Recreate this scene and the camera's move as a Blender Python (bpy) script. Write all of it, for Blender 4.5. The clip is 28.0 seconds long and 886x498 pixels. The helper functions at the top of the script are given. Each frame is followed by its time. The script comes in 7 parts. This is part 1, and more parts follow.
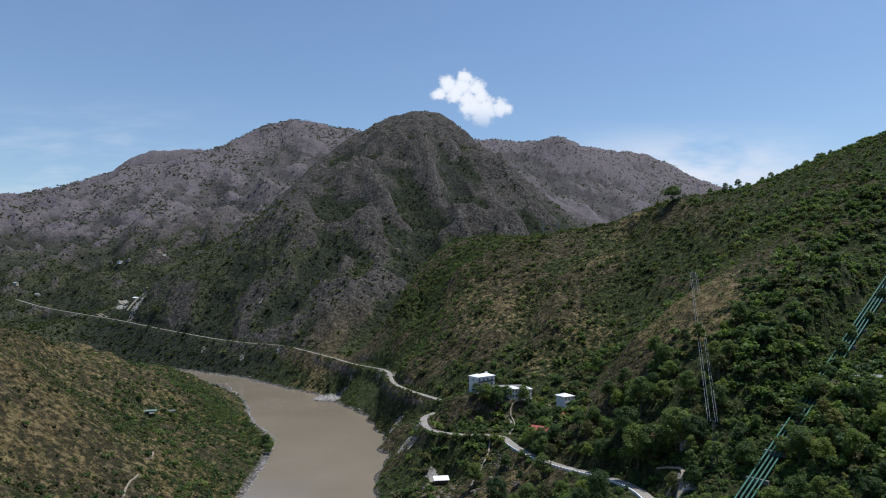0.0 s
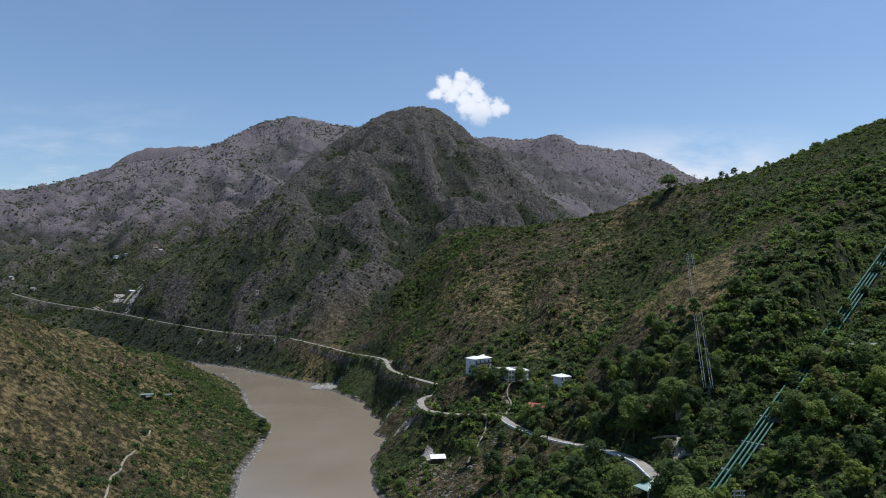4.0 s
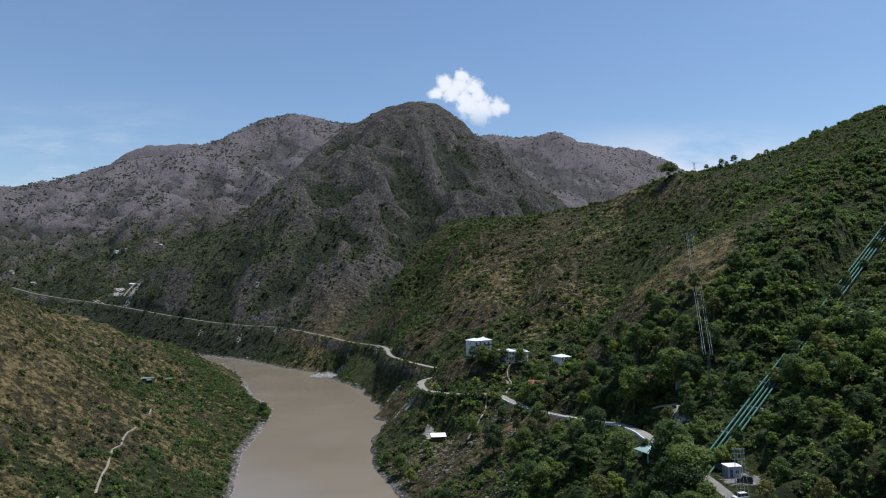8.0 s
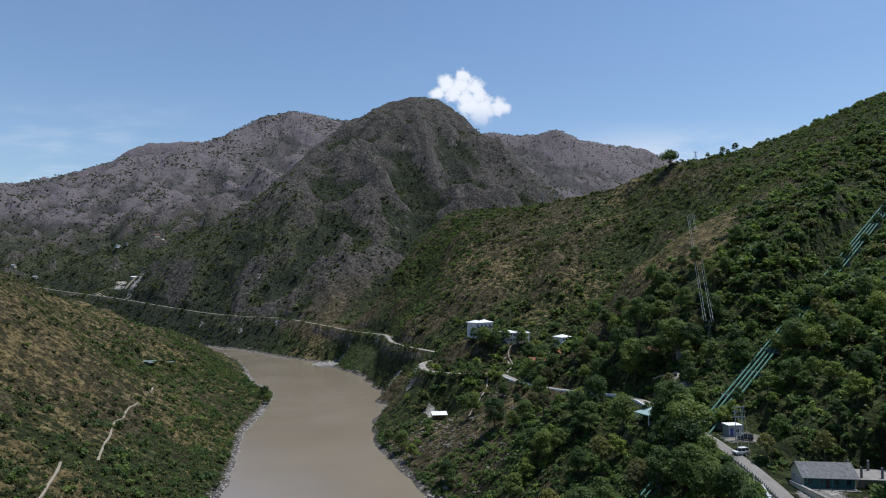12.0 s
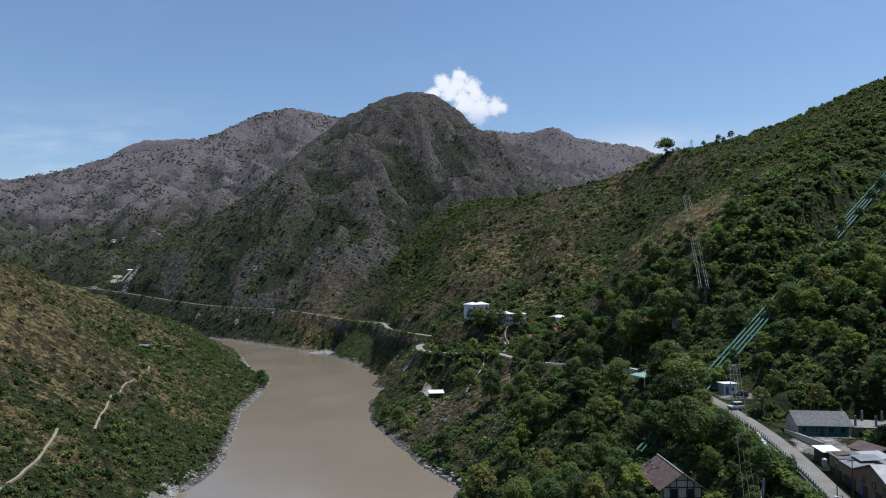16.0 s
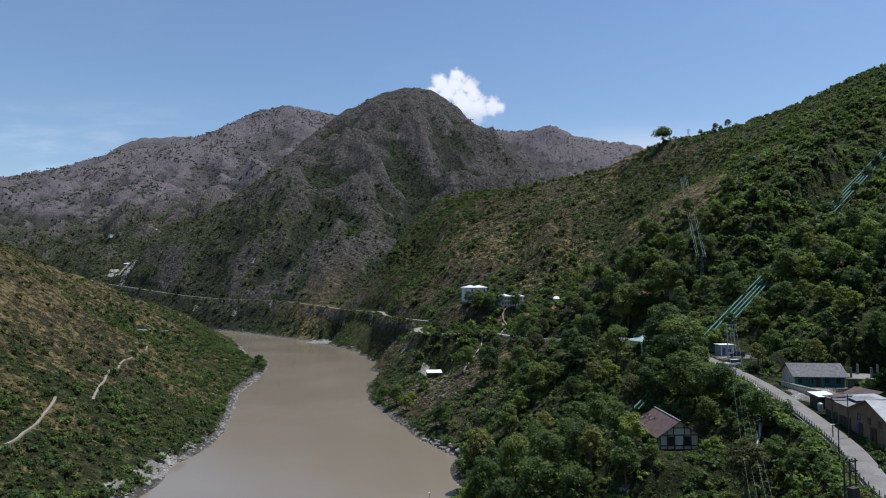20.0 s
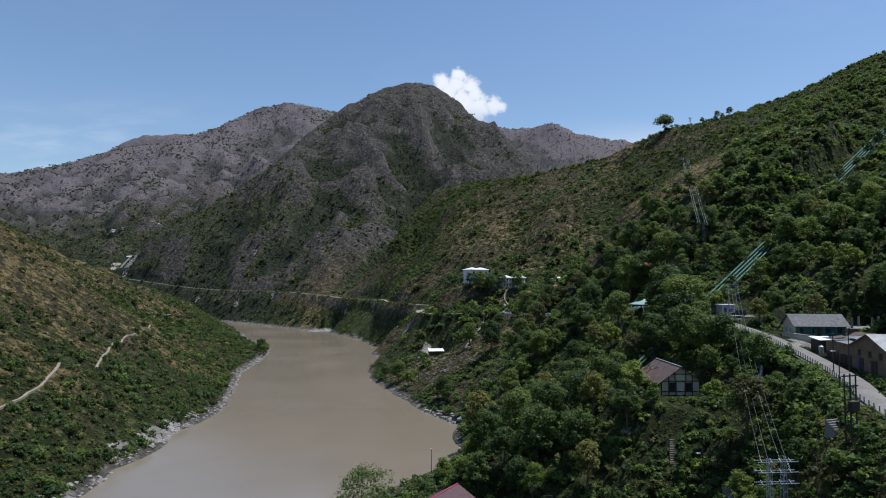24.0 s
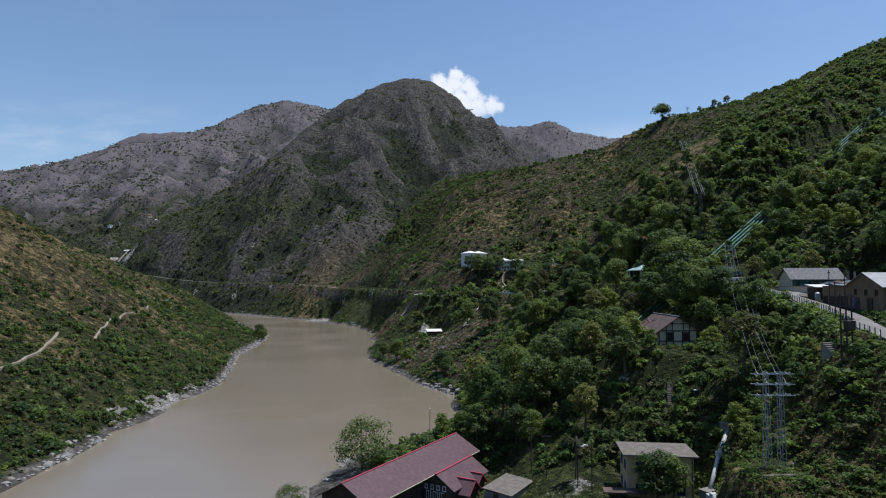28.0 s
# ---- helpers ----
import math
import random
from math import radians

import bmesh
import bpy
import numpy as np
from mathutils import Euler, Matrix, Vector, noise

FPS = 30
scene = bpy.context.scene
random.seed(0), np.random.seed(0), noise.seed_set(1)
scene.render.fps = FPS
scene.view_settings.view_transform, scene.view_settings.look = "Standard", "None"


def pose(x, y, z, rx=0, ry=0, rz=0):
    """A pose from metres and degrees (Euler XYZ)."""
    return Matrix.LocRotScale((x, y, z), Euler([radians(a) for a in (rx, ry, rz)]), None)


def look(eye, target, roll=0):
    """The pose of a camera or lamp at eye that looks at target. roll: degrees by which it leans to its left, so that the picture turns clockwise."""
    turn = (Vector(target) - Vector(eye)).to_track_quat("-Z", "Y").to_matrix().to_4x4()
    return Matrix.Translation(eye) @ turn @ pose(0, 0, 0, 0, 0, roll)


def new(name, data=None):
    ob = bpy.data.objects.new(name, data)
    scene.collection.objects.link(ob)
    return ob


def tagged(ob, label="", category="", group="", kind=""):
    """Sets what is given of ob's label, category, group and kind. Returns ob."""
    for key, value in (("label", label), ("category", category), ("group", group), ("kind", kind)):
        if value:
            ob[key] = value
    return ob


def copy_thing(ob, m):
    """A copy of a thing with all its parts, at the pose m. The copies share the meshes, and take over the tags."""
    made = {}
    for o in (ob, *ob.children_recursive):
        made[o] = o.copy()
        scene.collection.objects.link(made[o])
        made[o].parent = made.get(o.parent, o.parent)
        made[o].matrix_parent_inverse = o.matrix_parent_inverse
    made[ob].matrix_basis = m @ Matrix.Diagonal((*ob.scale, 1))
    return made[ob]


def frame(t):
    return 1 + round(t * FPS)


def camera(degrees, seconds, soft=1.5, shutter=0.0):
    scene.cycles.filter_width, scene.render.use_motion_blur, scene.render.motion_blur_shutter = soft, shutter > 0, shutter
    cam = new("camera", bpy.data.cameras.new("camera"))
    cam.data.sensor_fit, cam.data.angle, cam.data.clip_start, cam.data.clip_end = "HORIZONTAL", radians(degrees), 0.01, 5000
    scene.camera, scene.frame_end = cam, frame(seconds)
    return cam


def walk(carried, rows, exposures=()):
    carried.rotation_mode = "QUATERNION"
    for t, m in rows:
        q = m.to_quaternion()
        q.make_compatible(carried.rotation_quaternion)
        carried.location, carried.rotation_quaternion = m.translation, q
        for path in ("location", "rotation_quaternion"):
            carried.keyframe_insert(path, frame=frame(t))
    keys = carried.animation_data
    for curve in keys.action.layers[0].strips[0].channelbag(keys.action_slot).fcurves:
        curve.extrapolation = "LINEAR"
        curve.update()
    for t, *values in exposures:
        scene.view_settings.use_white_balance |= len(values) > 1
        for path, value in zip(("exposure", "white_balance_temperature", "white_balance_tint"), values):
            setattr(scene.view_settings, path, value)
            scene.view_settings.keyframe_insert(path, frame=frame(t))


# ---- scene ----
cam = camera(70.5, 28.0, soft=1.1)
METRES, EYE, TILT, LEAN, TURN = 80.0, 123.7, 3.0, 0.0, 0.0
ROWS = [
    (0.0, 0.0, 0.0, 0.0, 0.0, 0.0, -0.0),
    (0.5, 0.0013, -0.0013, -0.019, 0.09, 0.0, 0.01),
    (1.0, 0.0007, -0.002, -0.0359, 0.11, 0.01, -0.01),
    (1.5, 0.0012, -0.0021, -0.0551, -0.07, 0.01, -0.03),
    (2.0, 0.0007, -0.0037, -0.0715, -0.16, 0.0, -0.02),
    (2.5, -0.0003, -0.0056, -0.0895, -0.17, 0.0, -0.03),
    (3.0, -0.0005, -0.0059, -0.1069, -0.23, 0.01, -0.04),
    (3.5, 0.0002, -0.0067, -0.1258, -0.29, 0.0, -0.06),
    (5.5, -0.0013, -0.0088, -0.1987, -0.22, -0.04, -0.05),
    (6.0, -0.0013, -0.0102, -0.2156, -0.23, -0.05, -0.04),
    (6.5, -0.0013, -0.0103, -0.2348, -0.26, -0.04, -0.03),
    (7.0, -0.0006, -0.0106, -0.2525, -0.27, -0.05, -0.03),
    (7.5, -0.0001, -0.0113, -0.272, -0.27, -0.04, -0.04),
    (8.0, -0.0012, -0.0133, -0.2882, -0.28, -0.06, -0.02),
    (8.5, -0.0004, -0.0131, -0.308, -0.3, -0.05, -0.04),
    (9.0, -0.0021, -0.0146, -0.326, -0.31, -0.05, -0.03),
    (9.5, -0.0032, -0.017, -0.3452, -0.3, -0.07, -0.04),
    (10.0, -0.0036, -0.0181, -0.3623, -0.22, -0.06, -0.03),
    (10.5, -0.0034, -0.0193, -0.3817, -0.08, -0.05, -0.03),
    (11.0, -0.0016, -0.02, -0.3993, -0.09, -0.05, -0.03),
    (11.5, -0.0018, -0.0207, -0.4181, -0.15, -0.05, -0.04),
    (12.0, -0.0015, -0.0216, -0.4353, -0.17, -0.07, -0.06),
    (12.5, -0.0028, -0.0223, -0.4542, -0.2, -0.07, -0.07),
    (14.5, -0.0042, -0.0266, -0.5267, -0.65, -0.1, -0.07),
    (15.0, -0.0039, -0.0271, -0.5441, -0.61, -0.11, -0.07),
    (15.5, -0.0038, -0.0281, -0.5629, -0.53, -0.11, -0.07),
    (16.0, -0.003, -0.0287, -0.5803, -0.49, -0.11, -0.05),
    (16.5, -0.0034, -0.0294, -0.599, -0.53, -0.12, -0.04),
    (17.0, -0.0029, -0.0305, -0.6162, -0.74, -0.12, -0.04),
    (17.5, -0.0039, -0.0325, -0.6339, -0.95, -0.12, -0.04),
    (18.0, -0.0053, -0.0325, -0.6506, -0.95, -0.12, -0.05),
    (18.5, -0.0059, -0.0339, -0.668, -0.91, -0.12, -0.04),
    (19.0, -0.0059, -0.035, -0.6842, -0.81, -0.13, -0.04),
    (19.5, -0.0053, -0.0356, -0.7017, -0.75, -0.13, -0.03),
    (20.0, -0.0048, -0.0359, -0.7181, -0.71, -0.13, -0.02),
    (20.5, -0.0047, -0.0364, -0.7365, -0.68, -0.14, -0.01),
    (22.5, -0.0059, -0.041, -0.809, -0.75, -0.18, -0.01),
    (23.0, -0.0082, -0.0438, -0.8265, -0.6, -0.19, -0.01),
    (23.5, -0.0073, -0.0442, -0.8448, -0.58, -0.19, -0.01),
    (24.0, -0.0071, -0.0446, -0.8618, -0.57, -0.18, -0.02),
    (24.5, -0.0072, -0.0459, -0.8806, -0.43, -0.18, -0.02),
    (25.0, -0.0063, -0.0459, -0.8968, -0.43, -0.18, -0.01),
    (25.5, -0.006, -0.0461, -0.9139, -0.5, -0.18, 0.01),
    (26.0, -0.0068, -0.0471, -0.9295, -0.55, -0.18, 0.01),
    (26.5, -0.0069, -0.0476, -0.9471, -0.58, -0.19, 0.02),
    (27.0, -0.0076, -0.0486, -0.9632, -0.62, -0.19, 0.02),
    (27.5, -0.0083, -0.0497, -0.9806, -0.68, -0.19, 0.03),
    (28.0, -0.0087, -0.0508, -0.9973, -0.77, -0.19, 0.04),
]
walk(cam, [(t, pose(0, 0, EYE, TILT, LEAN, TURN) @ pose(METRES * x, METRES * y, METRES * z, 90 + pitch, roll, yaw)) for t, x, y, z, yaw, pitch, roll in ROWS],
     [(0.0, 0.0, 6090, 11), (28.0, 0.0, 6060, 11)])

# ---- light ----
SUN_TO = Vector((0.33, 0.10, 0.95)).normalized()
sun = new("sun", bpy.data.lights.new("sun", "SUN"))
sun.data.energy, sun.data.angle, sun.data.color = 4.5, radians(0.53), (1.0, 0.96, 0.90)
sun.matrix_world = look(SUN_TO * 4000, (0, 0, 0))
scene.view_settings.exposure = 0.0


def make_world():
    """Clear blue sky with one heap cloud and a thin white veil low over the far range."""
    world = bpy.data.worlds.new("sky")
    scene.world = world
    world.use_nodes = True
    nt = world.node_tree
    nt.nodes.clear()
    N, L = nt.nodes.new, nt.links.new

    def math_node(op, a, b=None, c=None):
        n = N("ShaderNodeMath")
        n.operation = op
        for i, v in enumerate((a, b, c)):
            if v is None:
                continue
            if isinstance(v, (int, float)):
                n.inputs[i].default_value = v
            else:
                L(v, n.inputs[i])
        return n.outputs[0]

    def smooth(v, lo, hi):
        n = N("ShaderNodeMapRange")
        n.interpolation_type = "SMOOTHSTEP"
        n.inputs[1].default_value, n.inputs[2].default_value = lo, hi
        L(v, n.inputs[0])
        return n.outputs[0]

    sky = N("ShaderNodeTexSky")
    sky.sky_type, sky.sun_disc = "NISHITA", False
    sky.sun_elevation = math.asin(SUN_TO.z)
    sky.sun_rotation = math.atan2(SUN_TO.x, SUN_TO.y)
    sky.altitude, sky.air_density, sky.dust_density, sky.ozone_density = 900, 1.3, .6, 3.0
    co = N("ShaderNodeTexCoord")
    sep = N("ShaderNodeSeparateXYZ")
    L(co.outputs["Generated"], sep.inputs[0])
    ahead = math_node("MAXIMUM", sep.outputs[1], 0.02)
    u, v = math_node("DIVIDE", sep.outputs[0], ahead), math_node("DIVIDE", sep.outputs[2], ahead)
    flat = N("ShaderNodeCombineXYZ")
    L(u, flat.inputs[0]), L(v, flat.inputs[1])

    def noise_at(scale, detail, rough, stretch=1.0):
        m = N("ShaderNodeVectorMath")
        m.operation = "MULTIPLY"
        m.inputs[1].default_value = (1, stretch, 1)
        L(flat.outputs[0], m.inputs[0])
        n = N("ShaderNodeTexNoise")
        n.inputs["Scale"].default_value, n.inputs["Detail"].default_value, n.inputs["Roughness"].default_value = scale, detail, rough
        L(m.outputs[0], n.inputs["Vector"])
        return n.outputs["Fac"]

    # heap cloud: a few puffs, torn by noise
    puffs = [(.034, .331, .015), (.030, .318, .017), (.008, .318, .019), (-.006, .305, .014), (.020, .305, .020), (.055, .314, .017),
             (.062, .300, .017), (.046, .283, .024), (.070, .276, .024), (.092, .279, .018), (.104, .279, .011), (.063, .266, .020), (.040, .296, .017)]
    body = None
    for pu, pv, pr in puffs:
        d = N("ShaderNodeVectorMath")
        d.operation = "DISTANCE"
        d.inputs[1].default_value = (pu, pv, 0)
        L(flat.outputs[0], d.inputs[0])
        one = math_node("MULTIPLY_ADD", d.outputs["Value"], -1 / pr, 1.0)
        body = one if body is None else math_node("MAXIMUM", body, one)
    ragged = math_node("MULTIPLY_ADD", math_node("SUBTRACT", noise_at(62, 7, .62), .5), 1.6, body)
    heap = math_node("MULTIPLY", smooth(ragged, -.06, .48), smooth(v, .232, .288))
    # veil near the horizon and wisps
    band = math_node("MULTIPLY", smooth(v, .27, .17), smooth(math_node("ABSOLUTE", math_node("SUBTRACT", u, .40)), .30, .02))
    veil = math_node("MULTIPLY", band, smooth(noise_at(5.5, 6, .6, 3.0), .25, .55))
    left = math_node("MULTIPLY", smooth(v, .32, .17), smooth(u, -.2, -.55))
    wisp = math_node("MULTIPLY", left, smooth(noise_at(5, 7, .6, 4.5), .42, .70))
    high = math_node("MULTIPLY", smooth(noise_at(2.2, 8, .62, 2.4), .5, .85), .10)
    cover = math_node("ADD", math_node("MULTIPLY", veil, 1.0), math_node("ADD", math_node("MULTIPLY", wisp, .45), high))
    cover = math_node("MINIMUM", math_node("MAXIMUM", cover, math_node("MULTIPLY", heap, .97)), 1.0)
    shade = N("ShaderNodeMixRGB")
    shade.inputs[1].default_value, shade.inputs[2].default_value = (6.5, 6.8, 7.4, 1), (7.8, 7.9, 8.1, 1)
    L(smooth(ragged, .05, .8), shade.inputs[0])
    mix = N("ShaderNodeMixRGB")
    L(cover, mix.inputs[0]), L(sky.outputs[0], mix.inputs[1]), L(shade.outputs[0], mix.inputs[2])
    bg = N("ShaderNodeBackground")
    bg.inputs[1].default_value = 0.117
    L(mix.outputs[0], bg.inputs[0])
    out = N("ShaderNodeOutputWorld")
    L(bg.outputs[0], out.inputs[0])


make_world()

# ---- materials ----
M = {}


class Nodes:
    """A small wrapper round one node material."""

    def __init__(self, name):
        self.mat = bpy.data.materials.new(name)
        self.mat.use_nodes = True
        self.t = self.mat.node_tree
        self.p = self.t.nodes["Principled BSDF"]
        M[name] = self.mat

    def add(self, kind, **sockets):
        n = self.t.nodes.new(kind)
        for key, v in sockets.items():
            self.put(v, n.inputs[key.replace("_", " ")])
        return n

    def put(self, v, socket):
        if isinstance(v, bpy.types.NodeSocket):
            self.t.links.new(v, socket)
        else:
            socket.default_value = (*v, 1) if isinstance(v, tuple) and len(v) == 3 and len(socket.default_value) == 4 else v

    def coords(self, kind="Object"):
        return self.add("ShaderNodeTexCoord").outputs[kind]

    def noise(self, scale, detail=4, rough=.55, vector=None):
        n = self.add("ShaderNodeTexNoise", Scale=scale, Detail=detail, Roughness=rough)
        self.put(vector or self.coords(), n.inputs["Vector"])
        return n.outputs["Fac"]

    def ramp(self, fac, *stops):
        n = self.add("ShaderNodeValToRGB")
        e = n.color_ramp.elements
        while len(e) < len(stops):
            e.new(.5)
        for el, (pos, col) in zip(e, stops):
            el.position, el.color = pos, (*col, 1)
        self.put(fac, n.inputs[0])
        return n.outputs[0]

    def mix(self, fac, a, b, blend="MIX"):
        n = self.add("ShaderNodeMixRGB")
        n.blend_type = blend
        for v, s in zip((fac, a, b), n.inputs):
            self.put(v, s)
        return n.outputs[0]

    def math(self, op, a, b=0.0):
        n = self.add("ShaderNodeMath")
        n.operation = op
        self.put(a, n.inputs[0]), self.put(b, n.inputs[1])
        return n.outputs[0]

    def span(self, v, lo, hi):
        n = self.add("ShaderNodeMapRange")
        n.interpolation_type = "SMOOTHSTEP"
        for s, q in zip(n.inputs, (v, lo, hi)):
            self.put(q, s)
        return n.outputs[0]

    def attr(self, name):
        n = self.add("ShaderNodeAttribute")
        n.attribute_name = name
        return n.outputs["Fac"]

    def bump(self, fac, strength, distance):
        n = self.add("ShaderNodeBump", Strength=strength, Distance=distance, Height=fac)
        self.t.links.new(n.outputs[0], self.p.inputs["Normal"])

    def done(self, colour, rough=.9, metal=0.0, spec=.3):
        self.put(colour, self.p.inputs["Base Color"])
        self.put(rough, self.p.inputs["Roughness"])
        self.p.inputs["Metallic"].default_value = metal
        self.p.inputs["Specular IOR Level"].default_value = spec
        return self.mat


def ground_material():
    n = Nodes("ground")
    near, mid, big = n.noise(.9, 6, .65), n.noise(.07, 7, .68), n.noise(.018, 4, .6)
    clumps = n.span(n.noise(.24, 7, .74), .36, .66)
    fine = n.math("ADD", n.math("MULTIPLY", near, .45), n.math("MULTIPLY", clumps, .55))
    dry = n.ramp(fine, (.22, (.024, .023, .011)), (.5, (.078, .063, .033)), (.8, (.165, .134, .078)))
    scrub = n.ramp(fine, (.25, (.016, .022, .008)), (.52, (.044, .058, .018)), (.8, (.096, .108, .040)))
    rock = n.ramp(fine, (.25, (.07, .063, .055)), (.55, (.17, .155, .135)), (.85, (.29, .27, .24)))
    # dry pinkish rock and grass, with haze put into the colour as mauve-grey
    hazy_heath = n.ramp(n.math("ADD", n.math("MULTIPLY", mid, .6), n.math("MULTIPLY", clumps, .4)), (.25, (.074, .073, .084)), (.55, (.152, .130, .134)), (.8, (.232, .184, .172)))
    g = n.attr("green")
    torn = n.math("ADD", g, n.math("MULTIPLY", n.math("SUBTRACT", mid, .5), .75))
    cover = n.mix(n.span(torn, .40, .60), dry, scrub)
    straw = n.ramp(fine, (.24, (.040, .038, .015)), (.5, (.155, .118, .050)), (.8, (.25, .195, .095)))
    cover = n.mix(n.span(n.math("ADD", n.attr("straw"), n.math("MULTIPLY", n.math("SUBTRACT", fine, .5), 1.15)), .28, .60), cover, straw)
    brae = n.ramp(n.math("ADD", n.math("MULTIPLY", mid, .5), n.math("MULTIPLY", clumps, .5)), (.25, (.021, .024, .022)), (.5, (.072, .065, .057)), (.8, (.155, .132, .112)))
    cover = n.mix(n.span(n.attr("far"), .012, .06), cover, n.mix(n.span(torn, .38, .62), brae, n.mix(.3, scrub, brae)))
    # the far ranges take this haze-tinted colour as distance grows
    faraway = n.mix(n.span(n.math("ADD", n.attr("far"), n.math("MULTIPLY", n.math("SUBTRACT", big, .5), .5)), .62, 1.05), cover, n.mix(n.span(torn, .35, .62), hazy_heath, brae))
    # dark green crags and thickets, most of all where the land is concave
    dark = n.math("ADD", n.math("MULTIPLY", n.attr("concave"), .27), n.noise(.030, 8, .72))
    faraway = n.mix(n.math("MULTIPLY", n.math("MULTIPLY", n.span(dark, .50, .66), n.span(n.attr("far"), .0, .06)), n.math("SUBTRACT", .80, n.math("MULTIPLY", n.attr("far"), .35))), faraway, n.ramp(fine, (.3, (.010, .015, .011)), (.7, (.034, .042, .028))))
    geo = n.add("ShaderNodeNewGeometry")
    up = n.add("ShaderNodeSeparateXYZ")
    n.put(geo.outputs["True Normal"], up.inputs[0])
    steep = n.span(n.math("ADD", up.outputs[2], n.math("MULTIPLY", n.math("SUBTRACT", mid, .5), .5)), .50, .30)
    place = n.add("ShaderNodeSeparateXYZ")
    n.put(geo.outputs["Position"], place.inputs[0])
    shore = n.span(n.math("ADD", place.outputs[2], n.math("MULTIPLY", n.math("SUBTRACT", mid, .5), 3.0)), 2.2, .9)
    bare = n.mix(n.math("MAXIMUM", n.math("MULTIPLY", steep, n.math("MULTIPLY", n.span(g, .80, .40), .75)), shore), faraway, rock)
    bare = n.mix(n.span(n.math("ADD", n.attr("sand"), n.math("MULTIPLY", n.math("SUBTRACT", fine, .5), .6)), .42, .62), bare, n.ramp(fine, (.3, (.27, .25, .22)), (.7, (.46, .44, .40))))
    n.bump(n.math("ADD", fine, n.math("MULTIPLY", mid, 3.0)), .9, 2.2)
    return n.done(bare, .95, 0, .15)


def water_material():
    n = Nodes("water")
    silt = n.ramp(n.noise(.012, 4, .55), (.3, (.188, .156, .113)), (.7, (.225, .188, .140)))
    ripple = n.noise(1.6, 4, .6)
    n.bump(n.math("ADD", ripple, n.math("MULTIPLY", n.noise(.16, 3, .5), 2.0)), .07, .2)
    return n.done(silt, n.ramp(n.noise(.02, 3, .5), (.3, (.09, .09, .09)), (.7, (.22, .22, .22))), 0, .5)


def plain(name, a, b, scale=1.0, rough=.85, metal=0.0, spec=.3, bump=0.0):
    n = Nodes(name)
    v = n.math("ADD", n.math("MULTIPLY", n.noise(scale, 5, .6), .6), n.math("MULTIPLY", n.noise(scale * 7, 4, .6), .4))
    if bump:
        n.bump(v, .5, bump)
    return n.done(n.ramp(v, (.32, a), (.68, b)), rough, metal, spec)


def leaf_material(name, dark, light, tint=.35, tree=False):
    """Leaves: each spray a little different, each plant lighter or darker as a whole."""
    n = Nodes(name)
    r = n.add("ShaderNodeNewGeometry").outputs["Random Per Island"]
    t = n.add("ShaderNodeObjectInfo").outputs["Random"] if tree else n.attr("tint")
    c = n.mix(n.math("MULTIPLY", t, tint), n.mix(r, dark, light), (.215, .225, .045))
    c = n.mix(1.0, c, n.ramp(t, (.0, (.58, .62, .68)), (.42, (1, 1, 1)), (1.0, (1.55, 1.48, 1.25))), "MULTIPLY")
    n.done(c, .6, 0, .25)
    tr = n.add("ShaderNodeBsdfTranslucent", Color=n.mix(.5, c, (.165, .235, .035)))
    mx = n.add("ShaderNodeMixShader", Fac=.47)
    out = n.t.nodes["Material Output"]
    n.t.links.new(n.p.outputs[0], mx.inputs[1]), n.t.links.new(tr.outputs[0], mx.inputs[2]), n.t.links.new(mx.outputs[0], out.inputs[0])
    return n.mat


ground_material()
water_material()
leaf_material("leaf_fresh", (.064, .118, .030), (.152, .244, .056))
leaf_material("leaf_deep", (.046, .086, .030), (.104, .176, .056), .28)
leaf_material("leaf_dry", (.050, .052, .020), (.155, .148, .062), .3)
leaf_material("crown_fresh", (.054, .102, .026), (.128, .214, .050), .45, True)
leaf_material("crown_deep", (.038, .074, .027), (.088, .152, .050), .30, True)
leaf_material("crown_dry", (.050, .052, .020), (.155, .148, .062), .3, True)
leaf_material("scrub_far", (.016, .026, .013), (.042, .055, .023), .2)
# scrub_far again, paler and greyer: haze put into the leaf colour
leaf_material("scrub_hazy", (.034, .044, .036), (.066, .080, .060), .1)
plain("tin_old", (.050, .034, .030), (.165, .115, .098), .8, .7, 0, .3)
plain("broken_stone", (.09, .08, .066), (.22, .20, .17), 1.2, .95, 0, .2)
plain("bark", (.05, .038, .026), (.15, .12, .09), 2.0)
plain("road_dust", (.17, .155, .13), (.33, .305, .265), .22, .95)
plain("road_grey", (.14, .13, .118), (.26, .245, .22), .3, .95)
plain("path_dirt", (.20, .17, .125), (.33, .29, .22), .5, .95)
plain("white_paint", (.66, .67, .68), (.80, .80, .80), .3, .7)
plain("white_roof", (.74, .75, .77), (.86, .86, .86), .4, .45)
plain("tin_plum", (.052, .026, .031), (.135, .074, .080), 1.3, .6, 0, .4)
plain("red_paint", (.24, .03, .055), (.38, .065, .10), 1.0, .6)
plain("timber_dark", (.03, .024, .018), (.085, .066, .048), 1.2, .8)
plain("cream_plaster", (.42, .38, .27), (.60, .55, .41), .5, .9)
plain("yellow_plaster", (.44, .36, .19), (.58, .49, .28), .5, .9)
plain("teal_paint", (.018, .075, .075), (.05, .15, .14), .8, .7)
plain("adobe", (.12, .085, .055), (.26, .19, .125), .7, .95)
plain("tin_grey", (.13, .135, .14), (.31, .315, .32), .6, .55, .2, .5)
plain("tin_pale", (.24, .255, .26), (.48, .50, .51), .5, .45, 0, .5)
plain("slate", (.045, .047, .05), (.20, .205, .21), 1.6, .75)
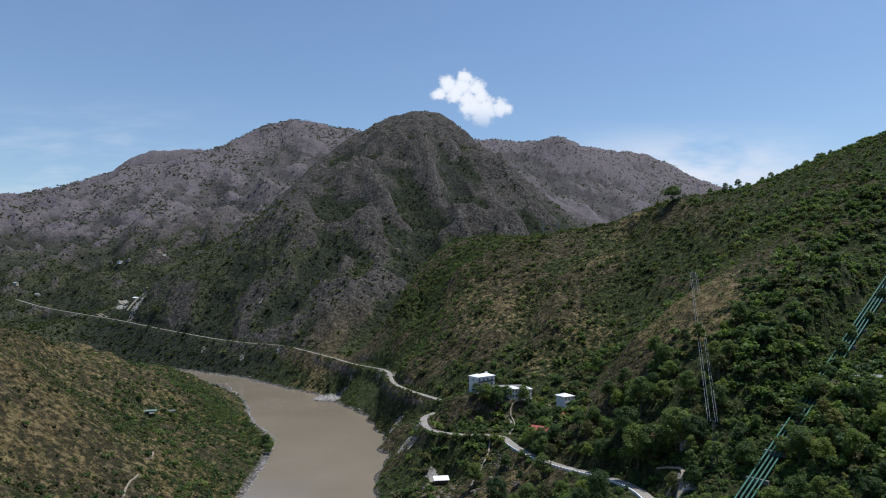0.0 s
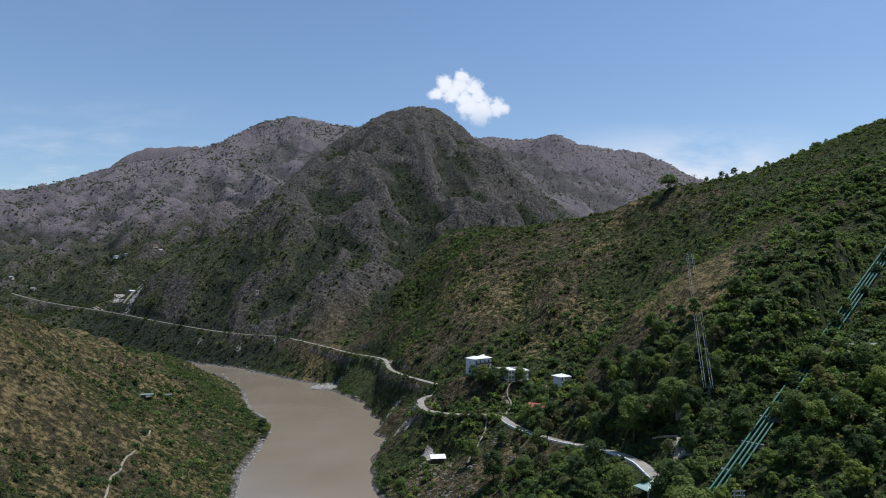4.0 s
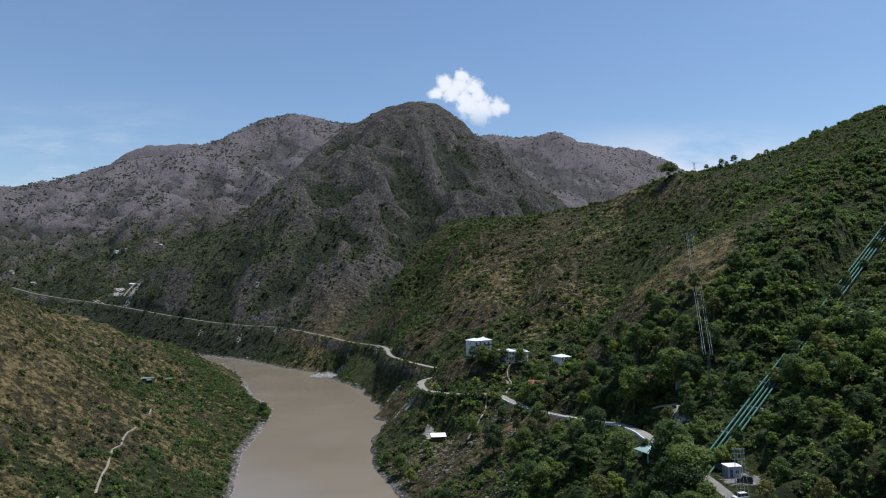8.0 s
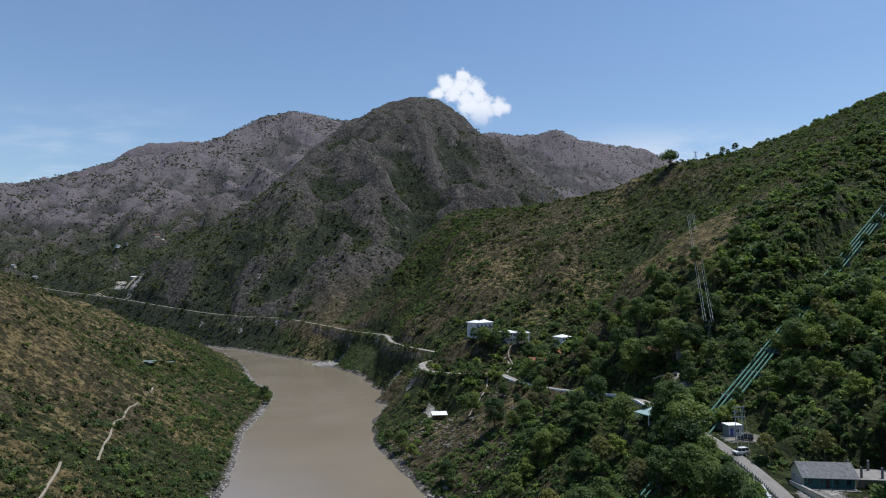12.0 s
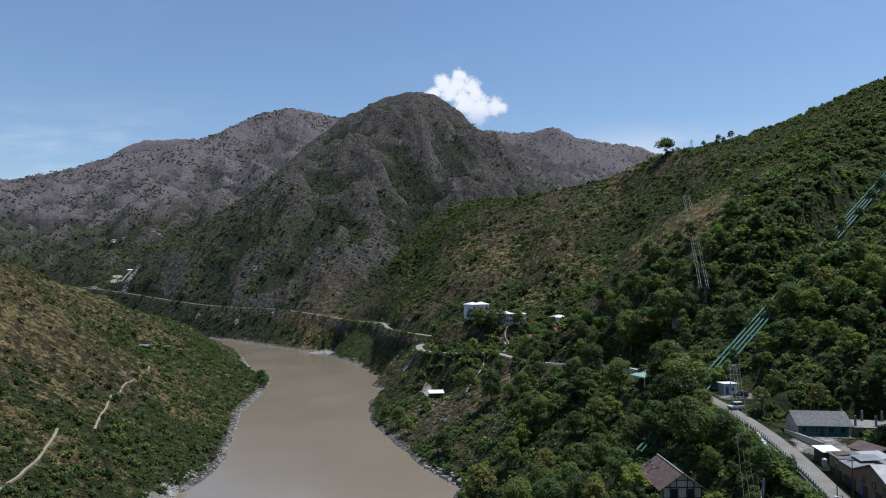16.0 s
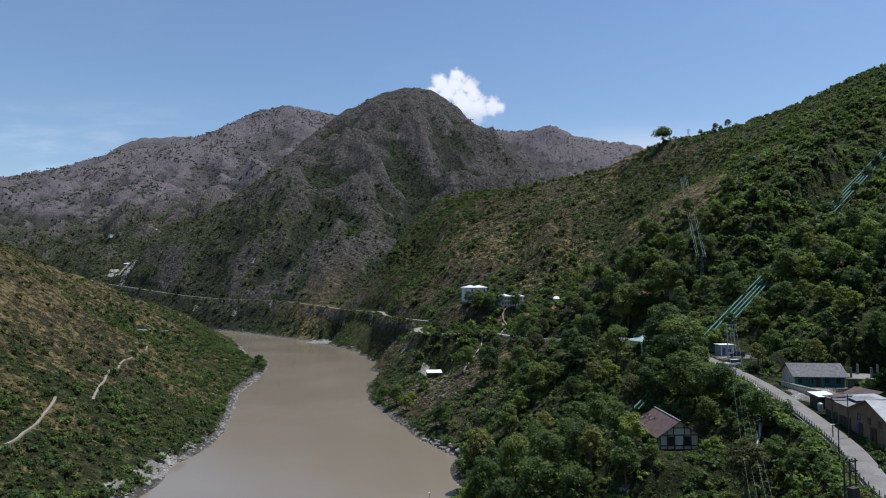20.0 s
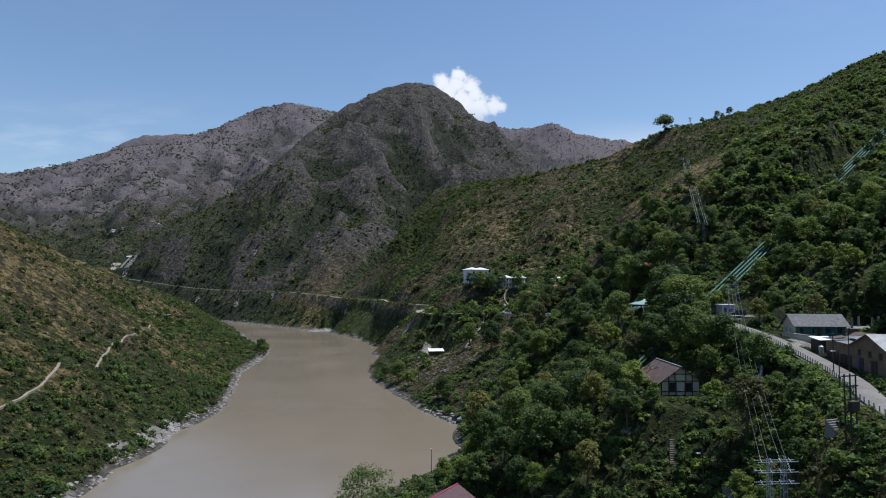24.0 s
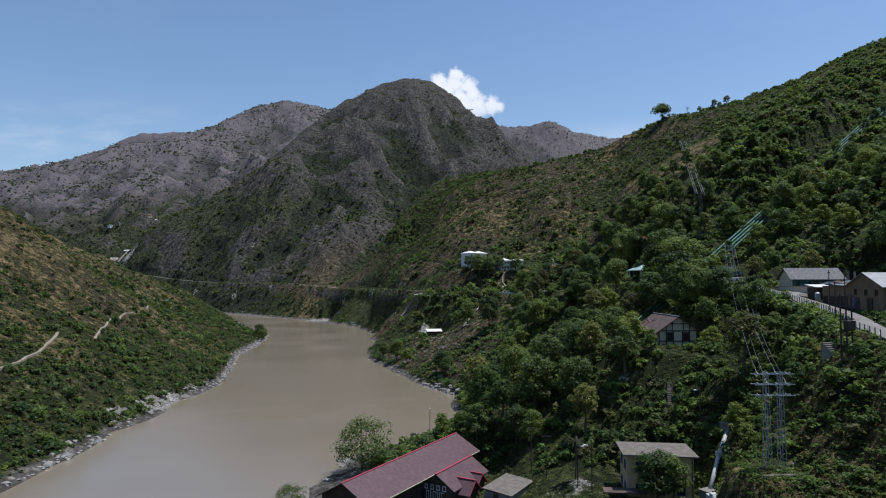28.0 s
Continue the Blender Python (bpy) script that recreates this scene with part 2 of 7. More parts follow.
plain("tin_green", (.10, .15, .13), (.20, .27, .23), .6, .6)
plain("rust", (.13, .05, .035), (.25, .10, .07), .9, .85)
plain("concrete", (.15, .14, .128), (.30, .29, .27), .5, .95)
plain("window_glass", (.012, .016, .02), (.03, .036, .042), .3, .12, 0, .6)
plain("steel_pale", (.32, .35, .39), (.48, .52, .56), 1.0, .45, .2, .5)
plain("steel_dark", (.03, .028, .027), (.08, .072, .066), 1.0, .7)
plain("pipe_green", (.016, .078, .056), (.045, .165, .120), .6, .55, 0, .3)
plain("pipe_white", (.42, .43, .43), (.60, .61, .60), .6, .5)
plain("blue_paint", (.04, .06, .20), (.08, .11, .30), 1.0, .6)
plain("car_white", (.72, .72, .72), (.80, .80, .80), .4, .25, 0, .6)
plain("rubber", (.012, .012, .012), (.03, .03, .03), 2.0, .9)
plain("teal_roof", (.26, .38, .35), (.38, .50, .46), .6, .5)
plain("orange_paint", (.26, .055, .045), (.40, .11, .085), .8, .7)
plain("stone", (.16, .15, .135), (.34, .32, .29), 1.4, .95, 0, .2, .05)
plain("pebble", (.17, .16, .15), (.36, .345, .32), .8, .9)
plain("wire", (.22, .25, .25), (.34, .37, .37), 1.0, .4, .6, .5)

# ---- the lie of the land ----
def hash2(i, j, seed):
    h = (i.astype(np.int64) * 374761393 + j.astype(np.int64) * 668265263 + seed * 1442695041) & 0x7FFFFFFF
    h = ((h ^ (h >> 13)) * 1274126177) & 0x7FFFFFFF
    return ((h ^ (h >> 16)) & 0xFFFF) / 65535.0


def vnoise(x, y, seed=0):
    """Smooth value noise, 0 to 1."""
    i, j = np.floor(x), np.floor(y)
    fx, fy = x - i, y - j
    sx, sy = fx * fx * fx * (fx * (fx * 6 - 15) + 10), fy * fy * fy * (fy * (fy * 6 - 15) + 10)
    a, b, c, d = hash2(i, j, seed), hash2(i + 1, j, seed), hash2(i, j + 1, seed), hash2(i + 1, j + 1, seed)
    return (a * (1 - sx) + b * sx) * (1 - sy) + (c * (1 - sx) + d * sx) * sy


def fbm(x, y, octaves=4, seed=0, gain=0.5):
    total, amp, norm = 0.0, 1.0, 0.0
    for k in range(octaves):
        total = total + amp * vnoise(x + 17.3 * k, y - 9.1 * k, seed + k)
        norm += amp
        x, y, amp = 1.94 * x + .31 * y, 1.94 * y - .31 * x, amp * gain
    return total / norm


def ridged(x, y, octaves=4, seed=0, gain=0.5):
    total, amp, norm, carry = 0.0, 1.0, 0.0, 1.0
    for k in range(octaves):
        n = 1 - np.abs(2 * vnoise(x + 5.7 * k, y + 3.3 * k, seed + k) - 1)
        n = n * n * carry
        total, norm, carry = total + amp * n, norm + amp, np.clip(n * 1.6, .25, 1)
        x, y, amp = 1.93 * x + .4 * y, 1.93 * y - .4 * x, amp * gain
    return total / norm


# crests, feet and banks of the valley, each as a line of x, y, z
RIGHT_BANK = [(-640, 700, 0), (-600, 850, 0), (-540, 940, 0), (-470, 950, 0), (-376, 890, 0), (-271, 827, 0), (-191, 746, 0), (-140, 700, 0), (-107, 645, 0), (-68, 582, 0),
              (-48, 516, 0), (-39, 456, 0), (-41, 391, 0), (-36, 345, 0), (-2, 256, 0), (8, 238, 0), (8, 204, 0), (-4, 180, 0), (-22, 155, 0), (-27, 135, 0), (-31, 110, 0), (-30, 60, 0), (-28, 0, 0), (-26, -400, 0)]
LEFT_BANK = [(-480, 560, 0), (-470, 700, 0), (-420, 800, 0), (-330, 810, 0), (-263, 775, 0), (-200, 640, 0), (-166, 558, 0), (-134, 505, 0), (-124, 456, 0), (-120, 415, 0), (-116, 370, 0), (-104, 322, 0),
             (-92, 270, 0), (-95, 228, 0), (-94, 184, 0), (-91, 150, 0), (-91, 100, 0), (-95, 0, 0), (-100, -400, 0)]
MID_RIVER = [(-560, 620, -6), (-535, 780, -6), (-460, 870, -6), (-360, 850, -6), (-260, 800, -6), (-190, 715, -6), (-140, 610, -6), (-95, 520, -6), (-80, 450, -6), (-78, 380, -6),
             (-60, 310, -6), (-45, 250, -6), (-46, 190, -6), (-60, 140, -6), (-58, 60, -6), (-55, 0, -6), (-55, -400, -6)]
CRESTS = {
    "near_left_hill": [(-118, 290, 12), (-135, 262, 24), (-160, 255, 40), (-178, 270, 53), (-208, 302, 73), (-245, 350, 84), (-290, 420, 90), (-322, 500, 80), (-300, 560, 62), (-261, 600, 39), (-225, 650, 14)],
    "near_left_back": [(-290, 420, 90), (-350, 360, 122), (-420, 260, 160), (-480, 100, 190), (-520, -100, 200)],
    "left_bench": [(-148, 302, 27), (-160, 350, 30), (-185, 400, 34), (-208, 458, 27), (-170, 480, 13), (-140, 478, 4)],
    "left_middle": [(-160, 287, 37), (-196, 350, 54), (-226, 400, 50), (-245, 470, 50), (-240, 530, 42)],
    "left_foot": [(-112, 200, 13), (-122, 220, 20), (-112, 150, 13), (-130, 150, 30), (-170, 170, 52), (-230, 200, 88), (-140, 60, 35), (-250, 60, 100), (-300, -150, 120)],
    "right_ridge": [(600, 520, 330), (425, 604, 263), (362, 638, 238), (295, 611, 214), (225, 612, 203), (170, 686, 184), (110, 735, 177), (40, 890, 184), (-8, 860, 160), (-40, 800, 128), (-58, 735, 96), (-80, 705, 58)],
    "right_back": [(520, 420, 300), (700, 500, 380), (900, 300, 450), (400, 750, 190), (250, 850, 140), (150, 950, 130)],
    "right_face": [(190, 640, 166), (178, 600, 156), (60, 690, 154), (43, 644, 130), (41, 573, 104), (43, 514, 85), (126, 647, 156), (107, 593, 127), (88, 554, 101), (66, 512, 76), (116, 567, 136), (97, 529, 112), (84, 495, 92), (177, 536, 135), (160, 514, 116), (133, 492, 94), (105, 460, 72), (-17, 741, 120), (-25, 692, 82), (-28, 628, 52), (10, 685, 127), (1, 612, 89), (-3, 545, 62), (-41, 703, 102), (-45, 655, 68)],
    "spur": [(270, 440, 185), (205, 410, 150), (182, 398, 133), (171, 386, 129), (146, 370, 117), (130, 357, 109), (104, 341, 94), (92, 318, 77), (80, 295, 58), (74, 280, 54)],
    "hollow": [(230, 500, 165), (180, 470, 122), (135, 430, 90), (105, 400, 68)],
    "near_slope": [(290, 380, 180), (199, 334, 131), (193, 303, 133), (138, 251, 96), (125, 257, 94), (134, 232, 80), (145, 214, 83), (98, 183, 51), (102, 164, 50), (99, 149, 45)],
    "near_slope_south": [(330, 250, 175), (260, 180, 140), (180, 140, 100), (130, 100, 66), (100, 60, 52), (300, 0, 170), (150, 0, 90), (80, 0, 46), (350, -200, 200), (120, -200, 70)],
    "penstock_bed": [(12, 132, 5), (20, 139, 11), (33, 150, 20), (54, 168, 31), (74, 185, 42), (100, 207, 57.5), (127, 230, 73), (157, 255, 89.5), (186, 280, 106), (230, 318, 131), (275, 356, 156)],
    "below_road": [(44, 245, 40), (30, 303, 28), (18, 300, 22), (8, 330, 17), (-3, 350, 14.5), (-19, 348, 8), (-24, 420, 14), (-34, 470, 18), (-42, 540, 24), (6, 400, 33), (14, 260, 10), (22, 225, 14), (14, 205, 9), (18, 180, 8)],
    "village_bench": [(24, 150, 20), (38, 140, 29), (50, 137, 30), (60, 128, 31), (50, 115, 23.5), (49.5, 108, 18.4), (42.4, 100, 12.0), (39, 93, 11), (46, 70, 20), (54, 74, 27), (50, 92, 24), (36, 100, 10.5), (24, 110, 8.5), (14, 115, 5), (20, 125, 8), (30, 122, 12), (42, 112, 16), (41, 80, 19.5), (49, 83, 25), (30, 70, 13), (62, 110, 34), (24, 60, 9), (5, 60, 4)],
    "hotel_bench": [(10, 418, 51), (40, 416, 50), (62, 400, 47), (82, 380, 46), (45, 330, 42), (55, 350, 42), (75, 300, 50), (90, 255, 56), (85, 229, 53)],
    "middle_peak": [(-512, 1030, 68), (-467, 1070, 140), (-431, 1100, 166), (-401, 1140, 195), (-381, 1190, 222), (-358, 1260, 255), (-369, 1350, 294), (-347, 1450, 351), (-314, 1540, 413), (-266, 1590, 466), (-213, 1620, 512), (-141, 1640, 550), (-123, 1650, 563), (-67, 1665, 576), (-6, 1675, 577), (20, 1680, 565), (43, 1690, 536), (71, 1700, 512), (126, 1705, 482), (180, 1705, 446), (224, 1690, 406), (263, 1650, 360), (319, 1560, 276), (348, 1450, 221)],
    "middle_rib": [(-116, 1350, 424), (-157, 1250, 357), (-153, 1145, 285), (-126, 1050, 222), (-105, 950, 158), (-112, 850, 98)],
    "middle_knee": [(-172, 1030, 196), (-170, 945, 139), (-162, 860, 90), (-165, 808, 56)],
    "middle_right": [(98, 1300, 306), (80, 1125, 230)],
    "middle_east": [(120, 1450, 385), (146, 1400, 345), (221, 1400, 270), (285, 1400, 215), (150, 1250, 235), (230, 1200, 180), (130, 1080, 170), (150, 1550, 405), (225, 1550, 330)],
    "middle_gully": [(40, 1405, 388), (20, 1295, 318), (12, 1190, 250), (-9, 1085, 195), (-30, 980, 125), (-55, 860, 60), (-85, 750, 34)],
    "middle_cleft": [(-212, 1130, 236), (-204, 1030, 164), (-218, 960, 106), (-228, 905, 60)],
    "middle_side": [(-310, 1135, 255), (-272, 1045, 200), (-282, 990, 147), (-294, 945, 96), (-345, 1020, 120), (-400, 990, 70)],
    "far_left": [(-2300, 2000, 330), (-1797, 2350, 424), (-1742, 2450, 463), (-1666, 2520, 475), (-1601, 2580, 512), (-1484, 2620, 554), (-1401, 2640, 586), (-1291, 2660, 619), (-1188, 2700, 651), (-1098, 2780, 700), (-1022, 2850, 736), (-988, 2900, 789), (-938, 2950, 817), (-846, 3000, 887), (-783, 3020, 906), (-645, 3020, 892), (-531, 3000, 856), (-392, 2990, 834), (-175, 3000, 770)],
    "far_left_back": [(-1766, 3300, 708), (-1673, 3320, 775), (-1563, 3340, 835), (-1415, 3350, 846), (-1217, 3350, 837)],
    "far_left_lee": [(-2000, 3300, 430), (-2000, 2900, 420), (-1850, 3700, 520), (-1500, 3800, 620), (-1700, 2800, 440), (-1500, 2950, 520), (-1250, 3050, 600)],
    "far_left_ribs": [(-803, 2880, 772), (-742, 2600, 590), (-733, 2350, 455), (-767, 2100, 305), (-860, 2580, 622), (-904, 2330, 490), (-898, 2030, 350), (-869, 1780, 255), (-1139, 2330, 490), (-1121, 2030, 350), (-1080, 1780, 255)],
    "far_left_spurs": [(-650, 2300, 500), (-620, 2000, 380), (-640, 1650, 250), (-760, 1420, 160), (-604, 1190, 74), (-885, 1317, 92), (-1000, 1600, 200), (-700, 1080, 55), (-616, 1000, 45)],
    "far_left_end": [(-1100, 1300, 110), (-1300, 1100, 150), (-1000, 900, 60), (-800, 600, 60), (-900, 200, 260)],
    "behind_middle": [(-560, 1330, 120), (-480, 1560, 200), (-400, 1800, 260), (-300, 2050, 320), (-120, 2250, 360), (150, 2150, 330), (360, 1950, 260)],
    "far_right": [(-80, 3650, 911), (157, 3750, 994), (291, 3800, 981), (335, 3830, 1002), (407, 3850, 1007), (459, 3850, 986), (562, 3830, 971), (609, 3800, 999), (692, 3780, 1012), (736, 3740, 982), (795, 3700, 921), (867, 3650, 867), (985, 3600, 784), (1099, 3500, 676), (1220, 3400, 567)],
    "far_right_ribs": [(431, 3720, 880), (466, 3420, 705), (509, 3120, 550), (216, 3580, 885), (357, 3230, 700), (471, 2930, 532), (538, 2730, 412)],
    "far_right_back": [(894, 4550, 988), (1072, 4600, 1077), (1135, 4600, 1111), (1218, 4600, 1086), (1323, 4600, 1060), (1427, 4600, 1077), (1532, 4600, 1056), (1656, 4600, 972), (1779, 4600, 867), (1902, 4550, 746), (2224, 4500, 588), (2800, 4000, 480)],
    "far_valley": [(640, 1900, 210), (500, 2200, 300), (450, 2700, 470), (300, 2200, 330), (900, 2300, 260), (1300, 2600, 320), (1000, 1500, 260), (700, 1000, 240)],
    "rim": [(3000, 2000, 500), (2500, 500, 600), (2000, -1000, 500), (0, -1500, 300), (0, -3500, 600), (-2000, -1500, 500), (-2600, 800, 500), (-2600, 2600, 450), (-1500, 4500, 500), (0, 4900, 700), (3600, 4800, 500)],
}
ROAD = [(-885, 1300, 88), (-760, 1200, 74), (-640, 1120, 66), (-540, 1050, 60), (-440, 985, 50), (-380, 960, 43), (-330, 915, 41), (-261, 862, 39.5), (-210, 835, 40), (-166, 778, 38), (-130, 735, 36), (-98, 690, 34), (-78, 668, 34), (-53, 632, 35), (-46, 560, 35), (-30, 520, 35),
        (-14, 495, 35), (-2, 476, 35), (5, 458, 35), (4, 444, 34.6), (-5, 433, 34.4), (-13, 421, 34), (-12, 400, 34), (-8, 384, 34), (8, 370, 34.5), (34, 366, 35.5), (37, 340, 36.5), (45, 315, 37), (57, 291, 38.5), (72, 268, 41), (77, 245, 43), (75, 222, 44.5), (74, 205, 45), (75, 190, 45), (77, 172, 43.5), (77.5, 160, 42.3), (77, 148, 41.4), (75.5, 134, 40), (73, 120, 38.7), (70, 106, 37.5), (65, 93.5, 36), (63, 82, 35), (66, 60, 33.5), (72, -60, 31)]
PADS = [(26, 417, 11, 51.2, 20), (47, 406, 9, 49.8, 14), (74, 383, 7, 48.6, 10), (-1, 352, 5, 12.6, 9), (85, 182, 9, 44.3, 7), (89, 150, 8, 41.3, 8), (86, 126, 9, 39.5, 9), (82, 114, 7, 38.5, 7), (102, 150, 7, 41.0, 8), (67, 204, 5, 43.5, 5), (50, 137, 6, 29.5, 9), (35, 105, 7.5, 8.6, 5),
        (-6, 122, 9, 2.2, 9), (4, 134, 7, 2.6, 8), (-14, 108, 8, 2.0, 8), (41.5, 80, 3.4, 19.8, 4), (-120, 672, 17, .5, 7), (70, 232, 7, 44, 6), (-210, 458, 10, 27, 5), (9, 424, 5, 46, 9)]


def along(line, step):
    """Points on a polyline, at most step apart."""
    out = []
    for a, b in zip(line, line[1:]):
        a, b = np.array(a, float), np.array(b, float)
        n = max(1, math.ceil(np.linalg.norm(b - a) / step))
        out += [a + (b - a) * k / n for k in range(n)]
    out.append(np.array(line[-1], float))
    return np.array(out)


def land_points():
    rows = [along(RIGHT_BANK, 45), along(LEFT_BANK, 45), along(MID_RIVER, 60), along(ROAD[2:], 40)]
    for name, line in CRESTS.items():
        if name in ("below_road", "village_bench", "hotel_bench", "left_foot", "right_face", "far_left_spurs", "far_left_ribs", "far_left_lee", "middle_east", "far_right_ribs", "far_valley", "rim", "near_slope_south", "far_left_end", "middle_side", "behind_middle"):
            rows.append(np.array(line, float))
        else:
            rows.append(along(line, 60 if "far" not in name else 75))
    p = np.concatenate(rows)
    keep = []
    for q in p:
        if all(np.hypot(*(q[:2] - k[:2])) > 7 for k in keep):
            keep.append(q)
    return np.array(keep)


NODES = land_points()


def solve_land(targets):
    xy, n = NODES[:, :2] / 1000, len(NODES)
    k = -np.linalg.norm(xy[:, None] - xy[None], axis=2) - np.eye(n) * 0.0008
    p = np.column_stack([np.ones(n), xy])
    a = np.zeros((n + 3, n + 3))
    a[:n, :n], a[:n, n:], a[n:, :n] = k, p, p.T
    return np.linalg.solve(a, np.concatenate([targets, np.zeros(3)]))


def tight_height(x, y, weights):
    """A surface drawn tight over crests, feet and banks."""
    out = np.empty(len(x))
    xy, n = NODES[:, :2] / 1000, len(NODES)
    for s in range(0, len(x), 20000):
        q = np.column_stack([x[s:s + 20000], y[s:s + 20000]]) / 1000
        r = np.sqrt((q[:, :1] - xy[:, 0]) ** 2 + (q[:, 1:] - xy[:, 1]) ** 2)
        out[s:s + 20000] = -r @ weights[:n] + weights[n] + q @ weights[n + 1:]
    return out


CELL, WEST, SOUTH = 18.0, -3000.0, 620.0
GRID_X, GRID_Y = np.meshgrid(WEST + CELL * np.arange(334), SOUTH + CELL * np.arange(248))


def softened(z, reach):
    """The grid's heights, rounded off over a reach in metres."""
    for axis in (0, 1):
        total, norm = 0.0, 0.0
        steps = int(2.2 * reach / CELL) + 1
        for k in range(-steps, steps + 1):
            w = math.exp(-.5 * (k * CELL / reach) ** 2)
            at = np.clip(np.arange(z.shape[axis]) + k, 0, z.shape[axis] - 1)
            total, norm = total + w * np.take(z, at, axis), norm + w
        z = total / norm
    return z


def round_far(weights):
    """Heights on the grid beyond the village: the older and farther the range, the rounder."""
    z = tight_height(GRID_X.ravel(), GRID_Y.ravel(), weights).reshape(GRID_X.shape)
    far = smoothstep(np.hypot(GRID_X, GRID_Y), 1800, 2500)
    return softened(z, 30) * (1 - far) + softened(z, 46) * far


def on_grid(x, y, grid):
    u, v = np.clip((x - WEST) / CELL, 0, grid.shape[1] - 1.01), np.clip((y - SOUTH) / CELL, 0, grid.shape[0] - 1.01)
    i, j = u.astype(int), v.astype(int)
    fu, fv = u - i, v - j
    return (grid[j, i] * (1 - fu) + grid[j, i + 1] * fu) * (1 - fv) + (grid[j + 1, i] * (1 - fu) + grid[j + 1, i + 1] * fu) * fv


def share_far(x, y):
    return smoothstep(np.hypot(x, y), 880, 1040) * (y > SOUTH + 60) * (np.abs(x) < 2900) * (y < 5000)


def smoothstep(v, lo, hi):
    s = np.clip((v - lo) / (hi - lo), 0, 1)
    return s * s * (3 - 2 * s)


def fit_land():
    """Raise the crests by what the rounding takes from them."""
    targets = NODES[:, 2].copy()
    for _ in range(3):
        weights = solve_land(targets)
        grid = round_far(weights)
        short = NODES[:, 2] - on_grid(NODES[:, 0], NODES[:, 1], grid)
        targets = targets + .9 * np.clip(short, -40, 40) * share_far(NODES[:, 0], NODES[:, 1])
    return weights, grid


WEIGHTS, FAR_GRID = fit_land()


def base_height(x, y):
    """The smooth land: tight in the valley, rounded on the mountains."""
    out = np.empty(len(x))
    w = share_far(x, y)
    k = w < 1
    out[~k] = on_grid(x[~k], y[~k], FAR_GRID)
    out[k] = tight_height(x[k], y[k], WEIGHTS) * (1 - w[k]) + on_grid(x[k], y[k], FAR_GRID) * w[k]
    return out


def line_distance(x, y, line):
    """Distance to a polyline and the line's height there."""
    best, high = np.full(len(x), 1e9), np.zeros(len(x))
    for a, b in zip(line, line[1:]):
        ax, ay, dx, dy = a[0], a[1], b[0] - a[0], b[1] - a[1]
        s = np.clip(((x - ax) * dx + (y - ay) * dy) / (dx * dx + dy * dy), 0, 1)
        d = np.hypot(x - ax - s * dx, y - ay - s * dy)
        near = d < best
        best, high = np.where(near, d, best), np.where(near, a[2] + s * (b[2] - a[2]), high)
    return best, high


def rounded_line(line, times=2):
    for _ in range(times):
        out = [line[0]]
        for a, b in zip(line, line[1:]):
            out += [tuple(.75 * p + .25 * q for p, q in zip(a, b)), tuple(.25 * p + .75 * q for p, q in zip(a, b))]
        line = out + [line[-1]]
    return line


ROAD_LINE = rounded_line(ROAD)


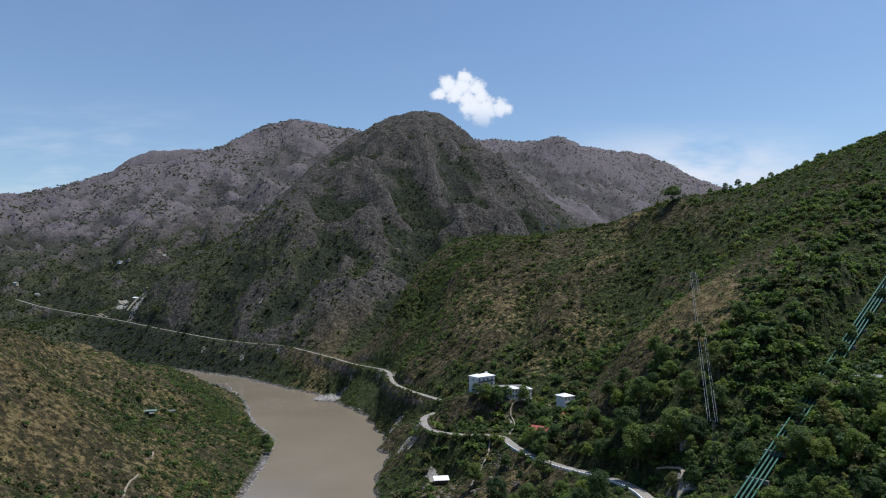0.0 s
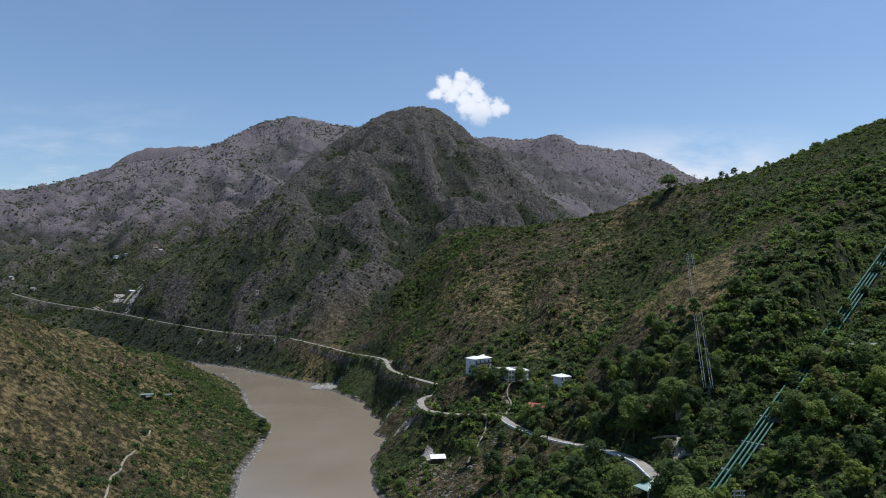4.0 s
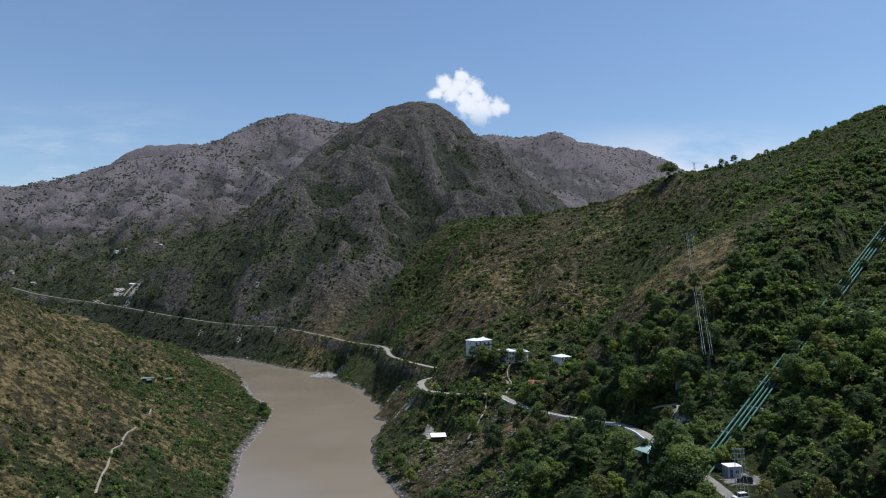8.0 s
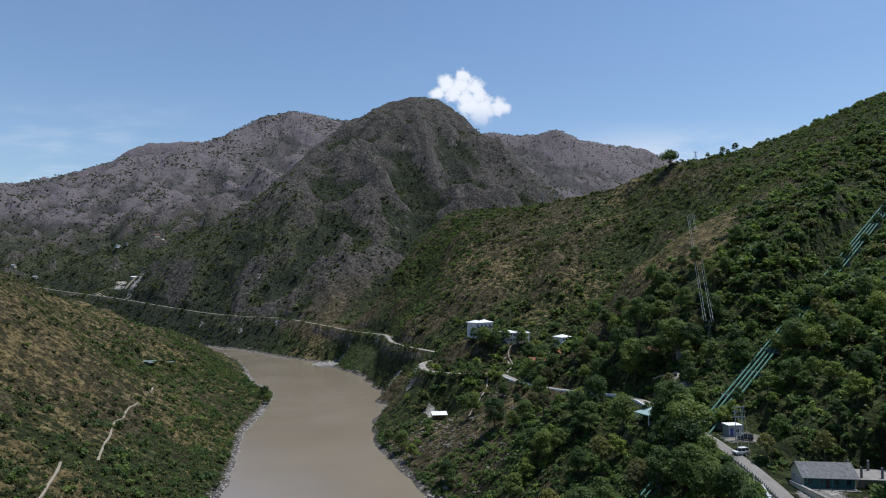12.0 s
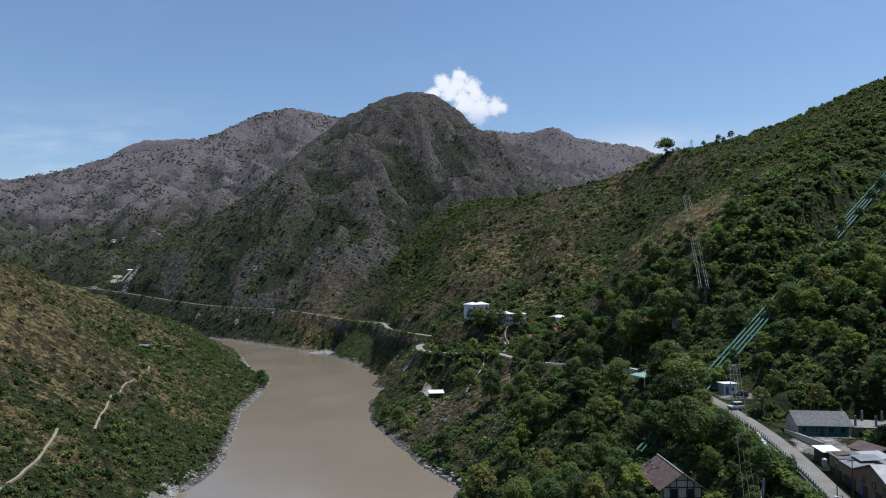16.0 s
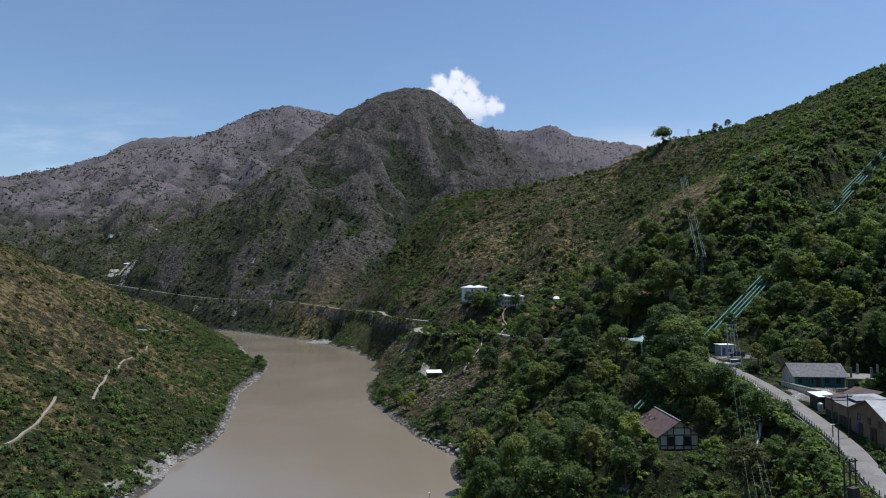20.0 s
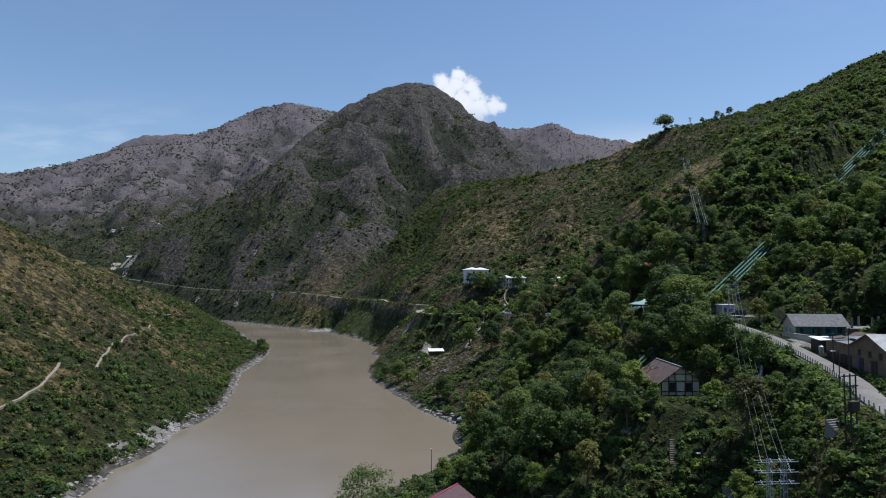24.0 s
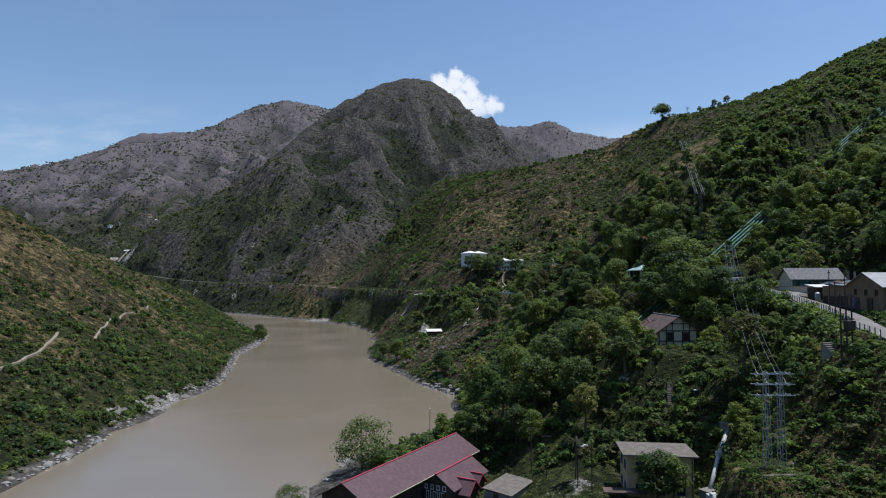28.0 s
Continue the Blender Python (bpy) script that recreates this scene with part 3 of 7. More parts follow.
def height(x, y):
    x, y = np.asarray(x, float), np.asarray(y, float)
    bend = 45 * smoothstep(np.hypot(x, y), 900, 1300)
    for name in ("middle_peak", "far_left", "far_left_back", "far_right", "far_right_back"):
        bend = bend * smoothstep(line_distance(x, y, CRESTS[name])[0], 10, 420 if "far" in name else 140)
    h = base_height(x + bend * 2 * (fbm(x / 150, y / 150, 3, 61) - .5), y + bend * 2 * (fbm(x / 150, y / 150, 3, 66) - .5))
    far = smoothstep(np.hypot(x, y), 250, 1100)
    wild = smoothstep(h, 2, 30)
    # gullies and knolls, growing with the distance from the river
    tame = 1 - .35 * smoothstep(np.hypot(x, y), 1900, 2600)
    for name in ("middle_peak", "far_left", "far_left_back", "far_right", "far_right_back", "right_ridge"):
        tame = tame * (.07 + .93 * smoothstep(line_distance(x, y, CRESTS[name])[0], 10, 170))
    tame = tame * (1 - .55 * smoothstep(x, 20, 90) * (1 - smoothstep(y, 400, 470)))
    tilt_x, tilt_y = x + .22 * h, y - .22 * h
    rough = wild * (ridged(tilt_x / 80, tilt_y / 80, 3, 11, .4) - .42) * (3.5 + 22 * far) * tame
    rough = rough + smoothstep(h, 60, 250) * far * (ridged(tilt_x / 250 + .3, tilt_y / 250, 3, 29, .42) - .45) * 80 * tame
    rough = rough + smoothstep(h, 50, 180) * far * far * (ridged(tilt_x / 125, tilt_y / 125, 2, 37, .5) - .42) * 40 * tame
    rough = rough + smoothstep(h, 60, 140) * far * (ridged(tilt_x / 48 + .7, tilt_y / 48, 3, 47, .5) - .40) * 20 * tame
    # no knoll stands above the crests beside it
    for name, reach in (("middle_peak", 300), ("far_left", 650), ("far_left_back", 500), ("far_right", 650), ("far_right_back", 650)):
        d = line_distance(x, y, CRESTS[name])[0]
        rough = np.where(rough > 0, rough * smoothstep(d, 10, reach), rough)
    h = h + rough + smoothstep(np.hypot(x, y), 1400, 2200) * ((fbm(x / 75, y / 75, 3, 101, .6) - .5) * 34 - 3) + smoothstep(np.hypot(x, y), 1000, 1400) * (fbm(x / 34, y / 34, 3, 103, .6) - .5) * 15
    h = h + wild * (fbm(x / 26, y / 26, 2, 41) - .5) * (3 + 9 * far) * (.12 + .88 * tame)
    h = h + smoothstep(h, .3, 4) * (fbm(x / 5.5, y / 5.5, 3, 51) - .5) * 1.6 * (1 - far)
    # narrow field steps on the hill flanks
    steps = smoothstep(fbm(x / 120, y / 120, 2, 77), .5, .6) * smoothstep(h, 40, 80) * (1 - far)
    h = h + steps * .75 * np.sin(h * 1.1)
    for px, py, pr, pz, soft in PADS:
        w = 1 - smoothstep(np.hypot(x - px, y - py), pr, pr + soft)
        h = h * (1 - w) + pz * w
    # the bed of the pipes
    d, pz = line_distance(x, y, [(60, 173.1, 33.2), (262, 345, 146.8)])
    w = (1 - smoothstep(d, 4.5, 13)) * smoothstep(y, 178, 192)
    h = h * (1 - w) + pz * w
    near = (np.abs(x + 300) < 700) & (y < 1400) & (y > -100)
    d, rz = line_distance(x[near], y[near], ROAD_LINE)
    w = 1 - smoothstep(d, 3.3, 9.0 + 6 * (1 - smoothstep(y[near], 95, 120)))
    h[near] = h[near] * (1 - w) + (rz - .12) * w
    return h


def mesh_from(name, verts, faces, mat, smooth=False, attrs=None):
    """A mesh from arrays; faces: an array of triangles or quads."""
    me = bpy.data.meshes.new(name)
    faces = np.asarray(faces)
    k = faces.shape[1]
    me.vertices.add(len(verts)), me.loops.add(faces.size), me.polygons.add(len(faces))
    me.vertices.foreach_set("co", np.asarray(verts, np.float32).ravel())
    me.loops.foreach_set("vertex_index", faces.astype(np.int32).ravel())
    me.polygons.foreach_set("loop_start", np.arange(0, faces.size, k, dtype=np.int32))
    me.polygons.foreach_set("use_smooth", np.full(len(faces), smooth))
    for key, values in (attrs or {}).items():
        me.attributes.new(key, "FLOAT", "POINT").data.foreach_set("value", np.asarray(values, np.float32))
    me.update(calc_edges=True)
    me.materials.append(mat)
    return me


def green_at(x, y, z):
    """How much low growth covers the ground, 0 to 1."""
    d = np.hypot(x, y)
    g = fbm(x / 60, y / 60, 4, 5) * .9 + .10
    g = g + np.where(x < -85, .06, .17) * (1 - smoothstep(z, 5, 60)) + .3 * np.exp(-((x - 55) ** 2 + (y - 90) ** 2) / 1600) - .30 * smoothstep(z, 120, 330) * smoothstep(d, 800, 1000)
    g = g + .16 * smoothstep(x, 20, 90) * (1 - smoothstep(d, 500, 760))
    dry = [(-215, 340, 75, .30), (-165, 265, 45, .12), (-300, 480, 90, .25), (132, 352, 46, .60), (95, 322, 20, .35), (40, 620, 80, .18), (80, 480, 65, .12), (120, 570, 80, .12), (190, 570, 60, .08), (180, 420, 35, .25), (0, 335, 45, .30), (-25, 450, 45, .30), (20, 290, 30, .20), (18, 262, 14, .3), (-150, 830, 60, .15)]
    for cx, cy, r, k in dry:
        g = g - k * np.exp(-((x - cx) ** 2 + (y - cy) ** 2) / (r * r))
    g = g - .25 * smoothstep(d, 1700, 2300) + .32 * (1 - smoothstep(z, 140, 430)) * smoothstep(d, 1000, 1300)
    g = g + .28 * np.exp(-((x + 22) ** 2 + (y - 690) ** 2) / 4900) + .36 * np.exp(-((x + 350) ** 2 + (y - 1030) ** 2) / 10000)
    return np.clip(g, 0, 1)


def straw_at(x, y):
    """Bleached dry grass on the sunny shoulders."""
    out = np.zeros(len(x))
    for cx, cy, rx, ry, k in [(126, 345, 20, 20, 1.2), (145, 372, 22, 18, 1.2), (136, 330, 16, 22, 1.1), (118, 322, 10, 12, .6), (126, 302, 11, 13, .75), (148, 350, 14, 16, 1.0), (111, 334, 10, 10, .9), (58, 70, 16, 16, .75), (52, 90, 10, 12, .55), (44, 74, 9, 9, .55),  (60, 560, 45, 50, .52), (20, 620, 35, 40, .5), (150, 600, 40, 30, .52), (110, 480, 30, 30, .5), (190, 660, 30, 30, .5), (70, 460, 24, 24, .45), (-215, 330, 50, 45, .52), (-250, 400, 45, 60, .5), (-175, 268, 25, 22, .5), (0, 335, 22, 25, .36), (30, 300, 14, 22, .36), (-300, 480, 60, 60, .7)]:
        out = np.maximum(out, k * np.exp(-((x - cx) / rx) ** 2 - ((y - cy) / ry) ** 2))
    left = smoothstep(-x, 95, 125) * (np.hypot(x, y) < 760) * np.clip(2.1 * (fbm(x / 24, y / 24, 4, 19) - .36), 0, .5)
    out = np.maximum(out, left)
    return out + .35 * (fbm(x / 18, y / 18, 3, 15) - .5) * (out > .15)


def sand_at(x, y):
    """Bare gravel: the spit, the shore strip, yards, slips below the road."""
    out = np.zeros(len(x))
    for cx, cy, rx, ry, k in [(-122, 674, 22, 14, 1.5), (-97, 232, 5, 26, .6), (-95.5, 221, 4.5, 13, 1.5), (-97, 196, 3.5, 8, 1.0), (86, 181, 7, 6, 1.0), (-7, 359, 5, 5, .8), (-15, 402, 5, 6, 1.2), (-50, 600, 6, 26, .95), (-24, 436, 8, 18, .85), (-36, 500, 8, 12, .7), (-20, 396, 6, 10, .7), (-62, 640, 8, 14, .7), (24, 110, 8, 5, .55), (85, 138, 7, 10, 1.1), (85, 228, 4, 10, .9),
                              (62, 396, 12, 5, .8), (40, 384, 6, 10, .5), (12, 268, 8, 10, .42), (43, 82, 5, 3, .45), (-270, 848, 8, 10, .55), (-345, 905, 7, 10, .55), (-514, 1058, 12, 20, 1.0), (-530, 1090, 16, 14, .9), (-600, 1187, 20, 14, .9), (-618, 1214, 12, 14, .8), (-212, 826, 8, 8, .7), (-272, 935, 5, 14, .6), (52, 344, 8, 6, .7), (40, 130, 7, 4, .38)]:
        out = np.maximum(out, k * np.exp(-((x - cx) / rx) ** 2 - ((y - cy) / ry) ** 2))
    return out


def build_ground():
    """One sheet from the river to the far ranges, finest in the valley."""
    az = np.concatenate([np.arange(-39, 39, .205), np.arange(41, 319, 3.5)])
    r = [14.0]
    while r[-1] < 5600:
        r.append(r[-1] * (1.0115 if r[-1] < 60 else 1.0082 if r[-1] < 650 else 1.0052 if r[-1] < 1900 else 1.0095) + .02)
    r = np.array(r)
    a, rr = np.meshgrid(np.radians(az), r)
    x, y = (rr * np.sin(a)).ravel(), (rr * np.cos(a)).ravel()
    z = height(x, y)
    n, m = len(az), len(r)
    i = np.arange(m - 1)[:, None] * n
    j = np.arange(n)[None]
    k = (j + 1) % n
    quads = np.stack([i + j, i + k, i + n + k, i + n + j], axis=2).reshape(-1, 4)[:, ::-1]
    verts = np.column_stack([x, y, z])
    g = green_at(x, y, z)
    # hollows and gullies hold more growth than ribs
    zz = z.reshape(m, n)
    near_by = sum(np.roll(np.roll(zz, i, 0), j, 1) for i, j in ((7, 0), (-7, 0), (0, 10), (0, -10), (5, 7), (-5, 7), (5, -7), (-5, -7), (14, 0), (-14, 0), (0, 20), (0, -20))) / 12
    # above 0 where a point lies below its neighbours, below 0 on ribs
    concave = np.clip((near_by - zz) / (.0055 * rr + .7), -1, 1)
    concave[:16], concave[-16:] = 0, 0
    concave = concave.ravel() * smoothstep(rr.ravel(), 330, 520)
    g = np.clip(g + .26 * concave * (1 - .5 * smoothstep(rr.ravel(), 1700, 2200)), 0, 1)
    # far: distance from the origin; mixes in brae, then the haze-tinted colour
    me = mesh_from("ground", verts, quads, M["ground"], True, {"green": g, "sand": sand_at(x, y), "straw": straw_at(x, y),  "far": smoothstep(np.hypot(x, y), 640, 2400), "concave": concave})
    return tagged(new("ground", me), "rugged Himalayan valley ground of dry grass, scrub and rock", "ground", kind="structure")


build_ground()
wv = [(-1000, -600, 0), (140, -600, 0), (140, 1000, 0), (-1000, 1000, 0)]


def ribbon(name, line, width, mat, label, category, lift=.3, drop=.8, step=3.0):
    """A strip of road along a line, with sides that go into the ground."""
    p = along(line, step)
    t = np.gradient(p[:, :2], axis=0)
    t /= np.linalg.norm(t, axis=1)[:, None]
    n = np.column_stack([-t[:, 1], t[:, 0]])
    wob = 1 + .16 * (fbm(p[:, 0] / 9, p[:, 1] / 9, 2, 63) - .5)[:, None]
    rows = []
    for off, dz in ((-.5, -drop), (-.5, 0), (-.15, .05), (.15, .05), (.5, 0), (.5, -drop)):
        rows.append(np.column_stack([p[:, :2] + n * off * width * wob, p[:, 2] + lift + dz]))
    v = np.stack(rows, axis=1)
    k = v.shape[1]
    i = np.arange(len(p) - 1)[:, None] * k
    j = np.arange(k - 1)[None]
    quads = np.stack([i + j, i + j + 1, i + k + j + 1, i + k + j], axis=2).reshape(-1, 4)[:, ::-1]
    me = mesh_from(name, v.reshape(-1, 3), quads, M[mat])
    return tagged(new(name, me), label, category, kind="structure")


ribbon("road", [p for p in ROAD_LINE if p[1] <= 226], 3.7, "road_grey", "worn grey village road between fence and houses", "road", .21, 1.0)
ribbon("road", [p for p in ROAD_LINE if 215 <= p[1] <= 640], 4.3, "road_dust", "pale dusty valley road cut into the slope", "road", .22, 1.0)
ribbon("road", [p for p in ROAD_LINE if p[1] >= 622], 3.0, "road_dust", "narrow pale road along the foot of the mountain", "road", .12, 1.0)

tagged(new("river", mesh_from("river", np.array(wv, float), np.array([[0, 1, 2, 3]]), M["water"])), "broad silty brown river, calm and opaque", "river", kind="structure")

# ---- growth ----
RNG = np.random.default_rng(7)


def leaf_cloud(rng, lobes, leaves, leaf, low=.15, flat=.8):
    """Leaf sprays on the hull of several overlapping lobes; the crown is about 1 wide each way and stands on z = 0."""
    centres, radii = [], []
    for k in range(lobes):
        a, q = rng.uniform(0, 6.283), math.sqrt(rng.uniform(0, 1)) * .68
        centres.append((q * math.cos(a), q * math.sin(a), flat * (low + .32 + rng.uniform(-.22, .60) * (1 - q * .7))))
        radii.append(rng.uniform(.14, .38))
    centres, radii = np.array(centres), np.array(radii)
    which = rng.integers(0, lobes, leaves)
    d = rng.normal(size=(leaves, 3))
    d[:, 2] = np.abs(d[:, 2]) * 1.25 - .55
    d /= np.linalg.norm(d, axis=1)[:, None]
    at = centres[which] + d * (radii[which] * rng.uniform(.5, 1.22, leaves))[:, None]
    face = d + rng.normal(scale=.5, size=(leaves, 3)) + (0, 0, .75)
    face /= np.linalg.norm(face, axis=1)[:, None]
    side = np.cross(face, rng.normal(size=(leaves, 3)))
    side /= np.linalg.norm(side, axis=1)[:, None] + 1e-9
    up = np.cross(face, side)
    s = leaf * rng.uniform(.6, 1.35, leaves)[:, None]
    tri = np.stack([at - side * s * .55 - up * s * .35, at + side * s * .55 - up * s * .25, at + up * s * .75], axis=1)
    return tri.reshape(-1, 3)


def crown_cloud(rng, lobes, leaves, leaf, tall, wide, rise):
    """A full crown in metres: clumps of different size that hang down round the limbs, with gaps between them."""
    centres, radii = [], []
    lobes = int(lobes * 1.7)
    for k in range(lobes):
        a = k * 2.4 + rng.uniform(-.4, .4)
        s = (k + .5) / lobes
        level = rise + .16 + (.94 - rise - .22) * s
        out = wide / 2 * (.78 * math.sin(math.pi * min(.96, .30 + .66 * s)) ** .8) * rng.uniform(.45, 1.0)
        centres.append((out * math.cos(a), out * math.sin(a), tall * level + rng.uniform(-.05, .05) * tall))
        radii.append(wide * rng.choice((.07, .10, .13, .18)) * rng.uniform(.85, 1.15))
    centres, radii = np.array(centres), np.array(radii)
    which = rng.choice(lobes, leaves, p=radii ** 2 / (radii ** 2).sum())
    d = rng.normal(size=(leaves, 3))
    d[:, 2] = d[:, 2] * .75 + .35
    d /= np.linalg.norm(d, axis=1)[:, None]
    at = centres[which] + d * (radii[which] * rng.uniform(.55, 1.12, leaves))[:, None] * (1, 1, .72)
    face = d * .9 + rng.normal(scale=.45, size=(leaves, 3)) + (0, 0, .8)
    face /= np.linalg.norm(face, axis=1)[:, None]
    side = np.cross(face, rng.normal(size=(leaves, 3)))
    side /= np.linalg.norm(side, axis=1)[:, None] + 1e-9
    up = np.cross(face, side)
    s = leaf * rng.uniform(.55, 1.4, leaves)[:, None]
    tri = np.stack([at - side * s * .55 - up * s * .5, at + side * s * .55 - up * s * .35, at + up * s * .95], axis=1)
    return tri.reshape(-1, 3)


def strew(count, r0, r1, a0=-40, a1=40):
    """Random places in a sector of the valley, even over its area."""
    r = np.sqrt(RNG.uniform(r0 * r0, r1 * r1, count))
    a = np.radians(RNG.uniform(a0, a1, count))
    return r * np.sin(a), r * np.cos(a)


PENSTOCK = [(9, 130, 7), (33, 150, 21), (74, 185, 44), (127, 230, 74), (186, 280, 107), (260, 343, 148)]
CLEAR = [(68, 119, 6), (70, 126, 3), (66, 258, 7), (70, 243, 7), (69, 228, 7), (60, 272, 7), (52, 286, 6), (69, 215, 5), (131, 328, 6), (122, 303, 6), (114, 280, 5), (106, 258, 5), (88, 139, 6), (81, 130, 5), (78, 126, 3), (88, 135, 5), (84, 135, 5), (13, 122, 6), (15, 117, 6), (85, 141, 7), (79, 141, 5), (90, 143, 6), (80, 172, 6), (84, 176, 6), (86, 168, 4), (27, 417, 10), (46, 406, 9), (74, 383, 6), (-1, 351, 7), (86, 186, 9), (88, 150, 9), (82, 124, 7), (82, 112, 8), (102, 150, 9), (50, 137, 5.5), (34, 105, 9), (-6, 122, 9), (3, 136, 8), (-13, 108, 8), (12, 128, 9), (41.5, 80, 5), (44, 119.5, 1.6), (45, 122.5, 1.6), (46.2, 125.5, 1.6), (47.3, 128.5, 1.6), (70, 232, 7), (-210, 458, 8), (40, 330, 8), (-120, 676, 18), (20, 112, 9), (28, 96, 8)]
PATHS = [[(-152, 318), (-150, 302), (-145, 290), (-144, 280), (-140, 270), (-136, 262), (-132, 248), (-128, 238)], [(-133, 223), (-130, 216), (-128, 209), (-125, 200), (-123, 190), (-122, 181), (-119, 165), (-118, 150)], [(-161, 354), (-158, 346), (-159, 340)],
         [(38, 366), (44, 380), (40, 392), (52, 398)],  [(27, 362), (24, 345), (14, 325)], [(85, 252), (90, 236), (82, 222)]]
PATHS = [rounded_line([(*p, 0) for p in line]) for line in PATHS]


SUPPLY = [(74, 147, 0), (72.4, 141, 0), (71.2, 136, 0), (67.5, 131, 0), (61, 122, 0), (55, 114, 0), (49.5, 108, 0), (46, 104, 0), (42.4, 100, 0), (40, 94, 0), (37.5, 87, 0), (35, 76, 0)]


def open_ground(x, y, margin=1.5, grow=0.0):
    """True where no road, pipe or house stands."""
    ok = line_distance(x, y, ROAD_LINE)[0] > 2.6 + margin
    ok &= (line_distance(x, y, PENSTOCK)[0] > 3.0 + .6 * margin + 1.2 * grow * (y > 176) * (y < 214) + grow * (y > 262)) | (y < 178) | ((y > 236) & (y < 243)) | ((y > 252) & (y < 259))
    ok &= (line_distance(x, y, SUPPLY)[0] > 1.5 + .5 * margin) | ((y > 108) & (y < 129)) | ((y > 133) & (y < 139))
    for line in PATHS:
        ok &= line_distance(x, y, line)[0] > 1.1
    for cx, cy, r in CLEAR:
        ok &= np.hypot(x - cx, y - cy) > r + grow
    return ok


def growth(name, label, templates, x, y, size, mat, squash=1.0, sink=.1, category="scrub"):
    """Many plants of one kind as one mesh."""
    z = height(x, y)
    keep = z > .8
    x, y, z, size = x[keep], y[keep], z[keep], size[keep]
    which = RNG.integers(0, len(templates), len(x))
    verts, tints = [], []
    for k, t in enumerate(templates):
        sel = np.where(which == k)[0]
        if not len(sel):
            continue
        a = RNG.uniform(0, 6.283, len(sel))
        c, s = np.cos(a)[:, None], np.sin(a)[:, None]
        sz = size[sel][:, None]
        tall = sz * squash * RNG.uniform(.8, 1.25, len(sel))[:, None]
        vx = (t[None, :, 0] * c - t[None, :, 1] * s) * sz + x[sel][:, None]
        vy = (t[None, :, 0] * s + t[None, :, 1] * c) * sz + y[sel][:, None]
        vz = t[None, :, 2] * tall + z[sel][:, None] - sink * sz
        verts.append(np.stack([vx, vy, vz], axis=2).reshape(-1, 3))
        tints.append(np.repeat(np.clip(RNG.normal(.35, .3, len(sel)), 0, 1), t.shape[0]))
    verts = np.concatenate(verts)
    me = mesh_from(name, verts, np.arange(len(verts)).reshape(-1, 3), mat, False, {"tint": np.concatenate(tints)})
    return tagged(new(name, me), label, category, kind="stuff")


def stemmed(t, rise=.22, stem=.05):
    """A crown lifted onto a thin stem."""
    t = t.copy()
    t[:, 2] += rise
    legs = []
    for k in range(3):
        a, b = 2.094 * k, 2.094 * (k + 1)
        legs += [(stem * math.cos(a), stem * math.sin(a), -.3), (stem * math.cos(b), stem * math.sin(b), -.3), (0, 0, rise + .5)]
    return np.concatenate([t, np.array(legs)])


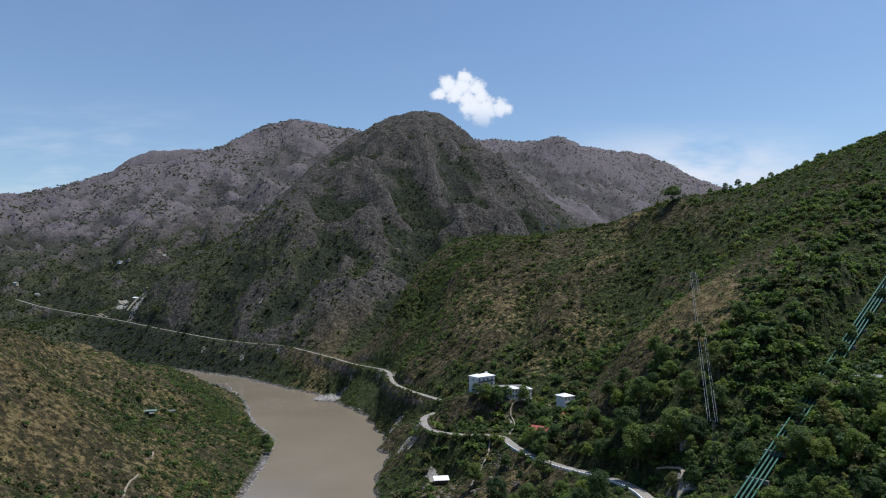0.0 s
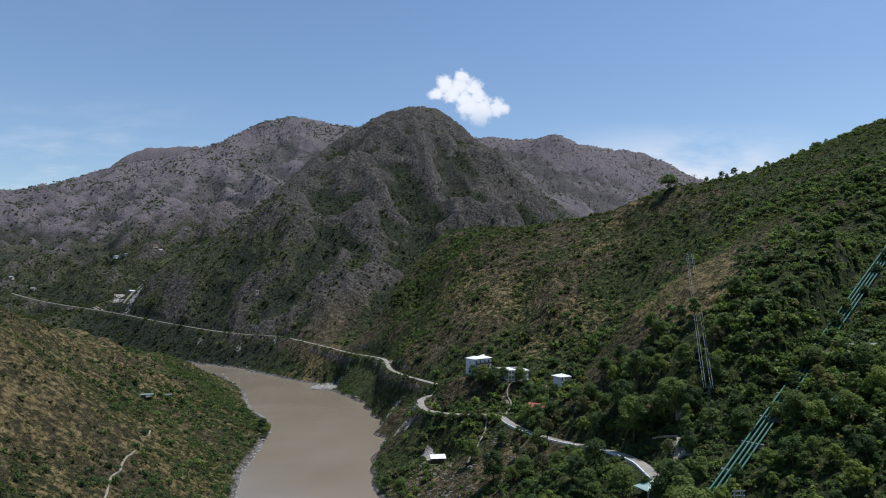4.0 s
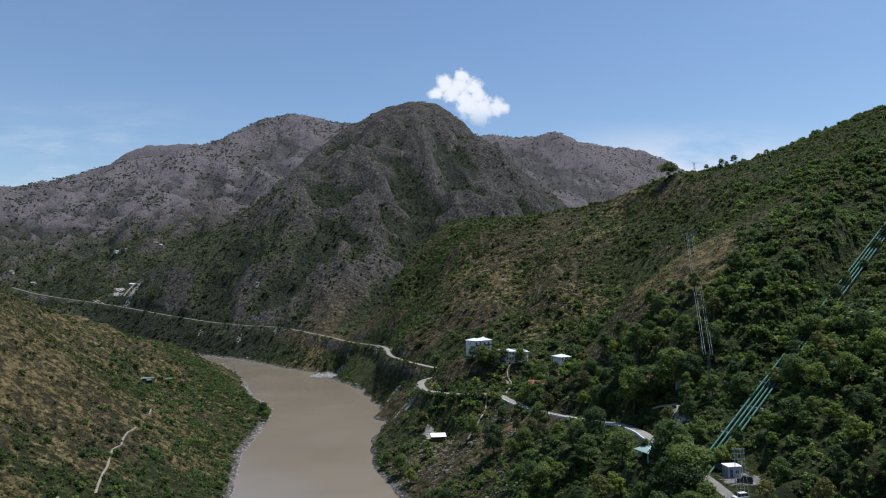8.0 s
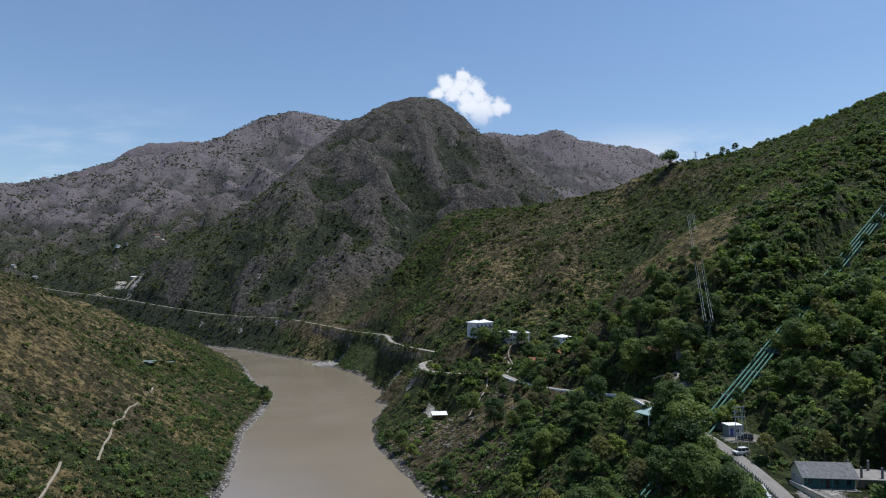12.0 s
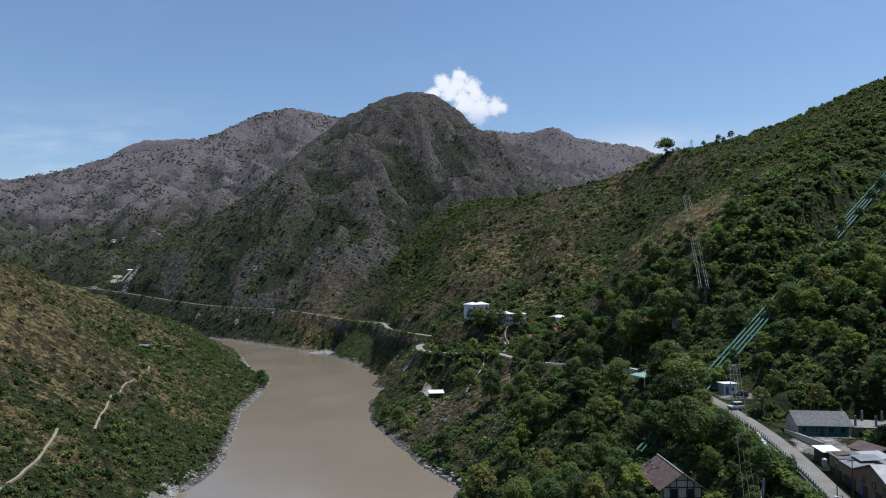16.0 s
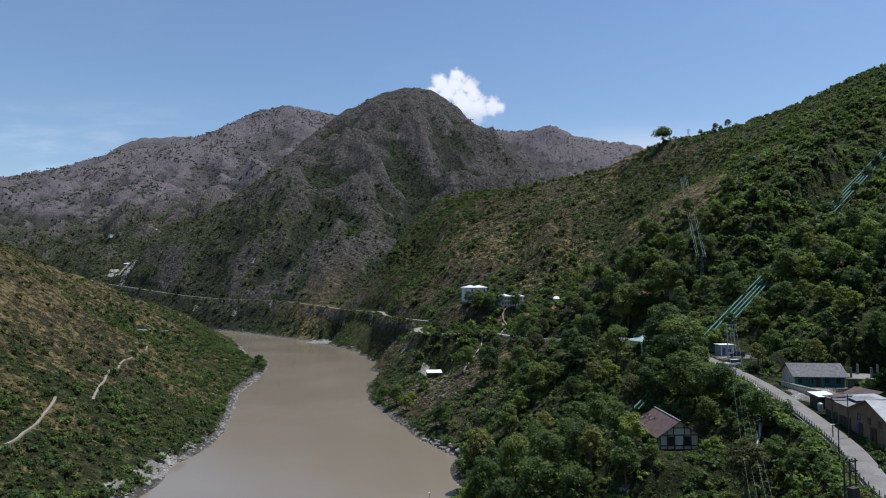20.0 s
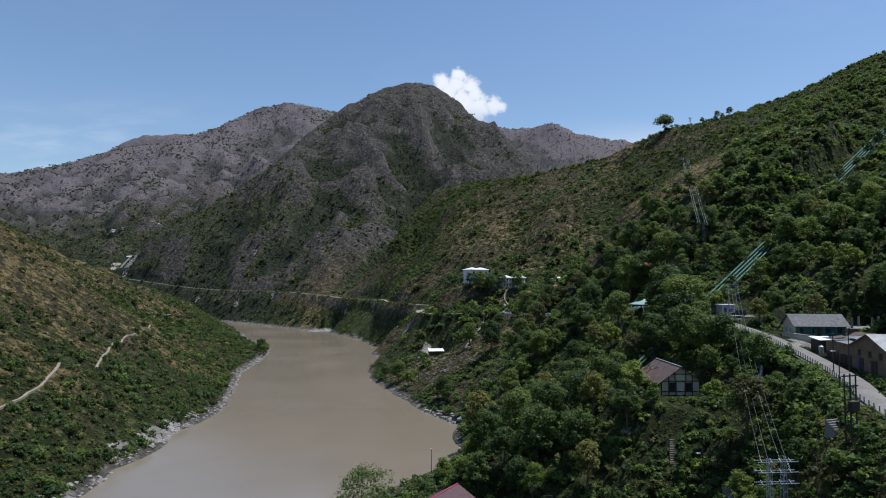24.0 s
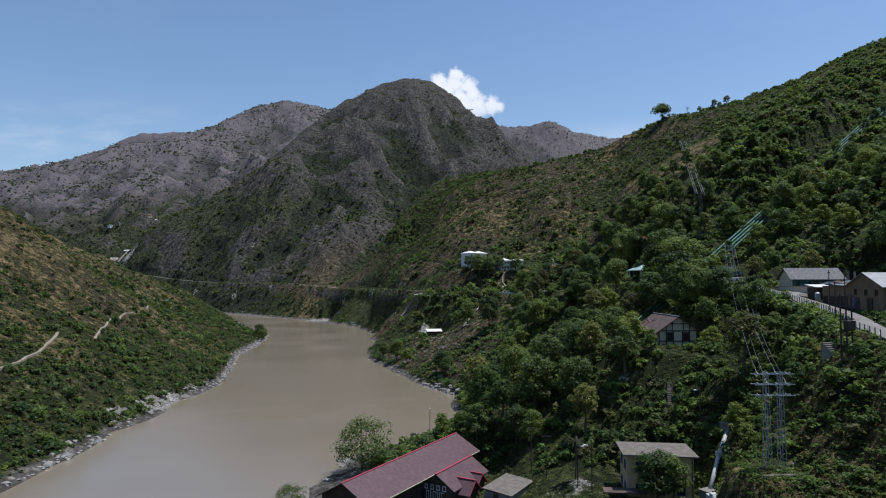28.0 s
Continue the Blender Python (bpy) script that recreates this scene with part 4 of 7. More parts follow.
def scatter_growth():
    # left hill: low scrub
    bush = [leaf_cloud(RNG, 3, 22, .5) for _ in range(6)]
    x, y = strew(36000, 110, 700, -40, -6)
    z = height(x, y)
    g = green_at(x, y, z)
    keep = (x < -85) & (z > 1.2) & open_ground(x, y, 0) & (RNG.uniform(0, 1, len(x)) < np.clip((g - .14) * 1.7, .16, .95) * (1 - .6 * smoothstep(straw_at(x, y), .25, .55)))
    x, y, g = x[keep], y[keep], g[keep]
    size = RNG.uniform(.5, 1.15, len(x)) * (.75 + 1.2 * np.clip(g - .2, 0, 1))
    pick = RNG.uniform(0, 1, len(x)) + .35 * (fbm(x / 25, y / 25, 2, 71) - .5)
    for sel, mat, label in ((pick < .16, "leaf_fresh", "low fresh green scrub on the hillside"), ((pick >= .16) & (pick < .52), "leaf_deep", "low dark green scrub on the hillside"), (pick >= .52, "leaf_dry", "low olive thorn scrub on the hillside")):
        growth("scrub", label, bush, x[sel], y[sel], size[sel], M[mat], .95)
    x, y = strew(19000, 110, 600, -40, -6)
    z = height(x, y)
    keep = (x < -85) & (z > 1) & open_ground(x, y, 0)
    tuft = [leaf_cloud(RNG, 2, 13, .62) for _ in range(5)]
    growth("dry_scrub", "dry brownish tufts and thorn scrub", tuft, x[keep], y[keep], RNG.uniform(.4, .9, keep.sum()), M["leaf_dry"], .8)
    # low trees along the left bank and bench
    small = [leaf_cloud(RNG, 6, 110, .26) for _ in range(6)]
    x, y = strew(3400, 130, 640, -40, -8)
    z = height(x, y)
    keep = (x < -90) & (z > 1.5) & open_ground(x, y, 0) & (RNG.uniform(0, 1, len(x)) < np.clip(1.15 - z / 42 + .6 * (y > 380), .02, .8))
    growth("bank_bushes", "dense leafy bushes along the river bank", small, x[keep], y[keep], RNG.uniform(1.5, 3.4, keep.sum()), M["leaf_deep"], 1.0)

    x, y = strew(5200, 120, 560, -40, -8)
    z = height(x, y)
    patch = smoothstep(fbm(x / 22, y / 22, 3, 35), .50, .62)
    keep = (x < -90) & (z > 1.5) & open_ground(x, y, 0) & (RNG.uniform(0, 1, len(x)) < .06 + .5 * patch * (1 - .6 * smoothstep(straw_at(x, y), .3, .6)))
    growth("hill_bushes", "dark rounded bushes in clumps on the dry hillside", small, x[keep], y[keep], RNG.uniform(.9, 2.3, keep.sum()), M["scrub_far"], .95)

    # right slopes: wood
    crowns = [stemmed(leaf_cloud(RNG, 8, 120, .29)) for _ in range(8)]
    x, y = strew(17000, 150, 800, -7, 40)
    z = height(x, y)
    d = np.hypot(x, y)
    g = green_at(x, y, z)
    want = (1 - .95 * smoothstep(straw_at(x, y), .25, .6)) * np.clip((g - .30) * 1.55, .03, .9) * (1 - .5 * smoothstep(d, 440, 600)) * smoothstep(x, -40, 30) * (1 - .6 * smoothstep(y, 420, 470) * (1 - smoothstep(x, 230, 300)))
    keep = (z > 2) & (x > -60) & open_ground(x, y, 1.5, 4.5) & ((line_distance(x, y, CRESTS["spur"][1:5])[0] > 30) | (RNG.uniform(0, 1, len(x)) < .06)) & (RNG.uniform(0, 1, len(x)) < want) & ((d > 300) | (x > 120))
    pick = RNG.uniform(0, 1, len(x))
    half, olive = pick < .45, pick > .82
    for sel, name, mat, label in ((keep & olive, "olive_wood", "leaf_dry", "olive-brown half-dry trees on the hillside"), (keep & half, "hill_wood", "leaf_fresh", "fresh green trees covering the hillside"), (keep & ~half & ~olive, "dark_wood", "leaf_deep", "dark green trees covering the hillside")):
        growth(name, label, crowns, x[sel], y[sel], RNG.uniform(2.2, 4.4, sel.sum()) * (1 - .3 * smoothstep(d[sel], 420, 600)), M[mat], 1.0, 0, "wood")
    x, y = strew(26000, 90, 800, -9, 40)
    z = height(x, y)
    d = np.hypot(x, y)
    g = green_at(x, y, z)
    keep = (z > 1) & (x > -60) & open_ground(x, y, 0) & (RNG.uniform(0, 1, len(x)) < np.clip((g - .16) * 1.8, .34, .95) * (1 - .88 * smoothstep(straw_at(x, y), .3, .65)))
    pick = RNG.uniform(0, 1, len(x)) + .4 * (fbm(x / 30, y / 30, 2, 73) - .5) + .30 * smoothstep(d, 330, 420) + .25 * smoothstep(y, 430, 520)
    for sel, mat, label in ((pick < .42, "leaf_fresh", "fresh green undergrowth and bushes"), ((pick >= .42) & (pick < .78) & (y < 430), "leaf_deep", "dark green undergrowth and bushes"), ((pick >= .42) & (pick < .95) & (y >= 430), "scrub_far", "dull dark scrub on the upper hillside"), ((pick >= .95) | ((pick >= .78) & (y < 430)), "leaf_dry", "olive-brown half-dry undergrowth")):
        sel = sel & keep
        growth("undergrowth", label, bush, x[sel], y[sel], RNG.uniform(.7, 1.8, sel.sum()), M[mat], .9)
    x, y = strew(5600, 110, 290, -14, 41)
    z = height(x, y)
    keep = (z > 1.5) & (x > -20) & open_ground(x, y, .5) & (RNG.uniform(0, 1, len(x)) < .75) & (straw_at(x, y) < .4)
    half = RNG.uniform(0, 1, len(x)) < .6
    thick = [leaf_cloud(RNG, 7, 108, .25, .0) for _ in range(7)]
    for sel, mat, label in ((keep & half, "leaf_fresh", "dense bright green bushes on the near slope"), (keep & ~half, "leaf_deep", "dense dark green bushes on the near slope")):
        growth("thicket", label, thick, x[sel], y[sel], RNG.uniform(1.1, 2.6, sel.sum()), M[mat], 1.0)
    x, y = strew(1150, 45, 125, -12, 42)
    z = height(x, y)
    keep = (z > 2.5) & (x > -10) & open_ground(x, y, .3) & ((line_distance(x, y, SUPPLY)[0] > 3.0) | (y > 108)) & (~((x > 43) & (y < 108)) | (RNG.uniform(0, 1, len(x)) < .25))
    leafy = [leaf_cloud(RNG, 9, 190, .235, .0) for _ in range(5)]
    half = RNG.uniform(0, 1, len(x)) < .6
    for sel, mat, label in ((keep & half, "leaf_fresh", "leafy green bushes round the village"), (keep & ~half, "leaf_dry", "olive bushes and tall grass round the village")):
        growth("thicket", label, leafy, x[sel], y[sel], RNG.uniform(1.0, 2.3, sel.sum()), M[mat], 1.0)
    x, y = RNG.uniform(26, 76, 560), RNG.uniform(52, 108, 560)
    z = height(x, y)
    keep = open_ground(x, y, .2) & (np.hypot(x - 42, y - 79) > 4.5) & (line_distance(x, y, SUPPLY)[0] > 3.0)
    half = RNG.uniform(0, 1, len(x)) + .5 * (fbm(x / 9, y / 9, 2, 17) - .5)
    for sel, mat, label in ((half < .62, "leaf_fresh", "fresh green shrubs on the slope below the road"), ((half >= .62) & (half < .70), "leaf_deep", "dark green shrubs on the slope below the road"), (half >= .70, "leaf_dry", "olive thorn shrubs and dry grass below the road")):
        sel = sel & keep
        growth("shrubs", label, leafy, x[sel], y[sel], RNG.uniform(.6, 1.45, sel.sum()), M[mat], 1.0)
    copse = [leaf_cloud(RNG, 5, 46, .40) for _ in range(6)]
    # dark bushes clinging to the crags above the road
    x, y = RNG.uniform(-62, 45, 2300), RNG.uniform(545, 850, 2300)
    z = height(x, y)
    keep = (z > 38) & open_ground(x, y, 1) & (RNG.uniform(0, 1, len(x)) < .2 + .8 * smoothstep(fbm(x / 20, y / 20, 3, 45), .40, .58))
    growth("crag_bushes", "dark green bushes clinging to the crags above the road", copse, x[keep], y[keep], RNG.uniform(1.0, 2.9, keep.sum()), M["leaf_deep"], 1.1)
    x, y = RNG.uniform(-50, 250, 9000), RNG.uniform(410, 740, 9000)
    z = height(x, y)
    keep = (z > 3) & open_ground(x, y, 1) & (RNG.uniform(0, 1, len(x)) < .035 + .42 * smoothstep(fbm(x / 34, y / 34, 3, 43), .50, .64)) & (straw_at(x, y) < .45)
    half = RNG.uniform(0, 1, len(x))
    for sel, mat, label in ((half < .14, "leaf_fresh", "green bushes scattered over the far hillside"), ((half >= .14) & (half < .70), "scrub_far", "dark bushes scattered over the far hillside"), (half >= .70, "leaf_dry", "olive bushes scattered over the far hillside")):
        sel = sel & keep
        growth("hill_bushes", label, copse, x[sel], y[sel], RNG.uniform(1.2, 3.0, sel.sum()) * (1 + .8 * (RNG.uniform(0, 1, sel.sum()) < .12)), M[mat], 1.0)
    # rough grass and weeds on the open ground of the village
    x, y = RNG.uniform(-25, 80, 9000), RNG.uniform(52, 152, 9000)
    z = height(x, y)
    keep = (z > 1.2) & (x < .75 * y + 4) & (line_distance(x, y, ROAD_LINE)[0] > 3.4) & (sand_at(x, y) < .5)
    weed = [leaf_cloud(RNG, 3, 26, .34, .0) for _ in range(6)]
    half = RNG.uniform(0, 1, len(x)) + .5 * (fbm(x / 8, y / 8, 2, 27) - .5)
    for sel, mat, label in ((half < .5, "leaf_fresh", "rough green grass and weeds on the slope"), (half >= .5, "leaf_dry", "dry yellowish grass tufts on the slope")):
        sel = sel & keep
        growth("grass_tufts", label, weed, x[sel], y[sel], RNG.uniform(.3, .62, sel.sum()), M[mat], .9, category="grass")
    x, y = RNG.uniform(32, 80, 9000), RNG.uniform(50, 112, 9000)
    keep = (line_distance(x, y, ROAD_LINE)[0] > 3.0) & (line_distance(x, y, SUPPLY)[0] > 1.2) & (np.hypot(x - 35, y - 105) > 7.5)
    half = RNG.uniform(0, 1, len(x)) + .7 * (fbm(x / 7, y / 7, 2, 29) - .5)
    for sel, mat, label in ((half < .78, "leaf_fresh", "lush green grass on the slope below the road"), (half >= .78, "leaf_dry", "straw-coloured grass on the slope below the road")):
        sel = sel & keep
        growth("grass_tufts", label, weed, x[sel], y[sel], RNG.uniform(.45, .95, sel.sum()), M[mat], .75, category="grass")
    # growth that hangs over the right bank
    bank = along([p for p in RIGHT_BANK if 130 < p[1] < 400], .8)
    x, y = bank[:, 0] + RNG.uniform(.6, 5.5, len(bank)), bank[:, 1] + RNG.uniform(-1, 2, len(bank))
    ok = RNG.uniform(0, 1, len(x)) < .25 + .75 * smoothstep(fbm(x / 9, y / 9, 2, 57), .38, .55)
    growth("bank_bushes", "green bushes hanging over the water along the bank", leafy, x[ok], y[ok], RNG.uniform(.9, 1.9, ok.sum()), M["leaf_deep"], .95)
    verge = along([p for p in ROAD_LINE if 92 < p[1] < 160], .7)
    x, y = verge[:, 0] - RNG.uniform(4.2, 5.8, len(verge)), verge[:, 1] + RNG.uniform(-.5, .5, len(verge))
    growth("verge_bushes", "dense green bushes below the road fence", leafy, x, y, RNG.uniform(1.4, 2.1, len(x)), M["leaf_fresh"], 1.0)
    # bushes on the banks of the pipe bed and on the knoll under the guest house
    bed = along([(118, 222, 0), (262, 345, 0)], .35)
    across = RNG.choice((-1, 1), len(bed)) * RNG.uniform(4.2, 12, len(bed))
    x, y = bed[:, 0] + .65 * across, bed[:, 1] - .76 * across
    half = RNG.uniform(0, 1, len(x)) < .5
    for sel, mat, label in ((half, "leaf_fresh", "green bushes on the banks beside the pipes"), (~half, "leaf_deep", "dark bushes on the banks beside the pipes")):
        growth("thicket", label, thick, x[sel], y[sel], RNG.uniform(.9, 2.1, sel.sum()), M[mat], 1.0)
    x, y = RNG.uniform(-8, 62, 900), RNG.uniform(372, 440, 900)
    ok = open_ground(x, y, .4) & (RNG.uniform(0, 1, len(x)) < .3 + .7 * smoothstep(fbm(x / 11, y / 11, 2, 97), .42, .55))
    growth("thicket", "dense bushes on the knoll below the white houses", thick, x[ok], y[ok], RNG.uniform(.9, 2.3, ok.sum()), M["leaf_deep"], 1.0)
    # treeline on the right-hand crest
    crest = along(CRESTS["right_ridge"][1:5], 1.6)
    x, y = crest[:, 0] + RNG.uniform(-9, 3, len(crest)), crest[:, 1] + RNG.uniform(-12, 1, len(crest))
    ok = (np.hypot(x - 225, y - 612) > 34) & (RNG.uniform(0, 1, len(x)) < .25 + .75 * smoothstep(fbm(x / 25, y / 25, 2, 107), .42, .56))
    growth("crest_wood", "low green trees along the crest of the hill", crowns, x[ok], y[ok], RNG.uniform(1.5, 3.4, ok.sum()), M["leaf_fresh"], 1.0, 0, "wood")
    # tufts on the bare spur
    spur = along(CRESTS["spur"], 1.0)
    q = spur[RNG.integers(0, len(spur), 4200)]
    x, y = q[:, 0] + RNG.normal(-4, 16, len(q)), q[:, 1] + RNG.normal(-2, 16, len(q))
    ok = open_ground(x, y, 0) & (RNG.uniform(0, 1, len(x)) < .35 + .65 * smoothstep(fbm(x / 14, y / 14, 2, 87), .42, .58))
    pick = RNG.uniform(0, 1, len(x))
    for sel, mat, label in ((pick < .30, "leaf_fresh", "small green bushes dotted over the dry spur"), (pick >= .30, "leaf_dry", "dry ochre grass tussocks on the spur")):
        growth("spur_tufts", label, tuft, x[sel & ok], y[sel & ok], RNG.uniform(.5, 1.15, (sel & ok).sum()), M[mat], .75)
    # bushes on the outer edge of the valley road, with gaps
    edge = along([p for p in ROAD_LINE if 225 < p[1] < 900], 1.3)
    t = np.gradient(edge[:, :2], axis=0)
    t /= np.linalg.norm(t, axis=1)[:, None]
    off = RNG.uniform(3.0, 6.5, len(edge))
    x, y = edge[:, 0] + t[:, 1] * off, edge[:, 1] - t[:, 0] * off
    x = np.where(line_distance(x, y, RIGHT_BANK)[0] < line_distance(edge[:, 0], edge[:, 1], RIGHT_BANK)[0], x, edge[:, 0] - t[:, 1] * off)
    ok = open_ground(x, y, -.6) & (RNG.uniform(0, 1, len(x)) < .85 * smoothstep(fbm(x / 13, y / 13, 2, 59), .40, .56))
    growth("verge_bushes", "dark green bushes along the outer edge of the valley road", small, x[ok], y[ok], RNG.uniform(.9, 2.1, ok.sum()), M["leaf_deep"], 1.0)
    x, y = strew(5000, 90, 800, -9, 40)
    z = height(x, y)
    keep = (z > 1) & (x > -60) & open_ground(x, y, 0)
    growth("dry_bushes", "dry olive bushes and grass clumps", bush, x[keep], y[keep], RNG.uniform(.5, 1.5, keep.sum()), M["leaf_dry"], .8)

    # middle mountain and the slopes beyond
    clump = [leaf_cloud(RNG, 3, 14, .6) for _ in range(5)]
    x, y = strew(36000, 700, 1800, -36, 22)
    z = height(x, y)
    hollow = (sum(height(x + a, y + b) for a, b in ((28, 0), (-28, 0), (0, 34), (0, -34))) / 4 - z) / 9
    g = green_at(x, y, z) + .3 * (fbm(x / 30, y / 30, 3, 91) - .5) + .28 * np.clip(hollow, -1, 1)
    keep = (z > 3) & open_ground(x, y, 2) & (RNG.uniform(0, 1, len(x)) < np.clip((g - .16) * 1.9, .10, .97))
    growth("mountain_scrub", "dark scrub and small trees on the mountain face", clump, x[keep], y[keep], RNG.uniform(1.6, 3.8, keep.sum()) * (1 + .7 * (RNG.uniform(0, 1, keep.sum()) < .12)), M["scrub_far"], .85)
    # trees on the far ranges, in the scrub colour greyed for haze
    dot = [leaf_cloud(RNG, 2, 8, .9) for _ in range(4)]
    x, y = strew(22000, 1800, 3300, -37, 2)
    z = height(x, y)
    keep = RNG.uniform(0, 1, len(x)) < np.clip((fbm(x / 90, y / 90, 3, 93) - .36) * 4, .12, .9)
    growth("far_scrub", "scattered dark trees on the far slopes", dot, x[keep], y[keep], RNG.uniform(2.5, 5.5, keep.sum()), M["scrub_hazy"], .85)
    x, y = strew(5000, 3000, 4700, 0, 24)
    growth("far_scrub", "scattered dark trees on the far range", dot, x, y, RNG.uniform(3, 7, len(x)), M["scrub_hazy"], .85)


scatter_growth()


def tube(bm, a, b, r0, r1, sides=6):
    """A tapered limb from a to b."""
    a, b = Vector(a), Vector(b)
    axis = (b - a).normalized()
    side = axis.orthogonal().normalized()
    other = axis.cross(side)
    rings = []
    for p, r in ((a, r0), (b, r1)):
        rings.append([bm.verts.new(p + (side * math.cos(t) + other * math.sin(t)) * r) for t in (6.28318 * k / sides for k in range(sides))])
    for k in range(sides):
        bm.faces.new((rings[0][k], rings[0][(k + 1) % sides], rings[1][(k + 1) % sides], rings[1][k]))
    bm.faces.new(rings[1])


def part(name, bm, material, parent, label=""):
    me = bpy.data.meshes.new(name)
    bm.normal_update()
    bm.to_mesh(me)
    bm.free()
    me.materials.append(M[material] if isinstance(material, str) else material)
    ob = new(name, me)
    ob.parent = parent
    return tagged(ob, label)


def tree_kind(seed, tall, wide, mat, leaves=3400, lobes=22, leaf=.32, rise=.16, label="", sparse=False):
    """A tree about tall metres high: trunk with limbs, and a crown of leaf sprays."""
    rng = np.random.default_rng(seed)
    root = tagged(new("tree"), label, "tree")
    bm = bmesh.new()
    bend = Vector((rng.uniform(-.4, .4), rng.uniform(-.4, .4), 0))
    fork = Vector((0, 0, tall * (rise + .12))) + bend
    r = tall * .022
    tube(bm, (0, 0, -1.2), fork * .5 + Vector((bend.y, -bend.x, 0)) * .4, r * 1.25, r, 7)
    tube(bm, fork * .5 + Vector((bend.y, -bend.x, 0)) * .4, fork, r, r * .8, 7)
    for k in range(7):
        a = k * .9 + rng.uniform(-.3, .3)
        reach = wide * rng.uniform(.22, .42)
        tip = fork + Vector((math.cos(a) * reach, math.sin(a) * reach, tall * rng.uniform(.16, .46)))
        mid = fork.lerp(tip, .5) + Vector((0, 0, -tall * .03))
        tube(bm, fork, mid, r * .5, r * .32, 5)
        tube(bm, mid, tip, r * .32, r * .10, 5)
    part("trunk", bm, "bark", root)
    cloud = crown_cloud(rng, lobes, leaves, leaf, tall, wide, rise)
    me = mesh_from("crown", cloud, np.arange(len(cloud)).reshape(-1, 3), M[mat])
    crown = new("crown", me)
    crown.parent = root
    return root


def place_trees():
    kinds = [tree_kind(1, 9.5, 9, "crown_fresh", label="broad-leaved tree with a full fresh green crown"),
             tree_kind(2, 11, 8.5, "crown_deep", label="tall broad-leaved tree with a dense dark green crown"),
             tree_kind(3, 8, 8.5, "crown_fresh", 3000, 18, .31, label="spreading bright green tree on the wooded slope"),
             tree_kind(4, 12.5, 10.5, "crown_deep", 4400, 30, .35, label="large spreading dark green tree among scrub"),
             tree_kind(5, 7, 6, "crown_fresh", 2000, 14, .29, label="small round light green tree on the slope"),
             tree_kind(6, 10, 6.5, "crown_deep", 2600, 16, .31, rise=.25, label="slender dark green tree above the river"),
             tree_kind(8, 13, 9, "crown_dry", 1500, 20, .42, rise=.28, label="tall thin-crowned olive tree with visible limbs"),
             tree_kind(9, 11.5, 14.5, "crown_deep", 3000, 34, .36, rise=.02, label="wide grey-green riverside tree with an open crown"),
             tree_kind(12, 10, 15, "crown_deep", 2600, 26, .55, rise=.26, label="lone wide-spreading tree standing on the ridge")]
    homes = [(-205, 451, 2, .62), (-217, 455, 4, .75), (-195, 462, 0, .55), (-203, 474, 2, .6), (-190, 470, 0, .6), (-223, 466, 4, .8), (-129, 476, 2, .8), (-134, 484, 0, .75), (-127, 468, 4, .8), (225, 612, 8, 1.55), (34.4, 100, 3, .78), (116, 218, 3, .6), (129, 230, 1, .7), (124, 226, 4, .8), (147, 245, 3, .5), (158, 254, 1, .52), (191, 281.5, 3, .42), (166, 262.5, 3, .6), (176, 271, 1, .62), (152, 248.5, 3, .6), (207, 296, 1, .62), (218, 305, 3, .55), (231, 316, 1, .6), (68.5, 176, 3, 1.45), (70, 183, 1, 1.35), (69.5, 190, 3, 1.25), (66.5, 130, 0, .9), (88, 191.5, 4, .85), (84, 190, 2, .72), (92, 196, 4, .8), (80, 189.5, 4, .8), (66.5, 147, 3, .85), (68, 140, 1, .6), (-126, 462, 1, .8), (-125, 455, 3, .7), (-131, 470, 3, .8), (66, 172, 3, 1.15), (64, 181, 1, 1.2), (67.5, 190, 3, 1.1), (68, 163, 1, 1.0), (44.5, 131, 4, .6), (57, 130.5, 2, .6), (40, 398, 1, 1.0), (50, 393, 3, .9), (21, 404, 1, .9), (34, 401, 0, .9), (13, 200, 6, 1.3), (50, 323, 1, 1.0), (46, 326, 3, .95), (53, 338, 0, .8), (96, 242, 3, 1.1), (84, 256, 1, 1.0), (-17, 143.5, 7, 1.0), (17, 138, 3, .65), (20, 133, 0, .65), (-28.5, 122, 7, .5), (13.5, 199, 6, 1.25), (29, 133, 3, .85), (22, 142, 3, 1.0), (15, 146, 1, 1.0), (26, 150, 3, .95), (12, 158, 0, 1.1), (20, 162, 3, 1.0), (16, 175, 1, 1.1), (33, 160, 1, 1.05), (6, 150, 2, .8), (1, 158, 4, .9), (38, 172, 3, 1.0), (28, 178, 0, 1.1), (60, 106, 4, .7), (62, 116, 2, .62), (62.5, 126, 4, .6), (56, 100, 4, .65), (63.5, 137, 2, .5), (61, 143, 0, .6), (46, 317, 1, .8), (56, 318, 3, .8), (61, 336, 1, .9), (44, 338, 2, .8), (47, 97, 4, .6), (52, 92, 4, .7), (80, 262, 3, 1.45), (85, 256, 3, 1.35), (80, 277, 3, 1.3), (92, 250, 3, 1.4), (88, 282, 1, 1.5),
             (58, 238, 3, 1.05), (52, 224, 1, 1.15), (61, 214, 3, 1.05), (27, 398, 3, 1.1), (33, 394, 1, 1.2), (52, 372, 1, 1.2), (58, 362, 3, 1.0), (49, 312, 1, 1.0), 
             (24, 286, 3, 1.15), (16, 320, 3, .9), (33, 228, 1, 1.1), (36.2, 98.5, 1, .72), (43, 152, 1, 1.0), (63, 150, 3, .85), (62, 158, 3, 1.1), (57, 166, 1, 1.2), (-20, 322, 3, .9), (-28, 338, 1, .8), (-14, 306, 4, 1.2), (2, 268, 3, .8), (4, 262, 1, .7)]
